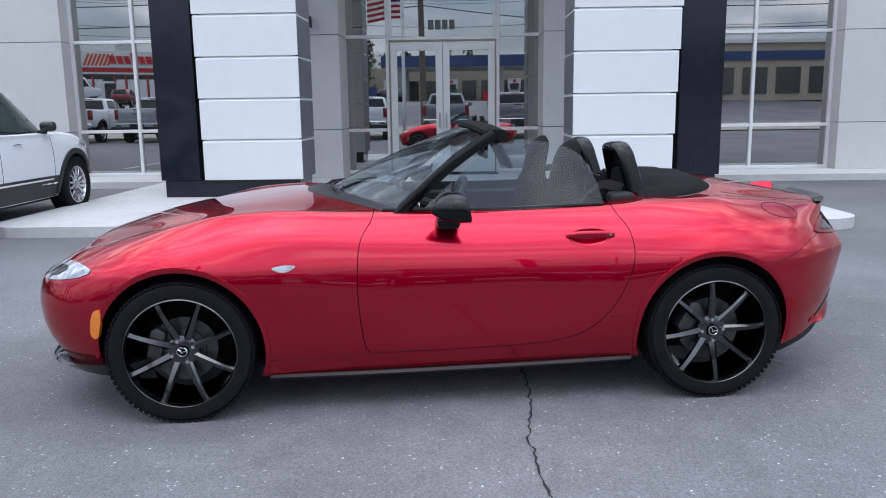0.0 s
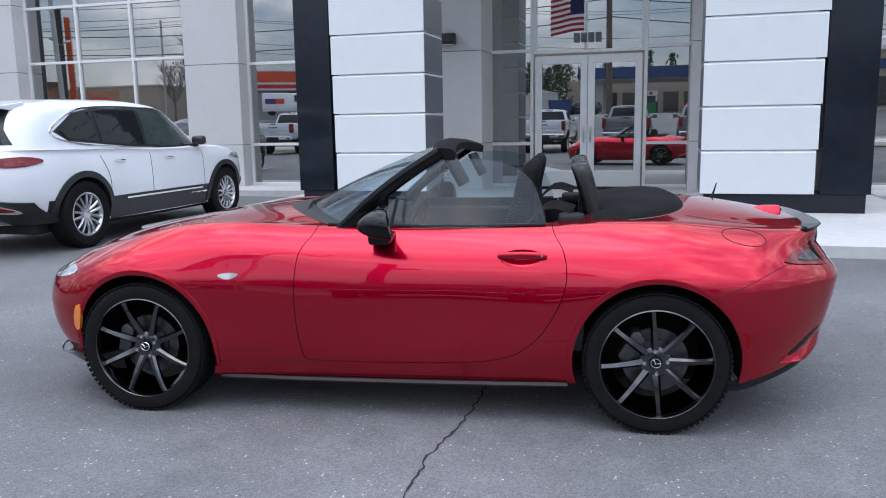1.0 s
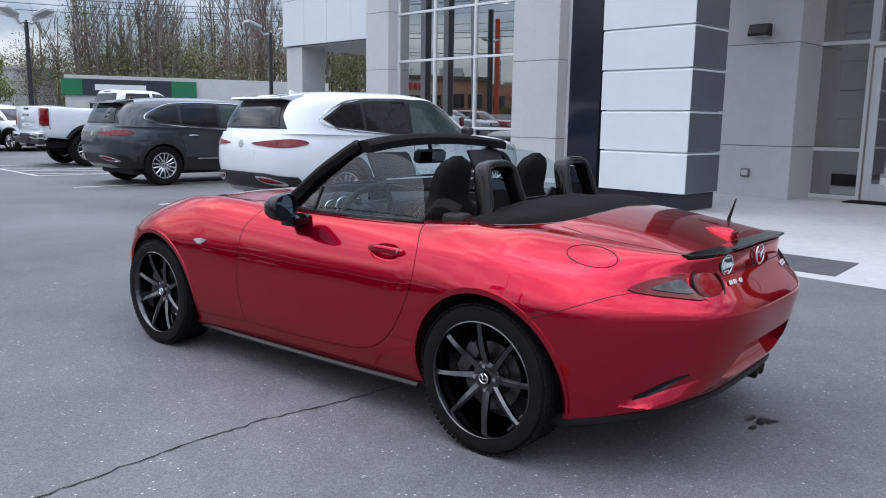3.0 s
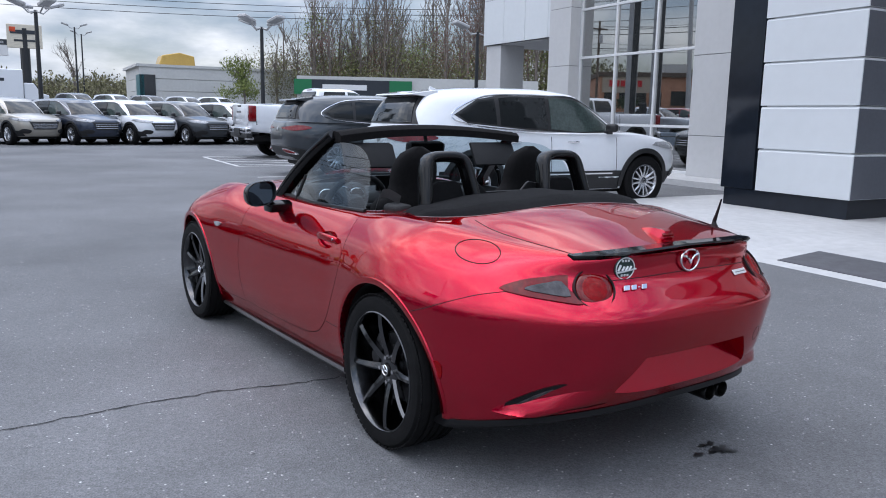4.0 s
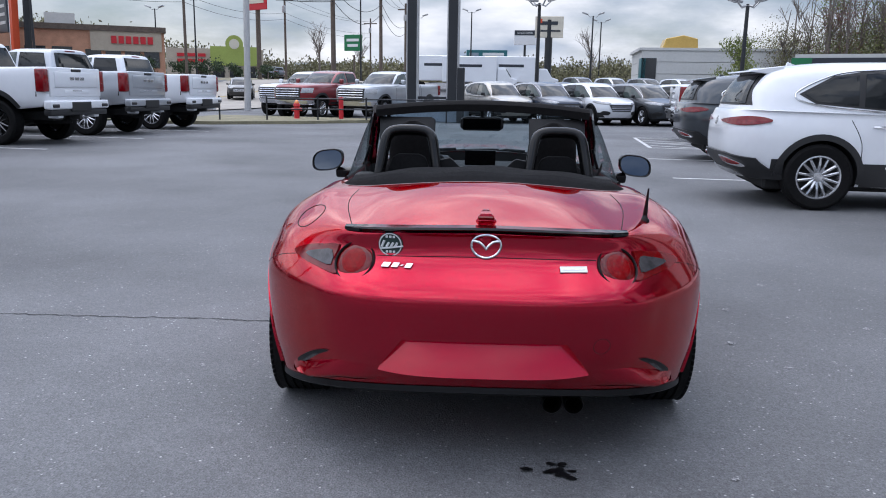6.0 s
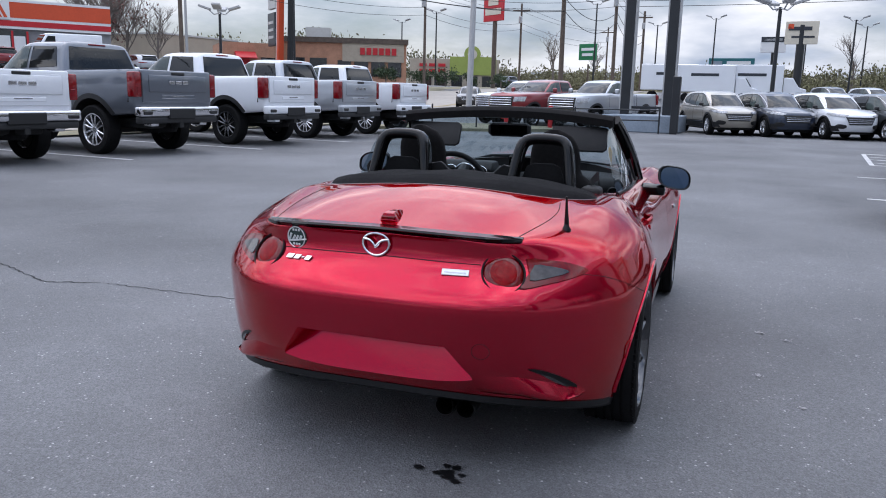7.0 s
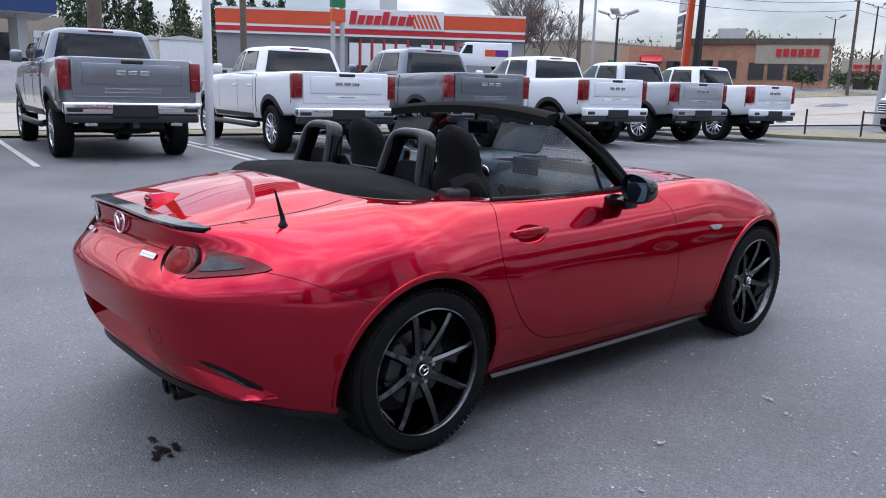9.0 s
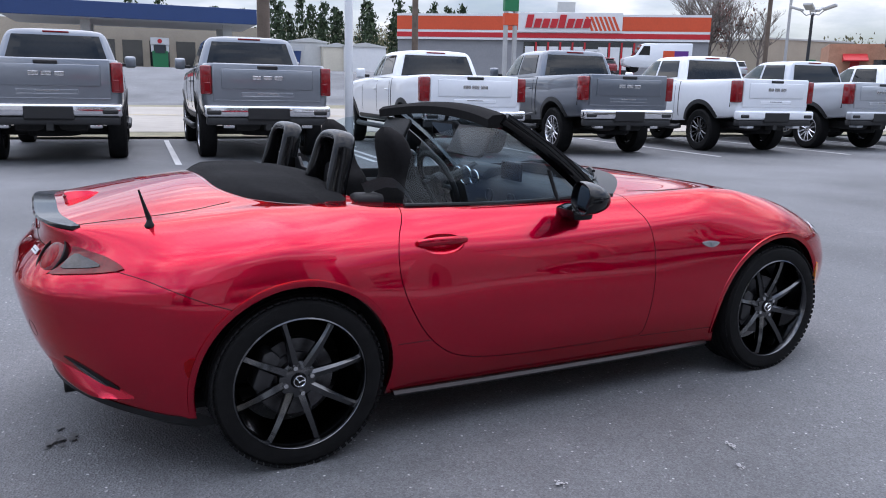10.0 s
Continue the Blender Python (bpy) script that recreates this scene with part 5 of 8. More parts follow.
    for y0, y1 in ((-0.42, 0.12), (0.06, 0.5)):
        run = []
        for k in range(9):
            y = y0 + (y1 - y0) * k / 8
            x = -0.60 + 0.36 * (y / 0.645) ** 2 + 0.02 + 0.05 * k / 8
            run.append(Vector((x, y, 0.905 + 0.022 * k / 8 - 0.03 * (y / 0.645) ** 2)))
        wp = part("wiper", tube(run, 0.006, 6), M_TRIM, car, "black wiper blade")
        part("wiper_arm", tube([run[0] + Vector((-0.05, -0.05, -0.02)), run[2] + Vector((-0.01, 0, 0.015)), run[4] + Vector((0, 0, 0.01))], 0.008, 6), M_TRIM, wp)
    # floor and dash
    part("cabin_floor", block(-0.55, 0.95, -0.6, 0.6, 0.272, 0.285), M_CABIN, car)
    dash = [(-0.58, 0.845), (-0.45, 0.862), (-0.28, 0.868), (-0.17, 0.845), (-0.14, 0.80), (-0.16, 0.72), (-0.2, 0.62), (-0.35, 0.5), (-0.58, 0.45)]
    db = part("dashboard", prism([(x, z) for x, z in dash], "y", -0.6, 0.6, 0.02), M_CABIN, car, "black moulded dashboard", 40)
    part("binnacle", prism([(-0.36, 0.85), (-0.30, 0.905), (-0.18, 0.905), (-0.13, 0.86), (-0.15, 0.83), (-0.36, 0.82)], "y", -0.50, -0.18, 0.02), M_CABIN, db, smooth=40)
    for y, r in ((-0.43, 0.045), (-0.34, 0.06), (-0.25, 0.045)):
        part("dial_ring", tube([(-0.128, y + r * math.cos(k * math.tau / 20), 0.845 + r * 0.8 * math.sin(k * math.tau / 20)) for k in range(20)], 0.004, 6, closed=True), M_CHROME, db)
    sc = part("screen", block(-0.205, -0.19, -0.09, 0.09, 0.855, 0.945, 0.004), M_GLOSSBLACK, db, "black upright display")
    for y in (-0.53, -0.1, 0.1, 0.53):
        part("air_vent", lathe([(0.0, -0.006), (0.03, -0.006), (0.036, 0.004), (0.03, 0.01)], 20, "x"), M_TRIM, db, m=Matrix.Translation((-0.138, y, 0.77)))
    # steering wheel
    ctr, tilt = Vector((0.03, -0.345, 0.80)), Matrix.Rotation(radians(22), 3, "Y")
    rim = [ctr + tilt @ Vector((0, 0.178 * math.cos(k * math.tau / 40), 0.178 * math.sin(k * math.tau / 40))) for k in range(40)]
    sw = part("steering_wheel", tube(rim, 0.0155, 10, closed=True), M_CABIN, car, "black three-spoke steering wheel", 40)
    part("wheel_boss", lathe([(0.0, 0.03), (0.045, 0.028), (0.062, 0.01), (0.062, -0.03), (0.0, -0.03)], 24, "x"), M_CABIN, sw, smooth=40, m=Matrix.Translation(ctr) @ tilt.to_4x4())
    for a in (0, 180, 270):
        d = Vector((0, math.cos(radians(a)), math.sin(radians(a))))
        part("wheel_spoke", tube([ctr + tilt @ (d * 0.05), ctr + tilt @ (d * 0.17)], 0.014, 8), M_STEEL if a == 270 else M_CABIN, sw, smooth=40)
    part("steering_column", tube([ctr + tilt @ Vector((-0.03, 0, 0)), ctr + tilt @ Vector((-0.24, 0, 0))], 0.03, 10), M_CABIN, sw)
    part("console", block(-0.3, 0.75, -0.1, 0.1, 0.28, 0.56, 0.03), M_CABIN, car, smooth=40)
    part("gear_lever", tube([(0.15, 0, 0.55), (0.14, 0, 0.64), (0.14, 0, 0.68)], 0.02, 10, radii=[0.012, 0.012, 0.026]), M_CABIN, car, smooth=40)

    # seats: cushion, back and built-in head rest
    for s in (-1, 1):
        y0 = s * 0.335
        part("seat_cushion", block(0.02, 0.52, y0 - 0.24, y0 + 0.24, 0.3, 0.46, 0.05, seg=3), M_SEAT, car, "black cloth seat cushion", 60)
        rows = []
        for k in range(25):
            u = k / 24
            z = 0.42 + 0.72 * u
            x = 0.50 + 0.135 * u + 0.015 * math.sin(u * 6)
            if u < 0.62:
                hw, th = 0.225 - 0.03 * u, 0.085
            elif u < 0.74:
                f = (u - 0.62) / 0.12
                hw, th = 0.206 - 0.092 * f * f * (3 - 2 * f), 0.085 - 0.025 * f
            else:
                f = (u - 0.74) / 0.26
                hw, th = 0.114 * math.sqrt(max(0.02, 1 - (f * 0.99) ** 3.2)) + 0.004, 0.06 * math.sqrt(max(0.03, 1 - (f * 0.985) ** 5))
            rows.append([(x + th * math.copysign(abs(math.cos(a)) ** 0.7, math.cos(a)) * (0.75 if math.cos(a) > 0 else 1.0), y0 + hw * math.copysign(abs(math.sin(a)) ** 0.6, math.sin(a)), z) for a in [j * math.tau / 28 for j in range(28)]])
        seat = part("seat_back", grid(rows, closed=True, caps=True), M_SEAT, car, "black cloth seat back with built-in head rest", 60)
        part("piping", tube([Vector(r[4]) + Vector((-0.002, 0, 0)) for r in rows[2:16]], 0.004, 6), M_CABIN, seat)
        part("piping", tube([Vector(r[24]) + Vector((-0.002, 0, 0)) for r in rows[2:16]], 0.004, 6), M_CABIN, seat)
        # hoop behind the seat: an arch with sloping legs
        path = dense([(0.91, y0 - 0.142, 0.83), (0.89, y0 - 0.128, 0.93), (0.862, y0 - 0.112, 1.03), (0.85, y0 - 0.102, 1.072), (0.84, y0 - 0.082, 1.096), (0.836, y0 - 0.04, 1.105), (0.836, y0 + 0.04, 1.105), (0.84, y0 + 0.082, 1.096), (0.85, y0 + 0.102, 1.072), (0.862, y0 + 0.112, 1.03), (0.89, y0 + 0.128, 0.93), (0.91, y0 + 0.142, 0.83)], 0.025)
        rows = []
        for i, p in enumerate(path):
            a, c = path[max(i - 1, 0)], path[min(i + 1, len(path) - 1)]
            d = (c - a).normalized()
            bx = Vector((1, 0, 0.15)).normalized()
            n = d.cross(bx).normalized()
            fat = 0.042
            rows.append([p + n * (0.024 * math.copysign(abs(math.cos(t)) ** 0.7, math.cos(t))) + bx * (fat * math.copysign(abs(math.sin(t)) ** 0.7, math.sin(t))) for t in [j * math.tau / 14 for j in range(14)]])
        hoop = part("roll_hoop", grid(rows, closed=True, caps=True), M_HOOP, car, "gloss black arched roll hoop cover", 45)
        part("hoop_grille", prism([(-0.105, 0.84), (0.105, 0.84), (0.095, 0.93), (0.075, 0.985), (0.045, 1.0), (-0.045, 1.0), (-0.075, 0.985), (-0.095, 0.93)], "x", 0.845, 0.865, 0.004), M_FABRIC, hoop, "black mesh insert", m=Matrix.Translation((0, y0, 0)))
        # belt from the shoulder guide
        b = grid([[p + Vector((0.0, 0.0, 0.0)), p + Vector((0.02, 0, 0.04))] for p in dense([(0.80, s * 0.54, 0.90), (0.68, s * 0.56, 0.92), (0.56, s * 0.535, 0.78), (0.5, s * 0.5, 0.55)], 0.04)])
        bmesh.ops.solidify(b, geom=b.faces[:], thickness=0.003)
        part("seat_belt", b, M_BELT, car, "grey seat belt webbing")
        part("belt_guide", block(0.74, 0.86, s * 0.545 - 0.045, s * 0.545 + 0.045, 0.84, 0.905, 0.02, seg=2), M_CABIN, car, smooth=50)
    # wind blocker between the hoops
    wb = [(-0.20, 0.83), (0.20, 0.83), (0.20, 0.975), (0.15, 0.985), (0.135, 0.975), (0.105, 0.945), (-0.105, 0.945), (-0.135, 0.975), (-0.15, 0.985), (-0.20, 0.975)]
    part("wind_blocker", prism(wb, "x", 0.835, 0.85, 0.004), M_TRIM, car, "black mesh wind blocker", m=Matrix.Identity(4))
    part("rear_bulkhead", block(0.86, 0.98, -0.56, 0.56, 0.5, 0.862, 0.03, seg=2), M_FABRIC, car, smooth=50)
    # folded soft top
    def stack_edge(f):
        """Front (f=0) to rear (f=1) edge of the folded top in plan."""
        out = []
        for k in range(33):
            t = k / 32 * 2 - 1
            y = 0.61 * t
            rear = 1.325 - 0.28 * abs(t) ** 5.5
            front = 0.885
            x = front + (max(rear, front + 0.02) - front) * f
            out.append((x, y))
        return out
    rows = []
    for j in range(13):
        f = j / 12
        row = []
        for x, y in stack_edge(f):
            h, n = skin.cast((x, y, 1.6), (0, 0, -1))
            base = h.z if h is not None else 0.86
            if x < 1.0:
                h2, n2 = skin.cast((1.03, y, 1.6), (0, 0, -1))
                base = h2.z - 0.012
            edge = min(1.0, (1 - abs(y) / 0.61) * 8) * min(1.0, (1 - f) * 6, f * 5 + 0.35)
            row.append(Vector((x, y, base - 0.004 + 0.03 * max(edge, 0) ** 0.6 + 0.004 * math.sin(y * 19 + x * 7) * edge)))
        rows.append(row)
    b = grid(rows)
    part("folded_top", b, M_FABRIC, car, "black canvas soft top folded flat", 60)
    line = [r for r in rows[-1]]
    part("top_seal", tube(dense(line, 0.04), 0.005, 6), M_SEALGREY, car, "dark seal round the folded top")


build_roadster()


# ---- the other vehicles ----
M_TINT = material("tinted_glass", (0.012, 0.014, 0.015), 0.03, spec=0.35, scale=2, vary=0.3)
M_GREENGLASS = material("pale_green_glass", (0.05, 0.07, 0.065), 0.03, spec=0.5, scale=3, vary=0.6)
M_CLADPLASTIC = material("grey_black_cladding", (0.016, 0.0165, 0.018), 0.5, scale=20, vary=0.2)
M_BRIGHT = material("bright_alloy", (0.6, 0.61, 0.63), 0.22, metal=0.9, scale=15, vary=0.2)
M_TAIL = material("truck_lamp_red", (0.24, 0.003, 0.007), 0.12, coat=0.4, scale=25, vary=0.5)
M_TAILDARK = material("smoked_lamp", (0.16, 0.003, 0.006), 0.12, coat=0.25, spec=0.3)
M_UNDER = material("underbody", (0.02, 0.02, 0.02), 0.8, scale=8, vary=0.4)


def paint(name, base, metal=0.0, rough=0.3):
    return material(name, base, rough, metal, coat=1.0, scale=1.2, vary=0.04, coat_rough=0.02)


P_WHITE = paint("white_paint", (0.72, 0.74, 0.77))
P_SILVER = paint("silver_paint", (0.42, 0.44, 0.47), 0.5)
P_STEEL = paint("steel_grey_paint", (0.19, 0.205, 0.23), 0.5)
P_GREY = paint("slate_grey_paint", (0.13, 0.145, 0.17), 0.5)
P_CHARCOAL = paint("charcoal_paint", (0.035, 0.042, 0.05), 0.4)
P_TAN = paint("champagne_paint", (0.38, 0.35, 0.3), 0.4)
P_NAVY = paint("navy_paint", (0.02, 0.03, 0.055), 0.3)
P_MAROON = paint("maroon_paint", (0.2, 0.01, 0.015), 0.3)
P_BLACK = paint("black_paint", (0.01, 0.01, 0.012))


def road_wheel(parent, x, y, r, width, spokes, rim_mat, side):
    """A wheel of a parked vehicle: tyre, rim and split spokes. Its outer face looks along side * y."""
    w = new("wheel")
    w.parent = parent
    w.matrix_basis = pose(x, y, r, 0, 0, 180 if side > 0 else 0)
    ri = r * 0.64
    part("tyre", lathe([(ri, -width * 0.45), (ri + 0.03, -width * 0.5), (r * 0.9, -width * 0.52), (r * 0.985, -width * 0.42), (r, -width * 0.25), (r, width * 0.25), (r * 0.98, width * 0.45), (r * 0.9, width * 0.5), (ri, width * 0.45), (ri, -width * 0.45)], 40), M_TYRE, w, smooth=35)
    rim = part("rim", lathe([(ri + 0.004, -width * 0.46), (ri - 0.012, -width * 0.47), (ri - 0.03, -width * 0.36), (ri - 0.05, 0.0), (ri - 0.03, width * 0.4)], 40), rim_mat, w, smooth=35)
    part("barrel", lathe([(0.0, 0.0), (ri - 0.05, 0.0)], 30), M_UNDER, rim)
    for k in range(spokes):
        for off in (-0.16, 0.16):
            a = k * math.tau / spokes + off * 6 / spokes
            a2 = k * math.tau / spokes + off * 1.9 * 6 / spokes
            p0, p1 = Vector((0.05 * math.cos(a), -width * 0.3, 0.05 * math.sin(a))), Vector(((ri - 0.02) * math.cos(a2), -width * 0.4, (ri - 0.02) * math.sin(a2)))
            part("spoke", tube([p0, p0.lerp(p1, 0.5) + Vector((0, -0.012, 0)), p1], 0.016, 6, radii=[0.024, 0.018, 0.015]), rim_mat, rim)
    part("hub", lathe([(0.0, -width * 0.42), (0.05, -width * 0.4), (0.07, -width * 0.25)], 20), rim_mat, rim, smooth=40)
    return w


def hull(shape, arches, mat):
    """A vehicle's painted shell with wheel arches cut in, and its skin."""
    solid = body_solid(**shape)
    skin = Skin(solid)
    me = mesh_of(solid, "body", mat)
    for x, z, r, y in arches:
        for s in (-1, 1):
            c = lathe([(0.0, s * (y - 0.38)), (r, s * (y - 0.38)), (r, s * (y + 0.4)), (0.0, s * (y + 0.4))], 36)
            bmesh.ops.translate(c, vec=(x, 0, z), verts=c.verts)
            me = boolean(me, c, M_UNDER)
    smooth_like(me, skin)
    return me, skin


def arch_trim(skin, x, z, r, s, wide):
    run = on_skin(skin, [(x + r * math.cos(a), s * 3, z + r * math.sin(a)) for a in [radians(-18 + 216 * k / 24) for k in range(25)]], (0, -s, 0), 0.004)
    b = bmesh.new()
    rows = []
    for p in run:
        d = Vector((p.x - x, 0, p.z - z)).normalized()
        rows.append([p + Vector((0, -s * 0.02, 0)) - d * 0.012, p + Vector((0, s * 0.014, 0)) - d * 0.012, p + Vector((0, s * 0.012, 0)) + d * wide, p + Vector((0, -s * 0.02, 0)) + d * wide])
    return grid(rows, b, closed=True, caps=True)


def strip(skin, x0, x1, z0, z1, s, lift=0.006, n=14):
    """A flat band along the flank."""
    rows = []
    for k in range(n + 1):
        x = x0 + (x1 - x0) * k / n
        ps = on_skin(skin, [(x, s * 3, z0), (x, s * 3, z1)], (0, -s, 0), lift)
        if len(ps) == 2:
            q = [p - Vector((0, s * 0.03, 0)) for p in ps]
            rows.append([q[0], ps[0], ps[1], q[1]])
    return grid(rows, closed=True, caps=True)


def poly(pts, s=None, sign=None, step=0.05):
    """A sharp-cornered outline, filled in along its edges."""
    out = []
    for a, b in zip(pts, pts[1:] + pts[:1]):
        n = max(1, int(math.dist(a, b) / step))
        out += [(a[0] + (b[0] - a[0]) * k / n, a[1] + (b[1] - a[1]) * k / n) for k in range(n)]
    return [(p[0], s * 3.0, p[1]) for p in out] if s else [(sign * 4.0, p[0], p[1]) for p in out]


def build_suv(label, coat, trim, rim_mat, chrome_line=True, spokes=7, smoke=False):
    car = thing("suv", label, "car")
    xs = (-2.0, -1.4, -0.5, 0.5, 1.4, 2.0)
    lower = (
        ((0.84, 0.87, 0.86, 0.86, 0.87, 0.84), ((-2.28, 0.30), (-1.4, 0.27), (0.0, 0.26), (1.4, 0.28), (2.2, 0.36)), 3.4, 4.0),
        ((0.92, 0.935, 0.92, 0.92, 0.935, 0.91), ((-2.39, 0.50), (-1.0, 0.50), (1.0, 0.52), (2.36, 0.56)), 3.4, 4.2),
        ((0.93, 0.945, 0.925, 0.925, 0.945, 0.92), ((-2.40, 0.72), (-1.0, 0.78), (1.0, 0.82), (2.38, 0.86)), 3.4, 4.4),
        ((0.88, 0.90, 0.90, 0.90, 0.90, 0.875), ((-2.34, 0.88), (-2.0, 0.94), (-1.3, 1.0), (0.0, 1.0), (1.0, 1.04), (2.33, 1.06)), 3.2, 4.4),
        ((0.7, 0.76, 0.83, 0.84, 0.84, 0.82), ((-2.2, 0.93), (-1.8, 1.0), (-1.3, 1.06), (0.0, 1.06), (2.28, 1.1)), 3.0, 4.4),
        ((0, 0, 0, 0, 0, 0), ((-2.15, 0.95), (-1.8, 1.04), (-1.3, 1.1), (0.0, 1.12), (2.22, 1.12)), 3.0, 3.0),
    )
    me, skin = hull(dict(LINES=lower, XS=xs, XF=-1.2, XR=1.3, around=90, fine=4), ((-1.47, 0.37, 0.42, 0.85), (1.43, 0.37, 0.42, 0.85)), coat)
    part("body", me, coat, car)
    upper = (
        ((0.85, 0.86, 0.87, 0.87, 0.86, 0.84), ((-1.5, 1.03), (0.0, 1.03), (2.3, 1.06)), 2.6, 4.5),
        ((0.76, 0.78, 0.79, 0.79, 0.78, 0.75), ((-1.02, 1.3), (0.0, 1.31), (2.19, 1.33)), 2.6, 4.5),
        ((0.64, 0.665, 0.68, 0.685, 0.665, 0.63), ((-0.55, 1.515), (0.0, 1.555), (1.2, 1.55), (2.06, 1.5)), 2.6, 4.5),
        ((0.4, 0.42, 0.45, 0.45, 0.44, 0.4), ((-0.44, 1.57), (0.2, 1.635), (1.2, 1.62), (2.04, 1.545)), 2.6, 4.5),
        ((0, 0, 0, 0, 0, 0), ((-0.42, 1.58), (0.2, 1.65), (1.2, 1.635), (2.03, 1.56)), 3, 3),
    )
    solid = body_solid(LINES=upper, XS=xs, XF=-0.2, XR=1.4, around=90, fine=4)
    top = Skin(solid)
    me = mesh_of(solid, "cabin", coat)
    me.shade_smooth()
    me.set_sharp_from_angle(angle=radians(40))
    cabin = part("cabin", me, coat, car)
    for s in (-1, 1):
        for pts, m in ((((-1.02, 1.08), (-0.42, 1.45), (-0.2, 1.5), (0.17, 1.515), (0.2, 1.1), (-0.2, 1.07)), M_GREENGLASS if not smoke else M_TINT),
                       (((0.25, 1.1), (0.24, 1.515), (0.8, 1.51), (0.98, 1.49), (1.0, 1.14), (0.6, 1.11)), M_TINT), (((1.06, 1.15), (1.05, 1.48), (1.3, 1.45), (1.62, 1.27), (1.5, 1.19)), M_TINT)):
            part("side_window", patch(top, poly(list(pts), s=s), (0, -s, 0), 0.011, 4), m, cabin, "dark tinted side window")
        frame_line = [(-1.06, 1.06), (-0.42, 1.475), (-0.2, 1.528), (0.2, 1.54), (0.98, 1.525), (1.32, 1.468), (1.68, 1.27), (1.5, 1.165), (0.6, 1.09), (-0.3, 1.055)]
        part("window_surround", patch(top, poly(frame_line, s=s), (0, -s, 0), 0.005, 8), M_BLACK, cabin, "black window surround")
        if chrome_line:
            run = on_skin(top, dense([(x, s * 3, z) for x, z in ((-1.1, 1.05), (-0.4, 1.485), (0.2, 1.545), (0.95, 1.535), (1.35, 1.47), (1.72, 1.27), (1.5, 1.15), (0.8, 1.085), (-0.3, 1.05))], 0.06, True), (0, -s, 0), 0.004)
            part("window_trim", tube(run, 0.012, 6, closed=True), M_CHROME, cabin, "chrome window surround")
        part("sill_cladding", strip(skin, -1.02, 0.98, 0.275, 0.53, s, 0.008), M_CLADPLASTIC, car)
        part("bumper_cladding", strip(skin, 1.80, 2.06, 0.33, 0.56, s, 0.014), M_CLADPLASTIC, car)
        part("bumper_cladding", strip(skin, -2.15, -1.84, 0.32, 0.50, s, 0.010), M_CLADPLASTIC, car)
        part("sill_trim", strip(skin, -0.85, 0.75, 0.485, 0.505, s, 0.022, 24), M_CHROME if chrome_line else M_CLADPLASTIC, car)
        for x in (-1.47, 1.43):
            part("arch_trim", arch_trim(skin, x, 0.37, 0.42, s, 0.055), M_CLADPLASTIC, car)
            road_wheel(car, x, s * 0.83, 0.37, 0.235, spokes, rim_mat, s)
        for x in (-0.25, 0.72):
            run = on_skin(skin, [(x + 0.2 * k / 4, s * 3, 0.93) for k in range(5)], (0, -s, 0), 0.01)
            part("door_handle", tube(run, 0.014, 8, radii=[0.008, 0.014, 0.016, 0.014, 0.008]), M_CHROME if chrome_line else coat, car, smooth=40)
        for x in (-0.92, 0.22, 1.02):
            run = on_skin(skin, dense([(x + (0.12 if x > 1 else 0), s * 3, 1.0), (x, s * 3, 0.75), (x - 0.01, s * 3, 0.47)], 0.06), (0, -s, 0), 0.0)
            part("shut_line", tube(run, 0.004, 5), M_SEAMLINE, car)
        mir = part("mirror", block(-0.84, -0.72, s * 0.97 - 0.09, s * 0.97 + 0.09, 1.07, 1.19, 0.04, seg=2), M_BLACK, car, smooth=50)
        part("mirror_foot", block(-0.84, -0.74, s * 0.9 - 0.06, s * 0.9 + 0.03, 1.04, 1.09, 0.01), M_BLACK, mir)
        way = Vector((-0.8, -0.6 * s, 0))

        def corner(pts):
            """An outline round the rear corner: how far it runs forward along the side, and its height."""
            return dense([Vector((2.25, s * 0.8, z)) - way * 1.5 + Vector((-0.6, 0.8 * s, 0)) * q for q, z in pts], 0.03, True)
        lamp = part("tail_lamp", patch(skin, corner(((-0.5, 0.962), (-0.2, 1.0), (0.05, 1.018), (0.2, 1.0), (0.24, 0.965), (0.1, 0.925), (-0.1, 0.915), (-0.4, 0.938))), way, 0.012, 8), M_TAILDARK, car, "slim dark red tail lamp", 45)
        part("lamp_wrap", patch(skin, corner(((-0.08, 0.965), (0.05, 0.975), (0.2, 0.975), (0.22, 0.955), (0.1, 0.932), (-0.08, 0.928))), way, 0.018, 8), M_TAIL, lamp, smooth=45)
        slot = part("corner_slot", patch(skin, corner(((-0.42, 0.57), (-0.2, 0.56), (0.0, 0.50), (-0.02, 0.47), (-0.3, 0.50))), way, 0.042, 12), M_CHROME, car, "chrome-edged slot in the bumper corner", 45)
        part("reflector", patch(skin, corner(((-0.38, 0.555), (-0.2, 0.545), (-0.04, 0.5), (-0.28, 0.51))), way, 0.049, 12), M_TAILDARK, slot)
        part("headlamp", patch(skin, dense([(-2.6, s * y, z) for y, z in ((0.45, 0.86), (0.7, 0.9), (0.9, 0.93), (0.88, 0.84), (0.6, 0.8))], 0.06, True), (1, 0, 0), 0.022, 8), M_CLEAR, car, smooth=45)
        part("fog_slot", patch(skin, dense([(-4, s * y, z) for y, z in ((0.5, 0.52), (0.75, 0.56), (0.8, 0.44), (0.55, 0.42))], 0.06, True), (1, 0, 0), 0.022, 8), M_BLACK, car)
    part("rear_window", patch(top, poly([(-0.62, 1.16), (0.62, 1.16), (0.5, 1.46), (-0.5, 1.46)], sign=1), (-1, 0, 0), 0.014, 8), M_TINT, cabin, "dark tinted rear window")
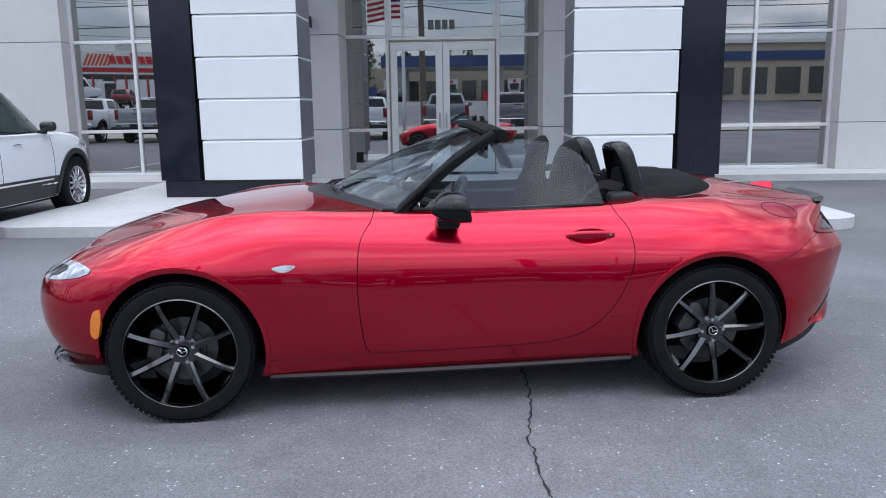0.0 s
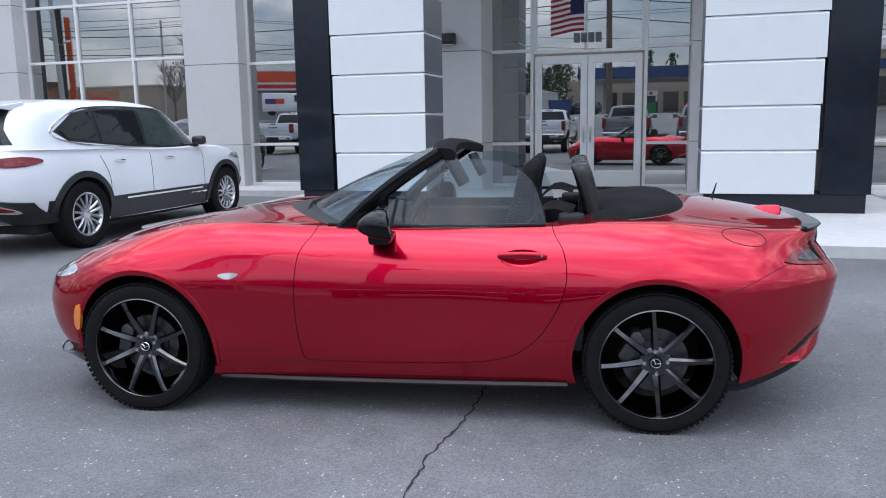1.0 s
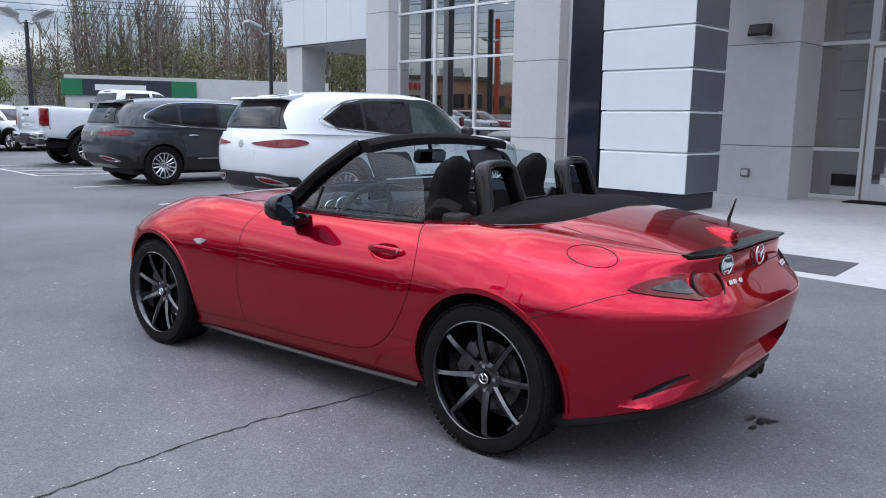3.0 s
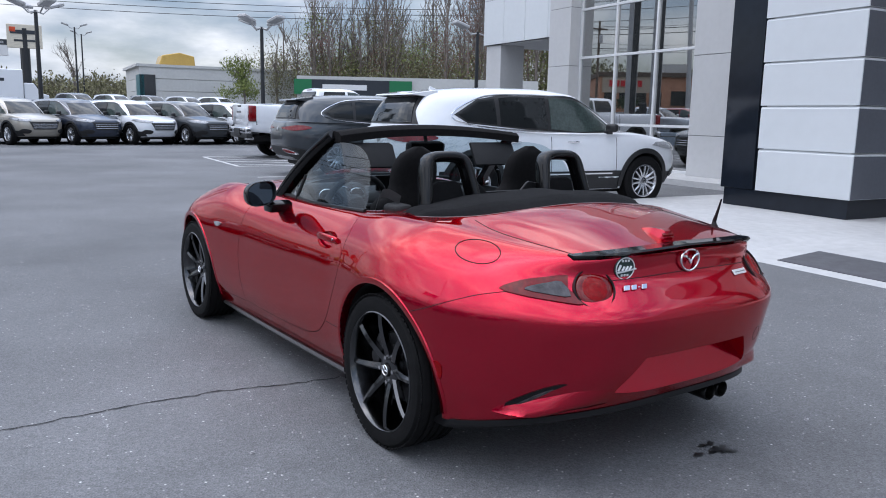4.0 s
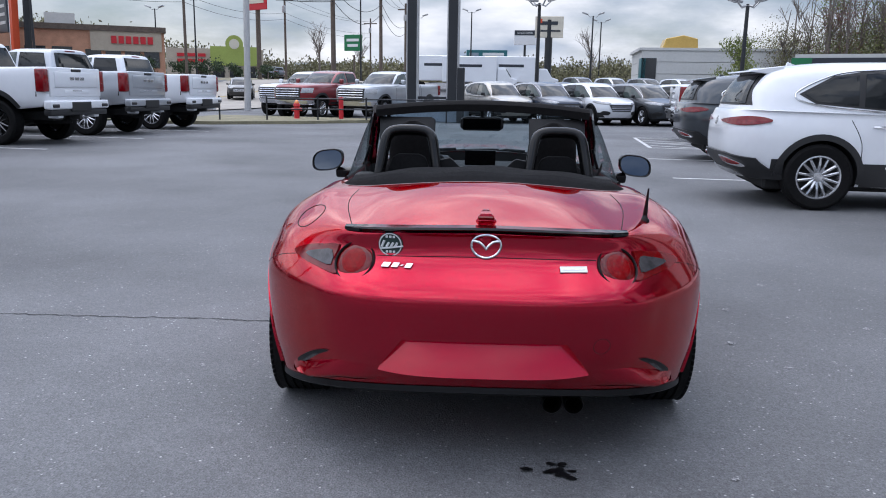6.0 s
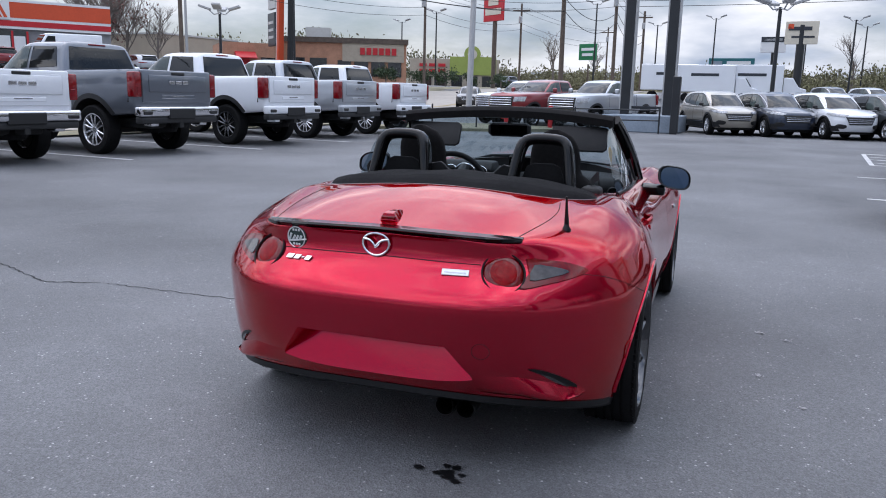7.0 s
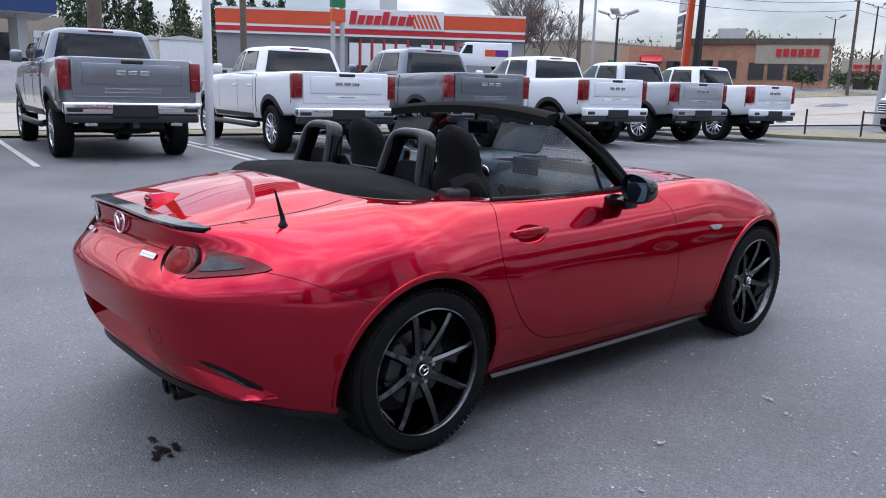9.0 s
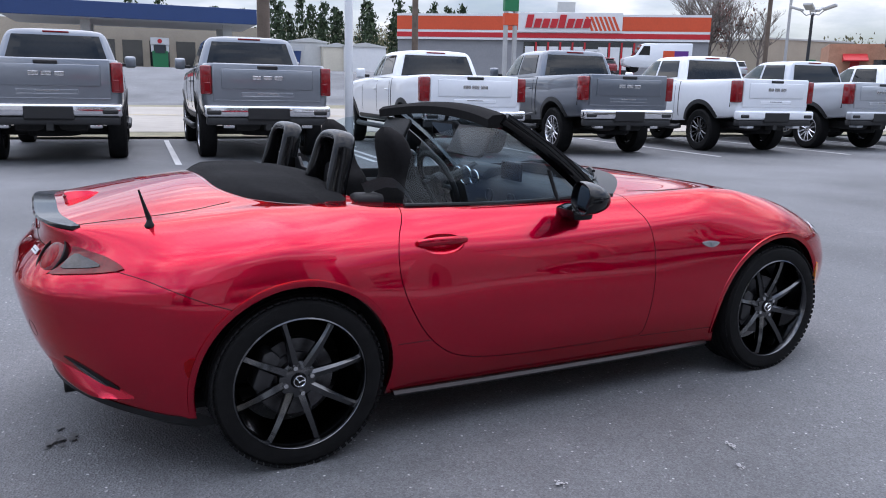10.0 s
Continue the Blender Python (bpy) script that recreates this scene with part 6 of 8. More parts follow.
    part("window_surround", patch(top, poly([(-0.7, 1.14), (0.7, 1.14), (0.6, 1.3), (0.55, 1.49), (-0.55, 1.49), (-0.6, 1.3)], sign=1), (-1, 0, 0), 0.006, 8), M_BLACK, cabin, "black rear window surround")
    part("windscreen", patch(top, poly([(-0.66, 1.08), (0.66, 1.08), (0.52, 1.48), (-0.52, 1.48)], sign=-1), (1, 0, 0), 0.005, 4), M_TINT, cabin)
    part("roof_spoiler", prism([(1.8, 1.582), (2.16, 1.53), (2.175, 1.51), (1.98, 1.49), (1.8, 1.5)], "y", -0.57, 0.57, 0.01), coat, cabin)
    part("aerial_fin", prism([(1.5, 1.6), (1.62, 1.645), (1.64, 1.585)], "y", -0.015, 0.015, 0.005), coat, cabin)
    part("rear_cladding", patch(skin, poly([(-0.86, 0.34), (0.86, 0.34), (0.84, 0.56), (0.5, 0.6), (-0.5, 0.6), (-0.84, 0.56)], sign=1), (-1, 0, 0), 0.026, 12), M_CLADPLASTIC, car, "grey-black lower bumper", 40)
    part("skid_trim", patch(skin, poly([(-0.6, 0.36), (0.6, 0.36), (0.5, 0.42), (-0.5, 0.42)], sign=1), (-1, 0, 0), 0.036, 3), M_STEEL, car)
    part("plate_recess", patch(skin, poly([(-0.3, 0.74), (0.3, 0.74), (0.33, 0.86), (-0.33, 0.86)], sign=1), (-1, 0, 0), 0.003, 3), trim if trim is not M_CLADPLASTIC else coat, car)
    part("grille", patch(skin, poly([(-0.42, 0.55), (0.42, 0.55), (0.55, 0.80), (-0.55, 0.80)], sign=-1), (1, 0, 0), 0.03, 8), M_BLACK, car, "black mesh grille")
    for z in (0.6, 0.66, 0.72):
        part("grille_bar", tube(on_skin(skin, [(-4, -0.45 + 0.9 * k / 8, z) for k in range(9)], (1, 0, 0), 0.034), 0.008, 5), M_CHROME, car)
    part("emblem", patch(skin, [(4, 0.055 * math.cos(a), 0.95 + 0.05 * math.sin(a)) for a in [k * math.tau / 16 for k in range(16)]], (-1, 0, 0), 0.006, 2), M_STEEL, car)
    part("underbody", block(-1.9, 1.95, -0.7, 0.7, 0.2, 0.34, 0.03), M_UNDER, car)
    return car


def build_pickup(label, coat, rim_mat, bumper):
    car = thing("pickup_truck", label, "pickup truck")
    xs = (-2.4, -1.9, -0.6, 0.6, 1.8, 2.6)
    lower = (
        ((0.92, 0.96, 0.95, 0.95, 0.97, 0.95), ((-2.8, 0.55), (-1.0, 0.55), (1.0, 0.58), (2.86, 0.72)), 4.0, 14),
        ((0.99, 1.02, 0.99, 0.99, 1.03, 1.0), ((-2.92, 0.78), (0.0, 0.78), (2.9, 0.84)), 4.0, 14),
        ((0.99, 1.03, 1.0, 1.0, 1.035, 1.01), ((-2.94, 1.02), (0.0, 1.06), (2.9, 1.1)), 4.0, 14),
        ((0.95, 1.0, 0.985, 0.985, 1.01, 0.99), ((-2.9, 1.22), (0.0, 1.3), (2.88, 1.34)), 4.0, 14),
        ((0.86, 0.92, 0.93, 0.94, 0.96, 0.955), ((-2.82, 1.3), (-1.4, 1.36), (0.0, 1.38), (0.95, 1.4), (2.86, 1.435)), 4.0, 14),
        ((0.5, 0.6, 0.8, 0.88, 0.9, 0.9), ((-2.8, 1.33), (-1.4, 1.40), (0.9, 1.39), (1.1, 1.36), (2.8, 1.36)), 4.0, 14),
        ((0, 0, 0, 0, 0, 0), ((-2.78, 1.36), (-1.4, 1.42), (0.9, 1.39), (1.1, 1.35), (2.78, 1.35)), 3, 3),
    )
    me, skin = hull(dict(LINES=lower, XS=xs, XF=-1.4, XR=1.6, around=90, fine=3), ((-1.93, 0.44, 0.52, 0.92), (1.82, 0.44, 0.52, 0.92)), coat)
    part("body", me, coat, car)
    upper = (
        ((0.92, 0.92, 0.93, 0.93, 0.92, 0.92), ((-1.25, 1.36), (0.0, 1.36), (1.06, 1.38)), 2.8, 9),
        ((0.83, 0.83, 0.84, 0.84, 0.83, 0.83), ((-0.78, 1.64), (0.0, 1.64), (0.98, 1.64)), 2.8, 9),
        ((0.70, 0.72, 0.73, 0.73, 0.72, 0.71), ((-0.38, 1.82), (0.0, 1.86), (0.9, 1.86)), 2.8, 9),
        ((0.4, 0.45, 0.5, 0.5, 0.5, 0.5), ((-0.28, 1.87), (0.1, 1.915), (0.86, 1.91)), 2.8, 9),
        ((0, 0, 0, 0, 0, 0), ((-0.26, 1.88), (0.1, 1.93), (0.85, 1.92)), 3, 3),
    )
    solid = body_solid(LINES=upper, XS=xs, XF=-0.1, XR=0.7, around=70, fine=4)
    top = Skin(solid)
    me = mesh_of(solid, "cab", coat)
    me.shade_smooth()
    me.set_sharp_from_angle(angle=radians(40))
    cab = part("cab", me, coat, car)
    for s in (-1, 1):
        for pts, m in ((((-0.86, 1.42), (-0.42, 1.74), (-0.2, 1.81), (0.02, 1.82), (0.02, 1.44)), M_GREENGLASS), (((0.1, 1.44), (0.1, 1.82), (0.72, 1.81), (0.84, 1.47)), M_TINT)):
            part("side_window", patch(top, poly(list(pts), s=s), (0, -s, 0), 0.011, 4), m, cab)
        part("rocker", strip(skin, -1.3, 1.2, 0.58, 0.66, s, 0.01), M_CLADPLASTIC, car)
        part("side_step", tube([(-1.3, s * 1.0, 0.47), (-1.2, s * 1.05, 0.45), (1.1, s * 1.05, 0.45), (1.2, s * 1.0, 0.47)], 0.05, 8), M_CLADPLASTIC, car, smooth=40)
        for x in (-1.93, 1.82):
            part("arch_trim", arch_trim(skin, x, 0.44, 0.52, s, 0.07), M_CLADPLASTIC, car)
            road_wheel(car, x, s * 0.88, 0.42, 0.28, 6, rim_mat, s)
        for x in (-0.15, 0.68):
            run = on_skin(skin, [(x + 0.17 * k / 4, s * 3, 1.17) for k in range(5)], (0, -s, 0), 0.012)
            part("door_handle", tube(run, 0.014, 8), coat, car, smooth=40)
        for x in (-1.02, 0.06, 0.93):
            run = on_skin(skin, [(x, s * 3, 1.34 - 0.62 * k / 6) for k in range(7)], (0, -s, 0), 0.0)
            part("shut_line", tube(run, 0.005, 5), M_SEAMLINE, car)
        run = on_skin(skin, [(1.08, s * 3, 1.38 - 0.7 * k / 6) for k in range(7)], (0, -s, 0), -0.002)
        part("bed_gap", tube(run, 0.012, 5), M_SEAMLINE, car)
        mir = part("mirror", block(-0.76, -0.65, s * 1.13 - 0.1, s * 1.13 + 0.1, 1.38, 1.58, 0.04, seg=2), coat, car, smooth=50)
        part("mirror_foot", block(-0.76, -0.66, s * 1.0 - 0.1, s * 1.0 + 0.06, 1.4, 1.46, 0.01), M_BLACK, mir)
        # wrapped tail lamp: smoked housing with a bright red hook
        lamp = part("tail_lamp", block(2.72, 2.915, s * 0.945 - 0.085, s * 0.945 + 0.085, 0.985, 1.40, 0.025, seg=2), M_TAIL, car, "tall red tail lamp", 50)
        part("lamp_insert", block(2.9, 2.922, s * 0.93 - 0.045, s * 0.93 + 0.045, 1.02, 1.16, 0.006), M_TAILDARK, lamp)
        part("headlamp", patch(skin, poly([(s * 0.62, 1.0), (s * 0.92, 1.02), (s * 0.92, 1.2), (s * 0.66, 1.18)], sign=-1), (1, 0, 0), 0.03, 8), M_CLEAR, car)
        part("bumper_step", block(2.98, 3.035, s * 0.84 - 0.12, s * 0.84 + 0.1, 0.70, 0.765, 0.015), M_BLACK, car)
        part("exhaust_tip", block(2.72, 2.95, s * 0.62 - 0.09, s * 0.62 + 0.09, 0.5, 0.57, 0.02, seg=2), M_CHROME, car, "oblong chrome exhaust tip", 50)
        part("lamp_bracket", block(2.6, 2.72, s * 0.95 - 0.05, s * 0.95 + 0.05, 0.9, 1.0), M_UNDER, car)
    part("rear_window", patch(top, poly([(-0.78, 1.43), (0.78, 1.43), (0.66, 1.82), (-0.66, 1.82)], sign=1), (-1, 0, 0), 0.012, 8), M_TINT, cab, "dark rear window")
    part("cab_brake_lamp", block(0.84, 0.91, -0.2, 0.2, 1.865, 1.89, 0.006), M_TAILDARK, cab)
    part("windscreen", patch(top, poly([(-0.72, 1.42), (0.72, 1.42), (0.6, 1.8), (-0.6, 1.8)], sign=-1), (1, 0, 0), 0.006, 4), M_TINT, cab)
    gate = part("tailgate", block(2.84, 2.93, -0.855, 0.855, 0.9, 1.435, 0.02, seg=2), coat, car, "painted tailgate with a pressed panel", 50)
    part("gate_panel", block(2.925, 2.945, -0.72, 0.72, 1.07, 1.36, 0.014, seg=2), coat, gate, smooth=50)
    part("gate_step", block(2.9, 2.94, -0.42, 0.42, 0.96, 1.03, 0.012), coat, gate)
    part("gate_handle", block(2.92, 2.95, -0.16, 0.16, 1.36, 1.41, 0.01), M_BLACK, gate, "black tailgate latch")
    for y in (-0.17, 0.0, 0.17):
        part("emblem_bar", block(2.944, 2.956, y - 0.07, y + 0.07, 1.205, 1.265, 0.008), M_STEEL, gate)
    part("script_bar", block(2.93, 2.942, -0.16, 0.16, 1.0, 1.015), M_STEEL, gate)
    part("bumper_beam", block(2.84, 3.02, -1.0, 1.0, 0.665, 0.835, 0.04, seg=3), bumper, car, "bright rear bumper beam", 50)
    part("bumper_valance", block(2.82, 2.985, -0.96, 0.96, 0.55, 0.662, 0.02, seg=2), M_CLADPLASTIC, car, "dark lower bumper valance", 50)
    part("plate_panel", block(2.9, 3.03, -0.34, 0.34, 0.62, 0.81, 0.02), M_BLACK, car, "black plate holder without a plate")
    part("hitch", block(2.75, 2.99, -0.05, 0.05, 0.47, 0.57, 0.008), M_UNDER, car)
    part("axle", tube([(1.82, -0.85, 0.42), (1.82, 0.85, 0.42)], 0.07, 10), M_UNDER, car)
    part("chassis", block(-2.5, 2.7, -0.5, 0.5, 0.45, 0.62, 0.03), M_UNDER, car)
    part("spare_wheel", lathe([(0.1, 0.42), (0.36, 0.40), (0.38, 0.46), (0.36, 0.56), (0.1, 0.56)], 24, "z"), M_TYRE, car, m=Matrix.Translation((2.35, 0, -0.02)))
    part("grille", patch(skin, poly([(-0.58, 0.75), (0.58, 0.75), (0.62, 1.2), (-0.62, 1.2)], sign=-1), (1, 0, 0), 0.035, 8), M_BLACK, car, "tall black grille")
    for k in range(5):
        part("grille_bar", tube(on_skin(skin, [(-4, -0.56 + 1.12 * j / 8, 0.8 + 0.085 * k) for j in range(9)], (1, 0, 0), 0.042), 0.014, 5), M_CHROME, car)
    part("front_bumper", patch(skin, poly([(-0.9, 0.58), (0.9, 0.58), (0.92, 0.74), (-0.92, 0.74)], sign=-1), (1, 0, 0), 0.03, 3), bumper, car)
    return car


def recoat(ob, swaps):
    """Gives one copy of a vehicle its own paint."""
    for o in (ob, *ob.children_recursive):
        if o.type == "MESH":
            for slot in o.material_slots:
                if slot.material in swaps:
                    m = swaps[slot.material]
                    slot.link = "OBJECT"
                    slot.material = m


suv = build_suv("white compact SUV with chrome trim and dark lower cladding", P_WHITE, M_CLADPLASTIC, M_BRIGHT)
BIG = Matrix.Diagonal((1.03, 1.03, 1.03, 1))
suv.matrix_basis = at(-6.0, 4.82, 0, -89) @ BIG
dark = copy_thing(suv, at(-12.29, 5.22, 0, -89))
recoat(dark, {P_WHITE: P_CHARCOAL})
tagged(dark, "charcoal grey SUV with a chrome window line", "car")
# a row of SUVs nosed out at an angle
for k, (c, words_) in enumerate(((P_TAN, "champagne beige SUV parked in a row"), (P_NAVY, "dark navy SUV parked in a row"), (P_WHITE, "white SUV parked in a row"), (P_CHARCOAL, "dark grey SUV parked in a row"), (P_WHITE, "white SUV parked in a row"), (P_GREY, "slate grey SUV parked in a row"))):
    o = copy_thing(suv, at(-29.4 - 0.08 * k, -2.35 + 2.03 * k, 0, 180 + 28) @ Matrix.Diagonal((0.93, 0.93, 1.0, 1)))
    recoat(o, {P_WHITE: c, M_CHROME: M_STEEL})
    tagged(o, words_, "car", "row of parked SUVs")
# second and third rows, further off
rnd = random.Random(4)
for u0, v0, n in ((-41, -4, 7), (-49, -4, 7), (-58, 0.5, 5), (-68, 2, 5)):
    for k in range(n):
        uk, vk = u0 - rnd.uniform(0, 1), v0 + 2.9 * k
        o = copy_thing(suv, at(uk, vk, rise(uk, vk), 180 + 28))
        c, lab = rnd.choice(((P_WHITE, "white"), (P_CHARCOAL, "dark grey"), (P_SILVER, "silver"), (P_NAVY, "navy")))
        recoat(o, {P_WHITE: c})
        tagged(o, lab + " SUV in the far rows of the lot", "car", "far parked cars")

truck = build_pickup("white full-size pickup truck parked tail out", P_WHITE, M_BRIGHT, M_CHROME)
TALL = Matrix.Diagonal((1.03, 1.02, 1.06, 1))
truck.matrix_basis = at(-4.3, -12.95, 0, 90) @ TALL
tagged(truck, group="row of pickup trucks")
for u, v, c, lab, body_bumper in ((2.77, -13.1, P_STEEL, "steel grey pickup truck parked tail out", 0), (-0.53, -13.15, P_STEEL, "steel grey pickup truck with chrome bumper", 0), (-7.6, -13.1, P_GREY, "slate grey pickup truck parked tail out", 0),
                                  (-11.45, -13.2, P_WHITE, "white pickup truck with painted bumper", 1), (-15.0, -13.5, P_SILVER, "silver pickup truck with painted bumper", 1), (-18.25, -13.5, P_WHITE, "white pickup truck with painted bumper", 1), (6.3, -13.1, P_WHITE, "white pickup truck parked tail out", 0)):
    o = copy_thing(truck, at(u, v + 0.12, 0, 90) @ TALL)
    swaps = {P_WHITE: c}
    if body_bumper:
        swaps[M_CHROME] = c
        if u == -11.45:
            swaps[M_BRIGHT] = M_GUN
    recoat(o, swaps)
    tagged(o, lab, "pickup truck", "row of pickup trucks")
for u, v, rz, c, lab in ((-30.0, -9.9, 162, P_MAROON, "maroon pickup truck nosed towards the lot"), (-29.6, -7.1, 162, P_SILVER, "silver pickup truck nosed towards the lot"), (-32.5, -11.6, 162, P_WHITE, "white pickup truck nosed towards the lot"), (-18.9, 6.6, -90, P_WHITE, "white pickup truck beside a grey SUV")):
    o = copy_thing(truck, at(u, v, 0, rz))
    recoat(o, {P_WHITE: c})
    tagged(o, lab, "pickup truck", "pickup trucks across the lot")


# ---- beyond the lot ----
M_ORANGE = material("orange_panel", (0.62, 0.075, 0.02), 0.5, scale=0.5, vary=0.12)
M_REDBAND = material("red_panel", (0.5, 0.012, 0.02), 0.5, scale=0.5, vary=0.12)
M_WHITEBAND = material("white_panel", (0.7, 0.7, 0.7), 0.5, scale=0.5, vary=0.08)
M_GREYWALL = material("grey_block_wall", (0.27, 0.27, 0.28), 0.8, scale=0.8, vary=0.15, bump=0.3, bump_scale=20)
M_BRICK = material("brown_brick", (0.52, 0.27, 0.17), 0.85, scale=1.5, vary=0.3, bump=0.4, bump_scale=30)
M_BEIGE = material("beige_render", (0.42, 0.36, 0.28), 0.85, scale=0.6, vary=0.15)
M_PALEWALL = material("pale_render", (0.52, 0.52, 0.5), 0.8, scale=0.4, vary=0.12)
M_DARKWIN = material("dark_window", (0.02, 0.022, 0.025), 0.08, spec=0.8)
M_BLUE = material("blue_canopy", (0.015, 0.045, 0.15), 0.4, scale=0.5, vary=0.1)
M_SIGNGREEN = material("green_sign", (0.01, 0.16, 0.06), 0.4, scale=0.6, vary=0.1)
M_SIGNTEAL = material("teal_sign", (0.015, 0.13, 0.15), 0.4, scale=0.5, vary=0.2)
M_SIGNDARK = material("dark_sign", (0.025, 0.03, 0.04), 0.4, scale=0.5, vary=0.2)
M_CREAM = material("cream_sign", (0.6, 0.55, 0.45), 0.5, scale=0.6, vary=0.1)
M_LIME = material("lime_front", (0.3, 0.36, 0.08), 0.7, scale=0.6, vary=0.15)
M_GOLD = material("gold_roof", (0.55, 0.36, 0.1), 0.35, metal=0.4, scale=0.8, vary=0.2)
M_POLE = material("weathered_pole", (0.13, 0.1, 0.08), 0.9, scale=3, vary=0.4)
M_GALV = material("galvanised_post", (0.42, 0.42, 0.42), 0.5, metal=0.3, scale=2, vary=0.15)
M_BLACKPOST = material("black_post", (0.018, 0.02, 0.024), 0.35, scale=2, vary=0.3)
M_BLUEGREY = material("blue_grey_concrete", (0.25, 0.3, 0.36), 0.7, scale=1.2, vary=0.25)
M_WIRE = material("power_line", (0.03, 0.03, 0.032), 0.8)
M_BARK = material("grey_bark", (0.19, 0.16, 0.14), 0.9, scale=4, vary=0.4)


def leaf_material(name, a, b):
    m = material(name, a, 0.7)
    n, l = m.node_tree.nodes, m.node_tree.links
    g, mx = n.new("ShaderNodeNewGeometry"), n.new("ShaderNodeMix")
    mx.data_type = "RGBA"
    mx.inputs["A"].default_value, mx.inputs["B"].default_value = (*a, 1), (*b, 1)
    l.new(g.outputs["Random Per Island"], mx.inputs["Factor"])
    l.new(mx.outputs["Result"], n["Principled BSDF"].inputs["Base Color"])
    return m


M_LEAF = leaf_material("spring_leaves", (0.09, 0.12, 0.025), (0.2, 0.23, 0.06))
M_PINE = leaf_material("evergreen_needles", (0.015, 0.035, 0.012), (0.045, 0.07, 0.025))
M_SCRUB = leaf_material("brown_scrub", (0.10, 0.085, 0.05), (0.17, 0.165, 0.075))
M_BUD = leaf_material("red_buds", (0.11, 0.045, 0.035), (0.17, 0.08, 0.06))


def box_at(name, u0, u1, v0, v1, z0, z1, mat, parent, bevel=0.0, label=""):
    return part(name, block(u0, u1, v0, v1, z0, z1, bevel), mat, parent, label)


def facade(name, label, category, a, b):
    """A building stood on the line from a to b; its own x runs along the front, y into the depth."""
    a, b = Vector((*a, 0)), Vector((*b, 0))
    ang = math.degrees(math.atan2((b - a).y, (b - a).x))
    return thing(name, label, category, at(a.x, a.y, 0, ang)), (b - a).length


# parts shop with orange and white bands; x runs from its far end so that the front faces the road
shop, L = facade("parts_shop", "low grey shop with orange, white and red fascia bands", "shop", (-50.1, -59.2), (-23.6, -74.6))
shop.matrix_basis = shop.matrix_basis @ Matrix.Translation((0, 0, 2)) @ Matrix.Diagonal((1, 1, 1.08, 1)) @ Matrix.Translation((0, 0, -2))
box_at("wall", 0, L, -16, -0.3, 2.0, 8.0, M_GREYWALL, shop)
for z0, z1, m, pr in ((5.75, 5.95, M_WHITEBAND, 0.02), (5.95, 6.4, M_REDBAND, 0.04), (6.4, 6.62, M_WHITEBAND, 0.02), (6.62, 7.85, M_ORANGE, 0.04), (7.85, 8.05, M_WHITEBAND, 0.06)):
    box_at("fascia_band", 0, L, -0.3, pr, z0, z1, m, shop)
s0, s1 = L * 0.27, L * 0.60
box_at("sign_panel", s0, s1, -0.2, 0.14, 6.45, 8.2, M_WHITEBAND, shop, 0.02)
for k in range(8):
    w, h = (L * 0.021, 1.15 if k in (0, 4) else 0.8)
    x = s0 + (s1 - s0) * 0.93 - k * L * 0.026
    part("sign_glyph", prism([(x, 6.85), (x - w, 6.85), (x - w - 0.22, 6.85 + h), (x - 0.22, 6.85 + h)], "y", 0.14, 0.26), M_REDBAND, shop)
for k in range(7):
    x = s0 + 0.2 + k * 0.42
    part("sign_stripe", prism([(x, 6.62), (x + 0.26, 6.62), (x + 0.85, 7.85), (x + 0.6, 7.85)], "y", 0.14, 0.17), M_ORANGE, shop)
e0, e1 = L * 0.23, L * 0.58
box_at("entrance_recess", e0, e1, -0.25, -0.1, 2.3, 5.6, M_DARKWIN, shop)
for k in range(9):
    x = e0 + (e1 - e0) * (k + 0.5) / 9
    if k == 3:
        box_at("door", x - 0.8, x + 0.8, -0.2, 0.0, 2.4, 5.0, M_WHITEBAND, shop)
        box_at("door_glass", x - 0.62, x + 0.62, -0.1, 0.02, 2.6, 4.8, M_DARKWIN, shop)
    else:
        box_at("poster", x - 0.45, x + 0.45, -0.2, 0.0, 3.2, 5.2, M_WHITEBAND, shop)
        box_at("pillar", x - 0.72, x - 0.55, -0.2, 0.0, 2.4, 5.6, M_REDBAND, shop)
box_at("roof_unit", L * 0.42, L * 0.48, -7, -5, 8.0, 9.6, M_PALEWALL, shop)
tp = thing("shop_pole_sign", "grey post with orange and green price panels", "pole sign", at(-24.2, -49.6, 2.2))
part("post", block(-0.5, -0.25, -0.15, 0.15, 0, 7.5, 0.02), M_GALV, tp)
part("post", block(0.25, 0.5, -0.15, 0.15, 0, 7.5, 0.02), M_GALV, tp)
for z, m in ((6.6, M_ORANGE), (5.6, M_SIGNGREEN), (4.6, M_SIGNGREEN), (3.6, M_ORANGE)):
    part("panel", block(-0.55, 0.55, -0.2, 0.2, z, z + 0.85, 0.02), m, tp)

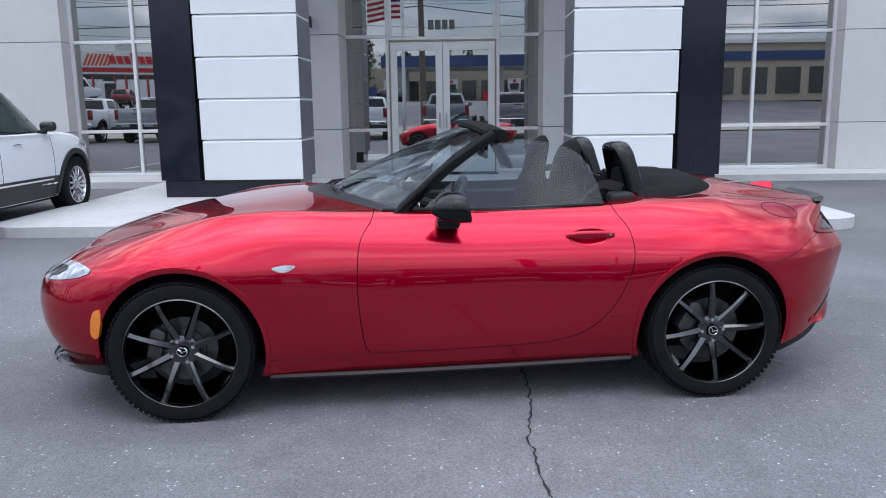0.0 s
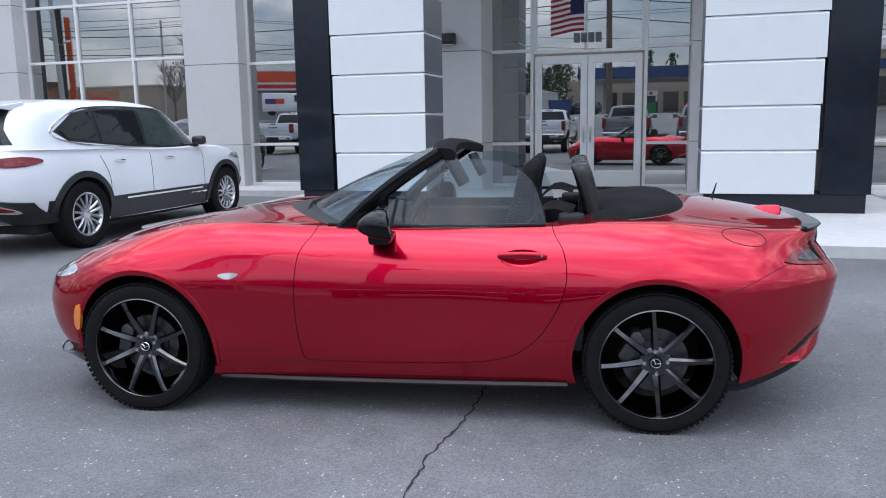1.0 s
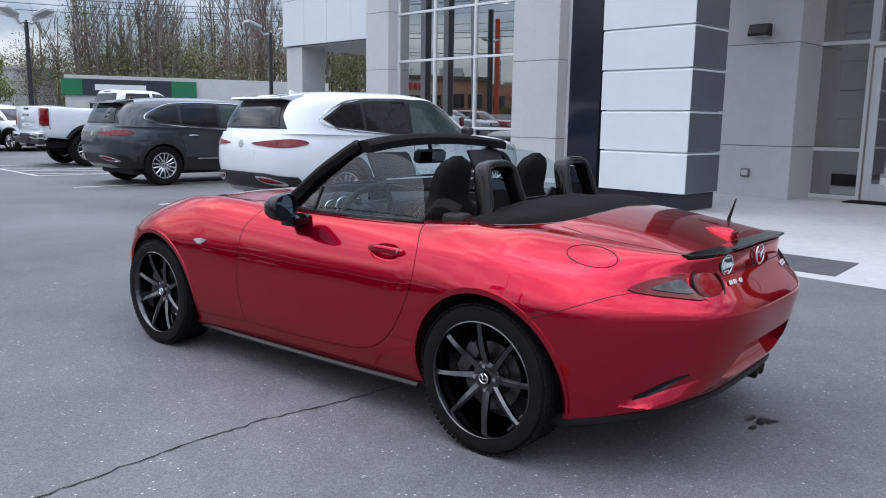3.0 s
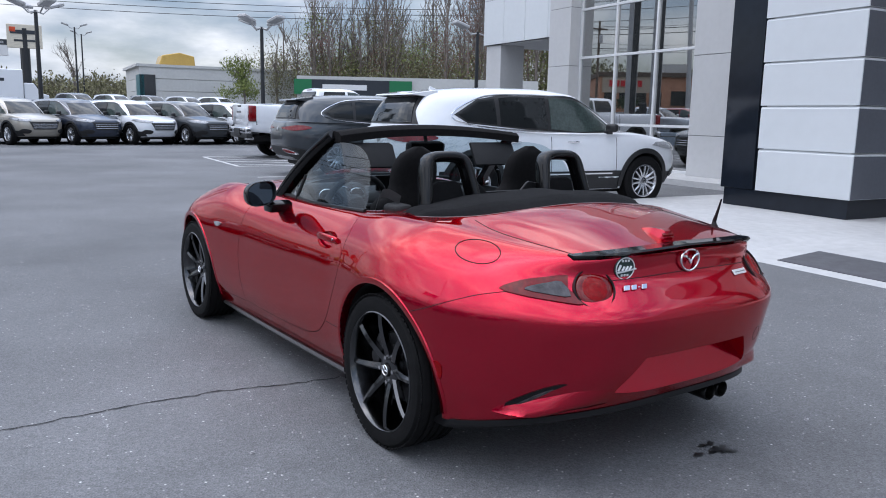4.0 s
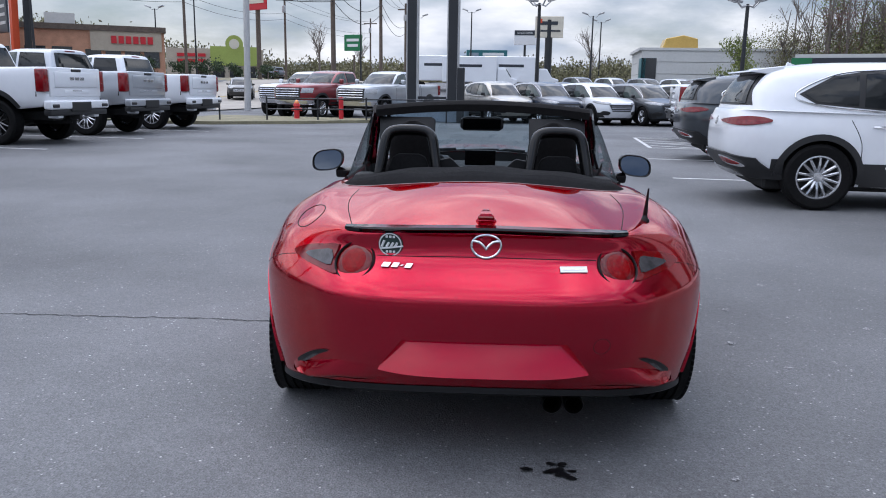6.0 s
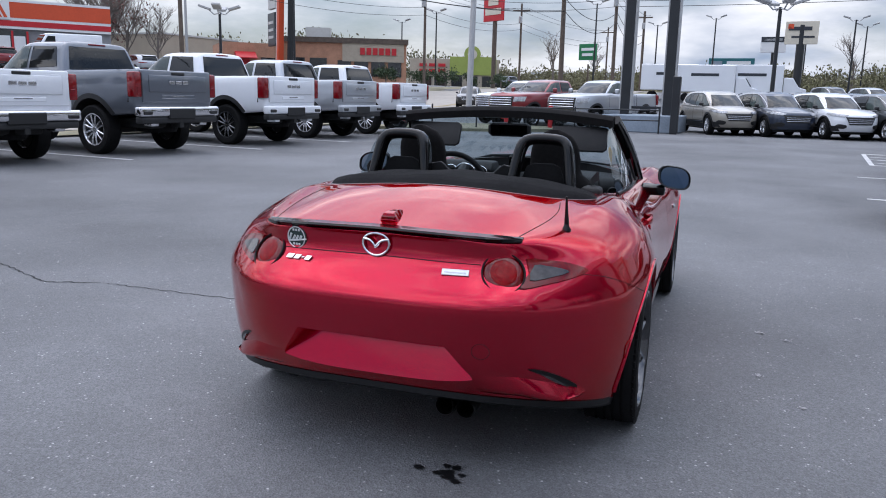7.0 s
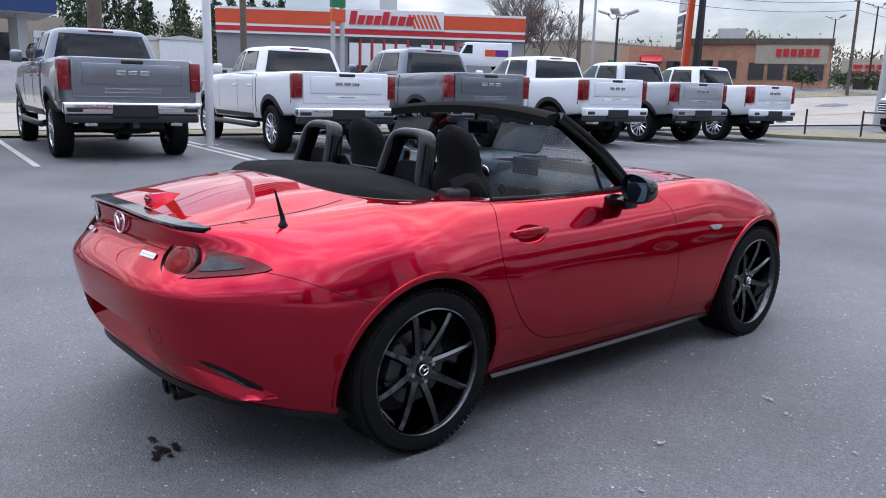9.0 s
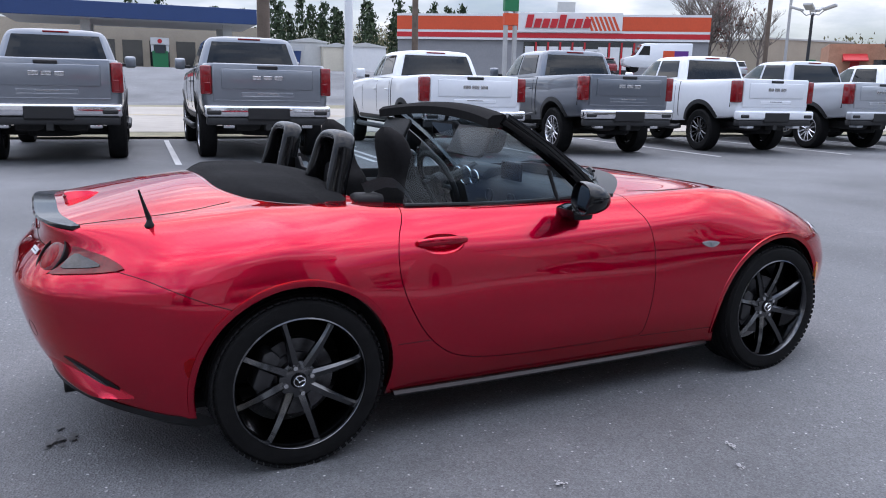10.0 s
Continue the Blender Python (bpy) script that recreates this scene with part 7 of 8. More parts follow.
# delivery van outside the shop
van = thing("delivery_van", "white delivery van with purple and orange bars", "van", at(-38.1, -50.9, 2.75, -25))
part("body", prism([(-2.6, 0.4), (2.0, 0.4), (2.7, 0.6), (2.75, 1.15), (1.9, 1.35), (1.3, 2.3), (-2.6, 2.35)], "y", -1.0, 1.0, 0.08), P_WHITE, van, smooth=40)
part("windscreen", prism([(1.95, 1.4), (1.38, 2.2), (1.30, 2.2), (1.85, 1.4)], "y", -0.9, 0.9), M_TINT, van)
for s in (-1, 1):
    part("cab_window", prism([(0.75, 1.4), (1.65, 1.4), (1.25, 2.1), (0.75, 2.1)], "y", s * 1.0, s * 1.012), M_TINT, van)
    part("brand_bar", block(-2.3, -1.2, s * 1.0 - 0.006, s * 1.0 + 0.006, 1.2, 1.75), material("purple", (0.1, 0.02, 0.2), 0.5), van)
    part("brand_bar", block(-1.2, -0.3, s * 1.0 - 0.006, s * 1.0 + 0.006, 1.2, 1.75), M_ORANGE, van)
    for x in (-1.7, 1.9):
        part("wheel", lathe([(0.0, -0.11), (0.36, -0.1), (0.38, 0.0), (0.36, 0.1), (0.0, 0.11)], 20), M_TYRE, van, m=Matrix.Translation((x, s * 0.88, 0.38)))

# petrol station
gs = thing("petrol_station", "petrol station with a navy blue canopy and a beige shop", "petrol station", SITE)
box_at("canopy", -10.5, 13, -93, -81, 7.2, 8.7, M_BLUE, gs, 0.03)
box_at("canopy_soffit", -10.3, 12.8, -92.8, -81.2, 7.14, 7.2, M_WHITEBAND, gs)
for u in (5.8, -7.75):
    for v in (-83.5, -90):
        box_at("canopy_column", u - 0.45, u + 0.45, v - 0.3, v + 0.3, 2.3, 7.15, M_PALEWALL, gs)
for u in (7.6, -1.0, -9.4):
    pump = box_at("fuel_pump", u - 0.75, u + 0.75, -83.0, -82.3, 2.4, 4.3, M_SIGNGREEN if u == -1.0 else M_PALEWALL, gs, 0.05)
    box_at("pump_head", u - 0.9, u + 0.9, -83.05, -82.25, 4.9, 5.6, M_WHITEBAND, pump, 0.05)
    box_at("pump_screen", u - 0.5, u + 0.5, -82.3, -82.22, 4.1, 4.9, M_SIGNDARK, pump)
    box_at("pump_side", u - 0.85, u - 0.6, -82.9, -82.4, 4.2, 4.95, M_WHITEBAND, pump)
    box_at("pump_side", u + 0.6, u + 0.85, -82.9, -82.4, 4.2, 4.95, M_WHITEBAND, pump)
    part("pump_mark", lathe([(0.0, 0.0), (0.22, 0.0), (0.22, -0.03)], 16), M_REDBAND, pump, m=Matrix.Translation((u, -82.22, 5.25)))
box_at("shop_wall", -14, 18, -104, -98, 2.3, 8.0, M_BEIGE, gs)
for k in range(7):
    box_at("shop_window", -8.5 + k * 3, -6.3 + k * 3, -98.02, -97.95, 3.0, 6.0, M_DARKWIN, gs)
box_at("red_bin", 3.3, 5.2, -82.4, -81.2, 2.4, 3.9, M_REDBAND, gs, 0.05)
for u, v, w, m, h in ((-13.6, -71.0, 1.7, M_PALEWALL, 2.6), (-16.0, -70.0, 1.3, M_CREAM, 2.2), (-18.6, -69.7, 2.0, M_WHITEBAND, 2.3)):
    sh = thing("storage_shed", "small pale storage shed beside the shop", "shed", at(u, v, 2.5), "storage sheds")
    part("body", block(-w, w, -1, 1, 0, h, 0.02), m, sh)
    part("roof", prism([(-w - 0.1, h), (w + 0.1, h), (w + 0.1, h + 0.08), (0, h + 0.4), (-w - 0.1, h + 0.08)], "y", -1.1, 1.1), M_PALEWALL, sh)
    part("door", block(-0.4, 0.4, 0.99, 1.02, 0.1, h - 0.3), m, sh)
dm = thing("dumpster", "dark blue steel dumpster", "dumpster", at(-11.4, -70.5, 2.5))
part("bin", prism([(-1.2, 0.1), (1.2, 0.1), (1.4, 1.7), (-1.4, 1.7)], "y", -0.9, 0.9, 0.03), M_BLUE, dm)
part("lid", block(-1.4, 1.4, -0.95, 0.95, 1.7, 1.78), M_BLUE, dm)

# brick restaurant and its neighbours
br, L = facade("brick_restaurant", "single-storey brown brick restaurant with a lit orange front", "restaurant", (-80.4, -44.2), (-72.4, -57.2))
box_at("wall", 0, L, -14, -0.1, 2.0, 7.2, M_BRICK, br)
box_at("parapet", -0.2, L + 0.2, -14.2, 0.2, 7.0, 7.6, M_POLE, br)
box_at("front_panel", 0.3, L * 0.5, -0.1, 0.08, 4.9, 7.0, M_BEIGE, br)
for k in range(6):
    box_at("sign_glyph", L * 0.08 + k * 0.75, L * 0.08 + k * 0.75 + 0.55, 0.08, 0.2, 5.7, 6.5, M_REDBAND, br)
for k in range(4):
    box_at("window", 0.6 + k * 2.0, 2.2 + k * 2.0, -0.12, 0.04, 3.2, 5.0, M_DARKWIN, br)
for k in range(2):
    box_at("window", L * 0.62 + k * 2.6, L * 0.62 + k * 2.6 + 2.0, -0.12, 0.04, 3.3, 5.2, M_DARKWIN, br)
box_at("roof_unit", L * 0.6, L * 0.8, -6, -4, 7.4, 9.0, M_PALEWALL, br)
r2, L = facade("brick_cafe", "brown brick cafe with a red awning", "cafe", (-71.8, -56.2), (-66.9, -60.6))
box_at("wall", 0, L, -10, -0.1, 2.0, 6.6, M_BRICK, r2)
part("awning", prism([(-0.1, 5.6), (1.6, 4.9), (1.6, 4.8), (-0.1, 4.8)], "x", L * 0.45, L * 0.8), M_REDBAND, r2)
box_at("window", L * 0.1, L * 0.35, -0.12, 0.04, 3.0, 5.0, M_DARKWIN, r2)
box_at("door", L * 0.55, L * 0.68, -0.12, 0.06, 2.4, 4.8, M_REDBAND, r2)
b3 = thing("beige_store", "long low beige store far across the road", "store", SITE)
box_at("wall", -84, -70, -90, -73, 2, 7.8, M_BEIGE, b3)
box_at("green_door", -78, -76.5, -73, -72.9, 2.4, 5.6, M_SIGNGREEN, b3)
box_at("coping", -84.1, -69.9, -90.1, -72.9, 7.8, 8.0, M_PALEWALL, b3)
lm, L = facade("lime_store", "strip store with a lime green front", "store", (-121.0, -48.4), (-115.3, -62.4))
box_at("wall", 0, L, -12, -0.1, 2, 7.2, M_BEIGE, lm)
box_at("front", 0.5, L * 0.55, -0.1, 0.1, 4.6, 7.6, M_LIME, lm)
part("crest", lathe([(0.0, 0.0), (1.4, 0.0), (1.4, 0.15), (0.0, 0.15)], 24), M_LIME, lm, m=Matrix.Translation((L * 0.3, 0, 8.0)))
part("crest_face", lathe([(0.0, 0.16), (0.8, 0.16)], 20), M_CREAM, lm, m=Matrix.Translation((L * 0.3, 0.02, 8.0)))
for k in range(5):
    box_at("window", 1 + k * 2.6, 2.8 + k * 2.6, -0.1, 0.04, 2.6, 4.4, M_DARKWIN, lm)
for k in range(6):
    box_at("sign_bar", L * 0.6 + (k % 3) * 1.6, L * 0.6 + (k % 3) * 1.6 + 1.2, -0.1, 0.1, 5.0 + (k // 3) * 0.9, 5.5 + (k // 3) * 0.9, M_REDBAND, lm)
st = thing("strip_mall", "far low strip mall behind the trees", "store", SITE)
box_at("wall", -190, -175, -62, -22, 2, 7.0, M_PALEWALL, st)
box_at("window_band", -175.05, -174.9, -60, -24, 3, 5, M_DARKWIN, st)
wb = thing("pale_showroom", "pale ribbed commercial building with a gold roof piece", "building", SITE @ Matrix.Translation((-1.5, 0.6, 0)) @ Matrix.Diagonal((1, 1, 0.88, 1)))
for k in range(4):
    box_at("wall_course", -92, -80.0 + 0.03 * k, 7.9, 24, 1.0 + k * 1.4, 2.36 + k * 1.4, M_PALEWALL, wb)
box_at("cornice", -92.2, -79.8, 7.6, 24.2, 6.5, 6.8, M_PALEWALL, wb)
box_at("corner_glass", -82.5, -79.85, 7.85, 8.3, 1.2, 5.6, M_SIGNTEAL, wb)
box_at("corner_glass", -79.95, -79.85, 7.9, 9.4, 1.2, 5.6, M_DARKWIN, wb)
part("gold_crown", prism([(10.2, 6.8), (14.0, 6.8), (13.9, 8.1), (12.4, 8.5), (10.6, 8.1)], "x", -86, -83, 0.1), M_GOLD, wb)

# rental office: long low pale wall with a dark and green sign band
ro = thing("rental_office", "long low pale office with a dark and green sign band", "office", SITE @ Matrix.Translation((0.2, 0.35, 0)))
rows = []
part("wall", prism([(-53.8, 15.8), (-48.5, 29.0), (-47.2, 33.0), (-60, 38), (-66, 20)], "z", 0.0, 4.1), M_PALEWALL, ro)
ang = math.degrees(math.atan2(29.0 - 15.8, -48.5 + 53.8))
sg = part("sign_band", block(0.0, 8.6, -0.14, -0.02, 2.75, 3.85), M_SIGNDARK, ro, m=pose(-53.8, 15.8, 0, 0, 0, ang))
part("sign_green", block(-0.2, 1.1, -0.16, -0.04, 2.75, 3.85), M_SIGNGREEN, sg)
part("sign_green", block(6.9, 8.6, -0.16, -0.04, 2.75, 3.85), M_SIGNGREEN, sg)
part("sign_bar", block(1.9, 5.2, -0.17, -0.13, 3.1, 3.5), M_WHITEBAND, sg)
for k in range(4):
    part("window", block(1.5 + k * 3.0, 3.6 + k * 3.0, -0.1, 0.0, 0.9, 2.3), M_DARKWIN, ro, m=pose(-53.8, 15.8, 0, 0, 0, ang))


# posts, signs and cables
def pole_sign(label, u, v, z0, zpole, w, zs0, zs1, mat, pole_mat, r=0.18, turn=90, bars=()):
    t = thing("pole_sign", label, "sign", at(u, v, z0, turn), "roadside signs")
    part("post", tube([(0, 0.25, 0), (0, 0.25, zpole)], r, 10), pole_mat, t, smooth=40)
    panel = part("panel", block(-w / 2, w / 2, -0.12, 0.12, zs0, zs1, 0.04), mat, t)
    for x0, x1, za, zb, m in bars:
        part("sign_bar", block(x0 * w, x1 * w, -0.16, -0.1, za, zb), m, panel)
    return t


pole_sign("cream sign on a black post with dark bars", -93.7, -1.5, 1.3, 8.5, 3.4, 6.4, 8.9, M_CREAM, M_BLACKPOST, 0.45, 90, ((-0.4, 0.3, 7.9, 8.3, M_SIGNDARK), (-0.42, -0.25, 8.1, 8.6, M_ORANGE), (-0.3, 0.4, 7.1, 7.3, M_SIGNDARK)))
pole_sign("white and dark sign on a slim post", -98.6, -4.6, 1.3, 6.5, 2.8, 5.8, 7.6, M_WHITEBAND, M_BLACKPOST, 0.15, 90, ((-0.48, 0.48, 7.0, 7.6, M_SIGNDARK), (-0.35, 0.35, 7.15, 7.4, M_WHITEBAND)))
pole_sign("wide teal billboard with white bars", -139.9, -13.4, 1.0, 5.5, 7.4, 4.6, 7.5, M_SIGNTEAL, M_POLE, 0.25, 90, ((-0.1, 0.42, 6.5, 7.0, M_WHITEBAND), (-0.1, 0.45, 5.6, 6.0, M_WHITEBAND), (-0.44, -0.2, 5.4, 7.0, M_BLUEGREY)))
pole_sign("green sign with white bars on a post", -114.5, -31.45, 1.3, 5, 3.2, 5.6, 8.0, M_SIGNGREEN, M_POLE, 0.14, 70, ((-0.35, 0.35, 7.0, 7.4, M_WHITEBAND), (-0.3, 0.3, 6.2, 6.6, M_WHITEBAND)))
pole_sign("red square restaurant sign on a tall post", -94.4, -38.8, 1.3, 10, 4.2, 9.6, 13.0, M_REDBAND, M_POLE, 0.3, 60, ((-0.4, 0.4, 10.4, 11.2, M_CREAM), (-0.25, 0.25, 11.6, 12.4, M_CREAM)))
py = thing("pylon_sign", "tall slanted orange pylon beside a dark menu panel", "sign", at(-67.6, -53.2, 1.6, 52))
part("pylon", prism([(-0.5, 0), (0.3, 0), (1.6, 13), (0.6, 13)], "y", -0.3, 0.3, 0.04), M_ORANGE, py)
part("pylon_edge", prism([(-0.75, 0), (-0.5, 0), (0.6, 13), (0.35, 13)], "y", -0.28, 0.28), M_WHITEBAND, py)
part("menu_panel", block(-4.2, -1.2, -0.2, 0.2, 4.6, 8.2, 0.03), M_SIGNDARK, py)
part("upper_panel", block(-3.9, -1.0, -0.2, 0.2, 8.6, 12, 0.03), M_PALEWALL, py)
for k in range(3):
    part("sign_bar", block(-3.9, -1.7, -0.24, -0.18, 5.4 + k * 0.8, 5.7 + k * 0.8), M_PALEWALL, py)
part("back_post", tube([(1.2, 0.8, 0), (2.6, 0.8, 14)], 0.35, 8), M_BLACKPOST, py)


def yard_lamp(u, v, h, z0=0.0, heads=2):
    t = thing("yard_lamp", "tall black lot lamp with flat floodlight heads", "street lamp", at(u, v, z0), "lot lamps")
    part("mast", tube([(0, 0, 0), (0, 0, h)], 0.1, 8, radii=[0.13, 0.09]), M_BLACKPOST, t, smooth=40)
    for k in range(heads * 2):
        a = radians(90 * k + 30) if heads == 2 else radians(180 * k + 90)
        d = Vector((math.cos(a), math.sin(a), 0))
        arm = part("arm", tube([Vector((0, 0, h - 0.05)), d * 0.4 + Vector((0, 0, h - 0.15)), d * 0.85 + Vector((0, 0, h + 0.25))], 0.045, 6), M_GALV, t)
        part("lamp_head", block(-0.42, 0.42, -0.3, 0.3, -0.09, 0.09, 0.04), M_GALV, arm, m=Matrix.Translation(d * 1.05 + Vector((0, 0, h + 0.32))) @ Matrix.Rotation(a, 4, "Z") @ Matrix.Rotation(radians(-18), 4, "Y"))
    return t


yard_lamp(-42.7, -1.1, 6.3)
yard_lamp(-41.2, -38.3, 6.7 - rise(-41.2, -38.3), rise(-41.2, -38.3))
yard_lamp(-38.4, 9.5, 5.8)
yard_lamp(-34.3, 20.4, 5.9, 0.0, 1)
for u, v, h in ((-66, -50, 9), (-96, -48, 10), (-108, -60, 10), (-118, -22, 10), (-125, 6, 10), (-135, -2, 11), (-120, -14, 11), (-98, -26, 11), (-104, 4, 9)):
    yard_lamp(u, v, h, rise(u, v), 1)


def utility_pole(u, v, h, r, mat, lean=0.0, arms=True, label="weathered wooden utility pole with cables"):
    t = thing("utility_pole", label, "utility pole", at(u, v, rise(u, v)), "utility poles")
    part("shaft", tube([(0, 0, -0.1), (lean, 0, h)], r, 12, radii=[r, r * 0.75]), mat, t, smooth=40)
    if arms:
        part("crossarm", block(lean - 0.08, lean + 0.08, -1.2, 1.2, h - 1.0, h - 0.82), M_POLE, t)
        part("transformer", lathe([(0.0, 0.0), (0.22, 0.0), (0.24, 0.1), (0.24, 0.8), (0.2, 0.9), (0.0, 0.9)], 16, "z"), M_GALV, t, m=Matrix.Translation((lean + 0.35, 0, h - 2.6)))
    return t


POLES = ((-2.0, -20.3, 11.5, 0.2), (-36.4, -16.4, 11.0, 0.18), (-60.0, -18.5, 12, 0.22), (-86.0, -20.5, 12, 0.22), (-118.0, -24.0, 12, 0.22), (38, -20.3, 11.5, 0.2))
utility_pole(*POLES[0], M_POLE, -0.15)
utility_pole(*POLES[1], M_GALV, -0.5, False, "leaning grey steel pole beside the road")
for p_ in POLES[2:]:
    utility_pole(*p_, M_POLE, 0.2)
FARP = ((-13.6, -40.2, 11.5, 0.2), (-39.3, -40.2, 11.5, 0.17), (-74, -38.5, 11.5, 0.17), (-100, -37, 11.5, 0.17), (12, -41.0, 11.5, 0.17), (38, -42, 11.5, 0.17), (-140, -35, 11.5, 0.17))
for p_ in FARP:
    utility_pole(*p_, M_POLE, 0.0)


utility_pole(-57.5, -57.0, 12.0, 0.15, M_GALV, 0.0, False, "slim grey steel pole beside the road")


def cable(a, b, sag, r=0.02):
    a, b = Vector(a), Vector(b)
    pts = [a.lerp(b, k / 16) - Vector((0, 0, sag * 4 * (k / 16) * (1 - k / 16))) for k in range(17)]
    return tagged(part("overhead_cable", tube(pts, r, 5), M_WIRE, m=SITE), "sagging black overhead power cable", "cable", "overhead cables")


near = sorted([p_ for p_ in POLES if p_[0] != -36.4])
for p_, q_ in zip(near, near[1:]):
    for dv, dz, sag in ((-0.9, -0.6, 1.0), (0.0, -0.6, 1.1), (0.9, -0.6, 1.0), (0.1, -3.2, 1.3), (0.1, -4.2, 1.5)):
        cable((p_[0] + 0.1, p_[1] + dv, p_[2] + dz + rise(p_[0], p_[1])), (q_[0] + 0.1, q_[1] + dv, q_[2] + dz + rise(q_[0], q_[1])), sag, 0.03 if dz < -3 else 0.02)
fp = sorted(FARP)
for p_, q_ in zip(fp, fp[1:]):
    for dv, dz in ((-0.9, -0.6), (0.9, -0.6), (0.0, -2.6), (0.0, -3.4)):
        cable((p_[0], p_[1] + dv, p_[2] + dz + rise(p_[0], p_[1])), (q_[0], q_[1] + dv, q_[2] + dz + rise(q_[0], q_[1])), 0.8)
for z in (10.6, 10.0, 9.4):
    cable((-86, -20.5, z + 2), (-70, 60, z + 3.5), 1.2, 0.03)
for dz in (0, -1.0, -1.8):
    cable((-60, -18.5, 11.4 + dz), (-39.3, -40.2, 13 + dz), 0.7, 0.025)
    cable((-86, -20.5, 13.2 + dz), (-74, -38.5, 13 + dz), 0.7, 0.025)

# white flag pole between the trucks, pylon legs on a concrete block, rail fence, hydrant
fl = thing("white_pole", "slim white painted steel pole between parked trucks", "pole", at(-2.63, -12.7))
part("shaft", tube([(0, 0, 0), (0, 0, 11)], 0.085, 14, radii=[0.09, 0.07]), M_ALU, fl, smooth=40)
part("foot", lathe([(0.0, 0.03), (0.16, 0.03), (0.17, 0.0)], 16, "z"), M_GALV, fl)
part("truck_ball", lathe([(0.0, 0.09), (0.06, 0.06), (0.08, 0.0), (0.05, -0.07), (0.0, -0.08)], 16, "z"), M_BRIGHT, fl, m=Matrix.Translation((0, 0, 11.06)))
flag = thing("flag", "striped red and white flag with a blue corner", "flag", at(-2.63, -12.7))


def flag_strip(x0, x1, z0, z1, off):
    """A band of hanging cloth, rippling away from the pole."""
    n = 14
    rows = []
    for k in range(n + 1):
        d = x0 + (x1 - x0) * k / n
        y = 0.12 * math.sin(d * 4.2) * min(1.0, d) + off
        sag = 0.22 * (d / 1.6) ** 2
        rows.append([(-0.1 - d, y, z0 - sag), (-0.1 - d, y + 0.02, z1 - sag)])
    b = grid(rows)
    bmesh.ops.solidify(b, geom=b.faces[:], thickness=0.003)
    return b


M_FLAGRED = material("flag_red", (0.42, 0.02, 0.03), 0.8, scale=4, vary=0.2)
M_FLAGWHITE = material("flag_white", (0.75, 0.75, 0.75), 0.8, scale=4, vary=0.1)
M_FLAGBLUE = material("flag_blue", (0.02, 0.03, 0.12), 0.8, scale=4, vary=0.2)
for k in range(13):
    part("stripe", flag_strip(0.0 if k < 6 else 0.66, 1.6, 5.75 + 0.13 * k, 5.88 + 0.13 * k, 0.0), M_FLAGWHITE if k % 2 else M_FLAGRED, flag)
part("canton", flag_strip(0.0, 0.66, 5.75 + 0.13 * 6, 5.75 + 0.13 * 13, 0.0), M_FLAGBLUE, flag, "plain blue corner field")
ps = thing("sign_pylon", "two square black sign legs on a blue-grey concrete block", "sign pylon", WEST)
part("base_block", block(-36.6, -33.4, -7.95, -4.35, 0, 0.75, 0.04), M_BLUEGREY, ps)
for v in (-7.15, -5.05):
    leg = part("leg", block(-35.3, -34.75, v - 0.23, v + 0.23, 0.75, 11, 0.02), M_BLACKPOST, ps, "square black post with pale edges")
    part("pale_edge", block(-35.2, -34.8, v + 0.231, v + 0.30, 0.8, 11), M_GALV, leg)
    part("pale_edge", block(-35.2, -34.8, v - 0.30, v - 0.231, 0.8, 11), M_GALV, leg)
part("cross_bar", block(-35.1, -34.95, -7.0, -5.2, 1.0, 1.12), M_BLACKPOST, ps)
sp = thing("short_post", "black square bollard post beside the sign base", "bollard", WEST)
part("post", block(-33.2, -32.85, -4.55, -4.2, 0, 2.4, 0.03), M_BLACKPOST, sp)
fe = thing("rail_fence", "low black two-rail fence along the kerb", "fence", WEST)
pts = [(-28.6, -12.6), (-29.8, -10.6), (-31.0, -8.6), (-32.6, -5.0)]
for u, v in pts + [(-27.6, -14.4), (-26.8, -16.0)]:
    part("post", tube([(u, v, 0), (u, v, 1.05)], 0.04, 8), M_BLACKPOST, fe)
for z in (0.55, 0.98):
    part("rail", tube([(u, v, z) for u, v in pts], 0.028, 6), M_BLACKPOST, fe)
hy = thing("fire_hydrant", "red and yellow fire hydrant on the kerb island", "hydrant", at(-25.0, -9.7))
part("barrel", lathe([(0.0, 0.75), (0.06, 0.74), (0.12, 0.66), (0.13, 0.58), (0.1, 0.56), (0.1, 0.12), (0.16, 0.1), (0.16, 0.0)], 16, "z"), M_REDBAND, hy, smooth=40)
part("cap", lathe([(0.0, 0.82), (0.05, 0.8), (0.1, 0.72), (0.1, 0.68)], 16, "z"), M_AMBER, hy, smooth=40)
part("outlet", lathe([(0.0, -0.2), (0.06, -0.2), (0.06, 0.2), (0.0, 0.2)], 12), M_REDBAND, hy, m=Matrix.Translation((0, 0, 0.45)))
bo = thing("red_bollard", "red painted steel bollard beside the fence", "bollard", at(-25.6, -8.1))
part("post", tube([(0, 0, 0), (0, 0, 0.95)], 0.09, 12), M_REDBAND, bo, smooth=40)
tagged(part("kerb_island", prism([(-33.5, -17.0), (-25.5, -17.0), (-25.8, -14.0), (-28.0, -11.0), (-31.2, -8.2), (-33.0, -8.4)], "z", 0.0, 0.12), M_GRASS, m=WEST), "small kerbed island of dry grass and gravel", "kerb island", kind="structure")


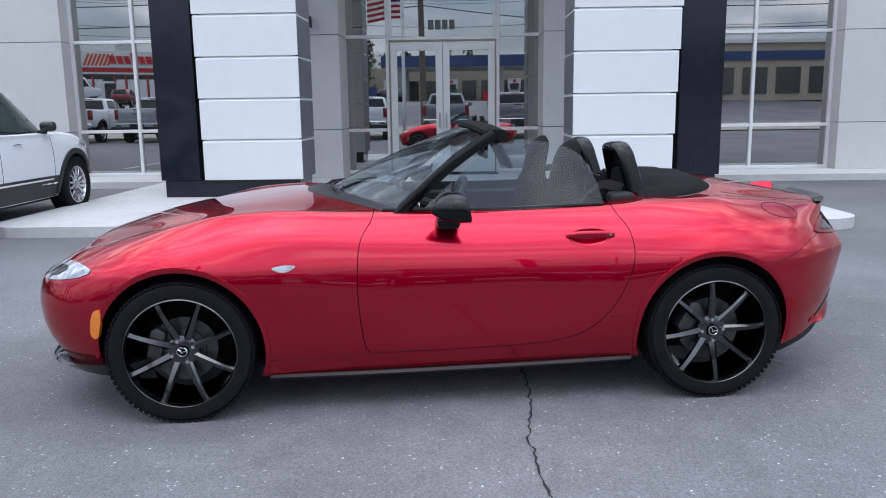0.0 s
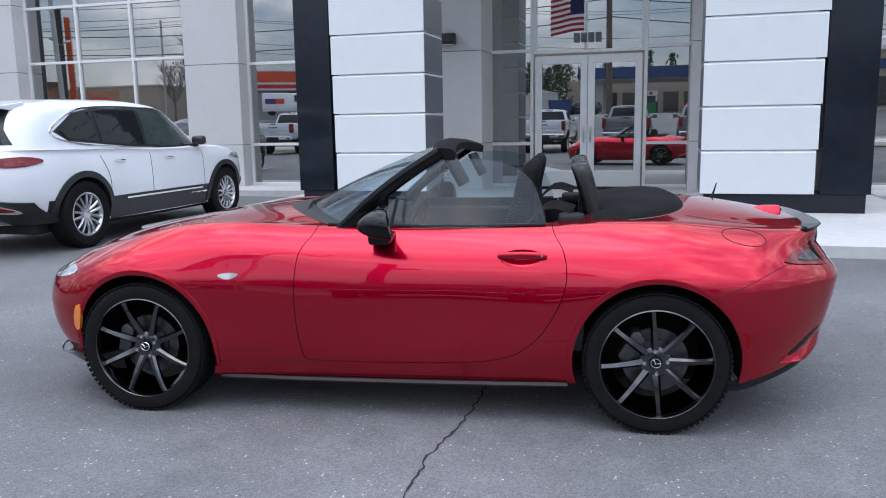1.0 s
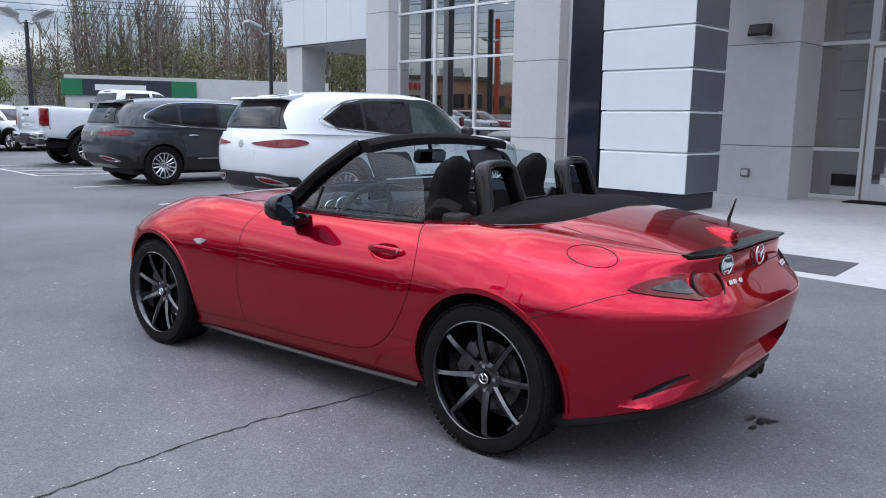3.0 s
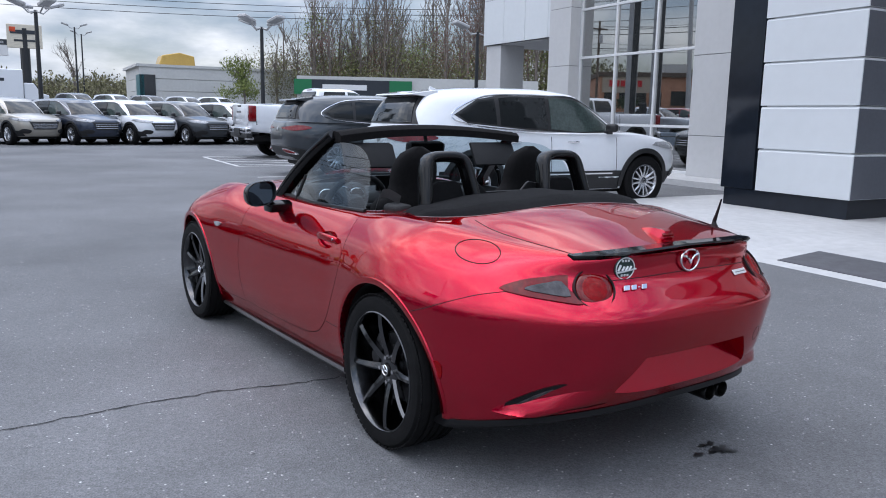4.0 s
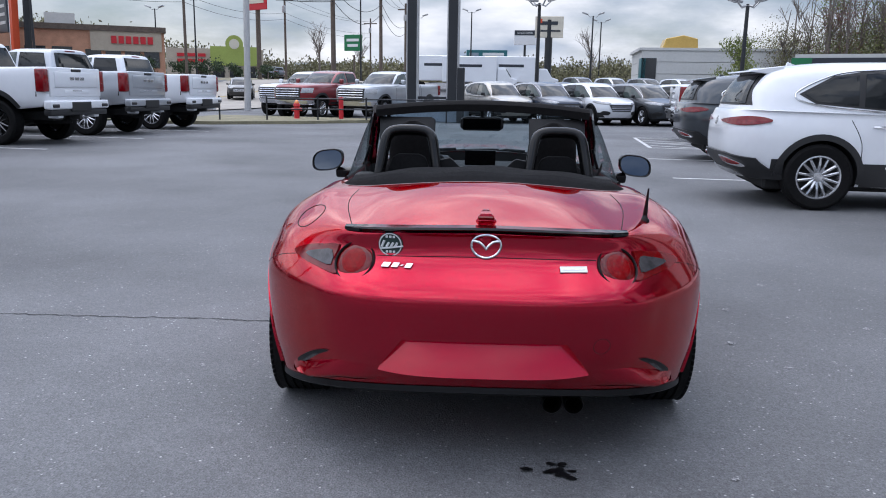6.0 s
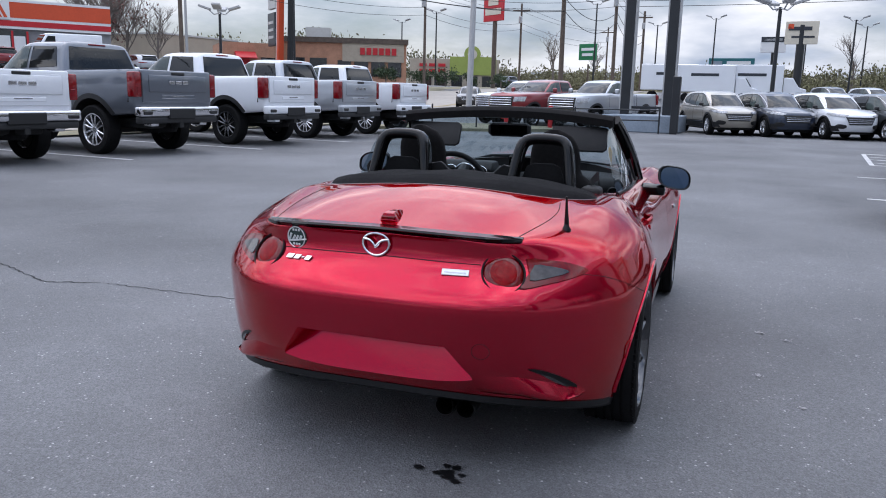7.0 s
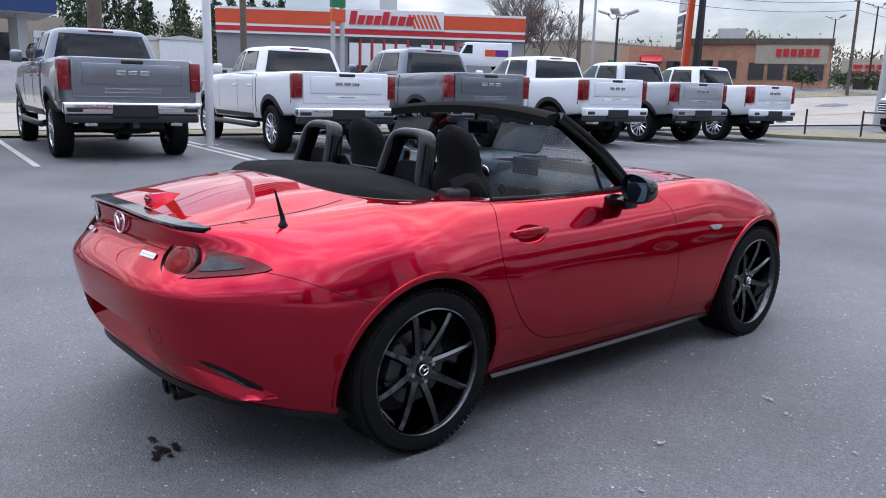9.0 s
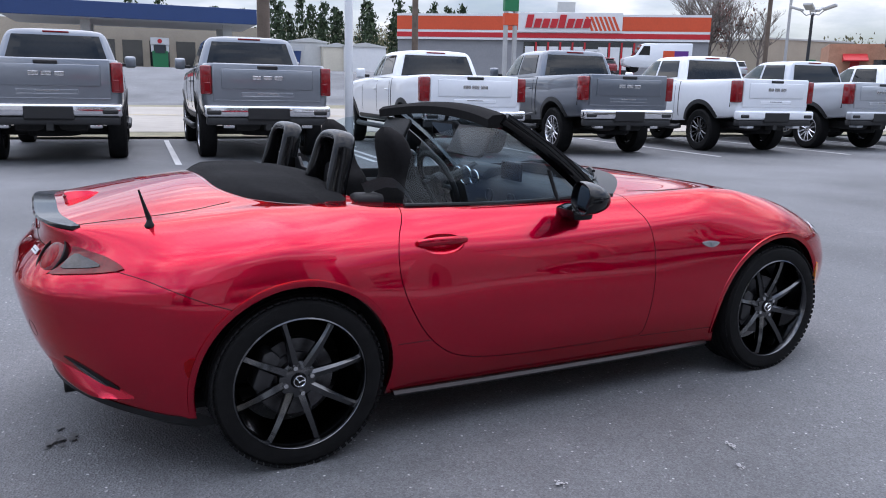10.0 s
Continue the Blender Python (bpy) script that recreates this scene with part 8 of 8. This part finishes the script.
# ---- plants ----
def branches(b, rnd, base, way, length, r, depth, twigs=3):
    """One limb with its forks, thinner at each step."""
    end = base + way * length
    mid = base.lerp(end, 0.5) + Vector((rnd.uniform(-1, 1), rnd.uniform(-1, 1), 0)) * length * 0.06
    tube([base, mid, end], r, 5 if depth > 1 else 3, b, radii=[r, r * 0.8, r * 0.62], cap=False)
    if depth:
        for k in range(twigs + (1 if depth > 2 else 0)):
            f = rnd.uniform(0.35, 1.0)
            side = Vector((rnd.uniform(-1, 1), rnd.uniform(-1, 1), rnd.uniform(0.1, 0.9))).normalized()
            branches(b, rnd, base.lerp(end, f), (way * 0.75 + side * 0.75).normalized(), length * rnd.uniform(0.45, 0.68), r * 0.55, depth - 1, twigs)
    return end


def leaf_cloud(b, rnd, centre, size, n, leaf):
    """Many small loose leaf blades in an uneven clump."""
    for k in range(n):
        d = Vector((rnd.gauss(0, 0.42), rnd.gauss(0, 0.42), rnd.gauss(0, 0.42)))
        p = centre + Vector((d.x * size[0], d.y * size[1], d.z * size[2]))
        q = Euler((rnd.uniform(0, 6), rnd.uniform(0, 6), rnd.uniform(0, 6))).to_matrix()
        s = leaf * rnd.uniform(0.5, 1.4)
        vs = [b.verts.new(p + q @ Vector(c) * s) for c in ((-1, 0, 0), (0, -0.5, 0.1), (1, 0, 0), (0, 0.5, 0.1))]
        b.faces.new(vs)


def tree_at(u, v, z, h, seed, leaf_mat=None, label="bare tree with fine grey branches", n=700, depth=4, spread=0.5, bark=None):
    rnd = random.Random(seed)
    t = thing("tree", label, "tree", at(u, v, z))
    b = bmesh.new()
    trunk = tube([(0, 0, -0.2), (0.05, 0, h * 0.25), (0, 0.05, h * 0.55)], 0.1, 8, b, radii=[h * 0.022, h * 0.016, h * 0.011], cap=False)
    for k in range(7):
        f = rnd.uniform(0.22, 0.56)
        a = rnd.uniform(0, math.tau)
        branches(b, rnd, Vector((0, 0, h * f)), Vector((math.cos(a) * spread, math.sin(a) * spread, 1)).normalized(), h * rnd.uniform(0.26, 0.36), h * 0.008, depth - 1)
    part("trunk", b, bark or M_BARK, t)
    if leaf_mat:
        c = bmesh.new()
        for k in range(16):
            leaf_cloud(c, rnd, Vector((rnd.gauss(0, h * 0.13), rnd.gauss(0, h * 0.13), h * rnd.uniform(0.35, 0.92))), (h * 0.12, h * 0.12, h * 0.12), n // 16, h * 0.018)
        part("crown", c, leaf_mat, t, "loose crown of small leaves")
    return t


tree_at(-69.0, 16.0, 0.6, 6.2, 3, M_LEAF, "young tree with fresh green leaves", 2600, 3, 0.35)
tree_at(-130.0, 5.0, 2.2, 9, 5, None, depth=4)
tree_at(-62.0, -73.5, 2.4, 13.5, 6, None, depth=5, spread=0.7)
tree_at(-60.5, -68.5, 2.4, 9.0, 7, M_BUD, "brownish tree coming into leaf", 420, 5, 0.6)
for u, v, h, seed in ((-64.5, -76.5, 12.5, 31), (-67.0, -81.5, 13.0, 32), (-59.5, -70.5, 11.0, 33), (-62.5, -66.0, 8.0, 34), (-71.0, -80.0, 10.5, 35)):
    tree_at(u, v, 2.4, h, seed, None, depth=5, spread=0.65)
tree_at(-112.0, -36.0, 2.4, 9.0, 8, None, depth=4)
tree_at(-128.0, -34.0, 2.4, 8.0, 9, None, depth=4)

# woods on the slope behind the rental office
rnd = random.Random(12)
bare, green, scrub, bud = bmesh.new(), bmesh.new(), bmesh.new(), bmesh.new()
for k in range(230):
    f = rnd.random()
    u, v = -84 + 62 * f + rnd.uniform(-4, 4), 24 + 46 * f + rnd.uniform(-4, 16)
    h = rnd.uniform(8, 14.5)
    base = Vector((u, v, 1.5))
    tube([base, base + Vector((rnd.uniform(-0.4, 0.4), rnd.uniform(-0.4, 0.4), h * 0.6)), base + Vector((rnd.uniform(-0.6, 0.6), rnd.uniform(-0.6, 0.6), h))], 0.1, 5, bare, radii=[0.16, 0.09, 0.03], cap=False)
    for j in range(13):
        a = rnd.uniform(0, math.tau)
        branches(bare, rnd, base + Vector((0, 0, h * rnd.uniform(0.3, 0.85))), Vector((math.cos(a) * 0.5, math.sin(a) * 0.5, 1)).normalized(), h * rnd.uniform(0.12, 0.25), 0.045, 2, 2)
    r = rnd.random()
    if r < 0.62:
        for j in range(9):
            leaf_cloud(green if r < 0.2 else scrub, rnd, base + Vector((rnd.gauss(0, 1), rnd.gauss(0, 1), h * rnd.uniform(0.15, 0.75))), (1.5, 1.5, 1.8), 120, 0.1)
    elif r < 0.85:
        for j in range(8):
            leaf_cloud(bud, rnd, base + Vector((rnd.gauss(0, 1.2), rnd.gauss(0, 1.2), h * rnd.uniform(0.3, 0.75))), (1.7, 1.7, 1.7), 120, 0.075)
for k in range(900):
    f = rnd.random()
    u, v = -86 + 66 * f + rnd.uniform(-3, 3), 22 + 46 * f + rnd.uniform(-3, 10)
    leaf_cloud(scrub if rnd.random() < 0.72 else green, rnd, Vector((u, v, rnd.uniform(1.6, 7.5))), (2.6, 2.6, 1.7), 130, 0.1)
for bm_, m, lab in ((bare, M_BARK, "bare grey tree trunks and branches of a spring wood"), (green, M_LEAF, "fresh green leaves in the wood"), (scrub, M_SCRUB, "brown and olive scrub below the trees"), (bud, M_BUD, "reddish budding tree tops")):
    tagged(part("woods", bm_, m, m=SITE), lab, "woods", kind="stuff")
# evergreens behind the petrol station
ever = bmesh.new()
for k in range(34):
    u, v = -42 + 1.3 * k + rnd.uniform(-1, 1), -97 + rnd.uniform(-6, 3) - (8 if k > 24 else 0)
    h = rnd.uniform(7.5, 11)
    for j in range(12):
        z = j / 12
        w = h * 0.2 * (1 - z) + 0.5
        leaf_cloud(ever, rnd, Vector((u, v, 2.2 + h * z)), (w, w, h * 0.07), 46, 0.3)
tagged(part("evergreens", ever, M_PINE, m=SITE), "dense dark evergreen trees", "trees", kind="stuff")
# far tree line and hedges
far_wood = bmesh.new()
for k in range(1400):
    a = radians(rnd.uniform(96, 262))
    d = rnd.uniform(230, 330)
    ridge = 9 * min(1.0, max(0.0, (math.degrees(a) - 200) / 16))        # the land climbs to the south-west
    leaf_cloud(far_wood, rnd, Vector((d * math.cos(a), d * math.sin(a), 2 + rnd.uniform(0, 6 + ridge) + 3 * math.sin(a * 9))), (9, 9, 2.6), 105, 0.5)
tagged(part("far_woods", far_wood, M_SCRUB, m=SITE), "hazy brown far tree line", "trees", kind="stuff")
far_wood = bmesh.new()
for k in range(220):
    leaf_cloud(far_wood, rnd, Vector((rnd.uniform(-165, -120), rnd.uniform(-66, 20), rnd.uniform(2.4, 5.5))), (3, 3, 1.6), 170, 0.26)
tagged(part("scrub", far_wood, M_SCRUB, m=SITE), "brown scrub between far buildings", "scrub", kind="stuff")
for u, v, r_ in ((-74.3, -43.5, 1.5), (-77.0, -40.5, 1.3), (-79.5, -38.5, 1.6), (-66.5, -54.5, 1.0), (-86, -38, 1.2), (-92, -36.5, 1.3)):
    sh = thing("shrub", "rounded clipped green shrub beside a restaurant", "shrub", at(u, v, 2.3), "shrubs")
    b = bmesh.new()
    for k in range(14):
        leaf_cloud(b, rnd, Vector((rnd.gauss(0, r_ * 0.4), rnd.gauss(0, r_ * 0.4), r_ * rnd.uniform(0.3, 1.1))), (r_ * 0.45, r_ * 0.45, r_ * 0.35), 60, 0.13)
    part("foliage", b, M_PINE if r_ > 1.1 else M_LEAF, sh)
    part("stem", tube([(0, 0, -0.1), (0, 0, r_ * 0.6)], 0.08, 6), M_BARK, sh)

# box trucks and cars further out
for u, v, rz in ((-72, -8.5, 95), (-73, -4.6, 95), (-74, -12, 95)):
    t = thing("box_truck", "white box truck parked at the far side of the lot", "truck", at(u, v, rise(u, v), rz), "box trucks")
    part("box", block(-2.6, 2.6, -1.15, 1.15, 0.9, 3.3, 0.05), P_WHITE, t)
    part("side_bar", block(-1.2, 1.2, -1.17, -1.14, 2.3, 2.55), M_SIGNDARK, t)
    part("cab", prism([(2.65, 0.5), (4.5, 0.5), (4.55, 1.2), (3.9, 1.4), (3.4, 2.2), (2.65, 2.2)], "y", -1.0, 1.0, 0.06), P_WHITE, t)
    part("windscreen", prism([(3.92, 1.45), (3.45, 2.15), (3.5, 2.17), (3.98, 1.45)], "y", -0.9, 0.9), M_TINT, t)
    for x in (-1.6, 3.6):
        for s in (-1, 1):
            part("wheel", lathe([(0.0, -0.12), (0.38, -0.1), (0.4, 0.0), (0.38, 0.1), (0.0, 0.12)], 18), M_TYRE, t, m=Matrix.Translation((x, s * 0.95, 0.4)))
for u, v, rz, c, lab in ((-106, -41.5, 60, P_SILVER, "silver SUV outside the lime green store"), (-103, -40.5, 60, P_GREY, "grey SUV outside the lime green store"), (-33.5, -52.5, 80, P_MAROON, "dark red car outside the parts shop"), (-45, -50.5, 70, P_SILVER, "silver car outside the parts shop"), (-9, -72, 10, P_NAVY, "navy SUV near the sheds"), (-56, -25, 200, P_BLACK, "black SUV on the road")):
    o = copy_thing(suv, at(u, v, rise(u, v) + (0.07 if v == -25 else 0), rz))
    recoat(o, {P_WHITE: c})
    tagged(o, lab, "car", "cars across the road")

# storefront down the road, seen only mirrored in the showroom glass
ms = thing("roadside_store", "beige roadside store with dark windows and a blue band", "shop", SITE)
box_at("wall", 16, 52, -78, -66, 2.0, 8.5, M_BEIGE, ms)
box_at("band", 16, 52, -66, -65.8, 6.6, 7.6, M_BLUE, ms)
box_at("parapet", 15.8, 52.2, -78.2, -65.7, 8.5, 8.9, M_WHITEBAND, ms)
for k in range(9):
    box_at("window", 17.5 + k * 3.8, 20.3 + k * 3.8, -66.0, -65.9, 2.8, 5.8, M_DARKWIN, ms)
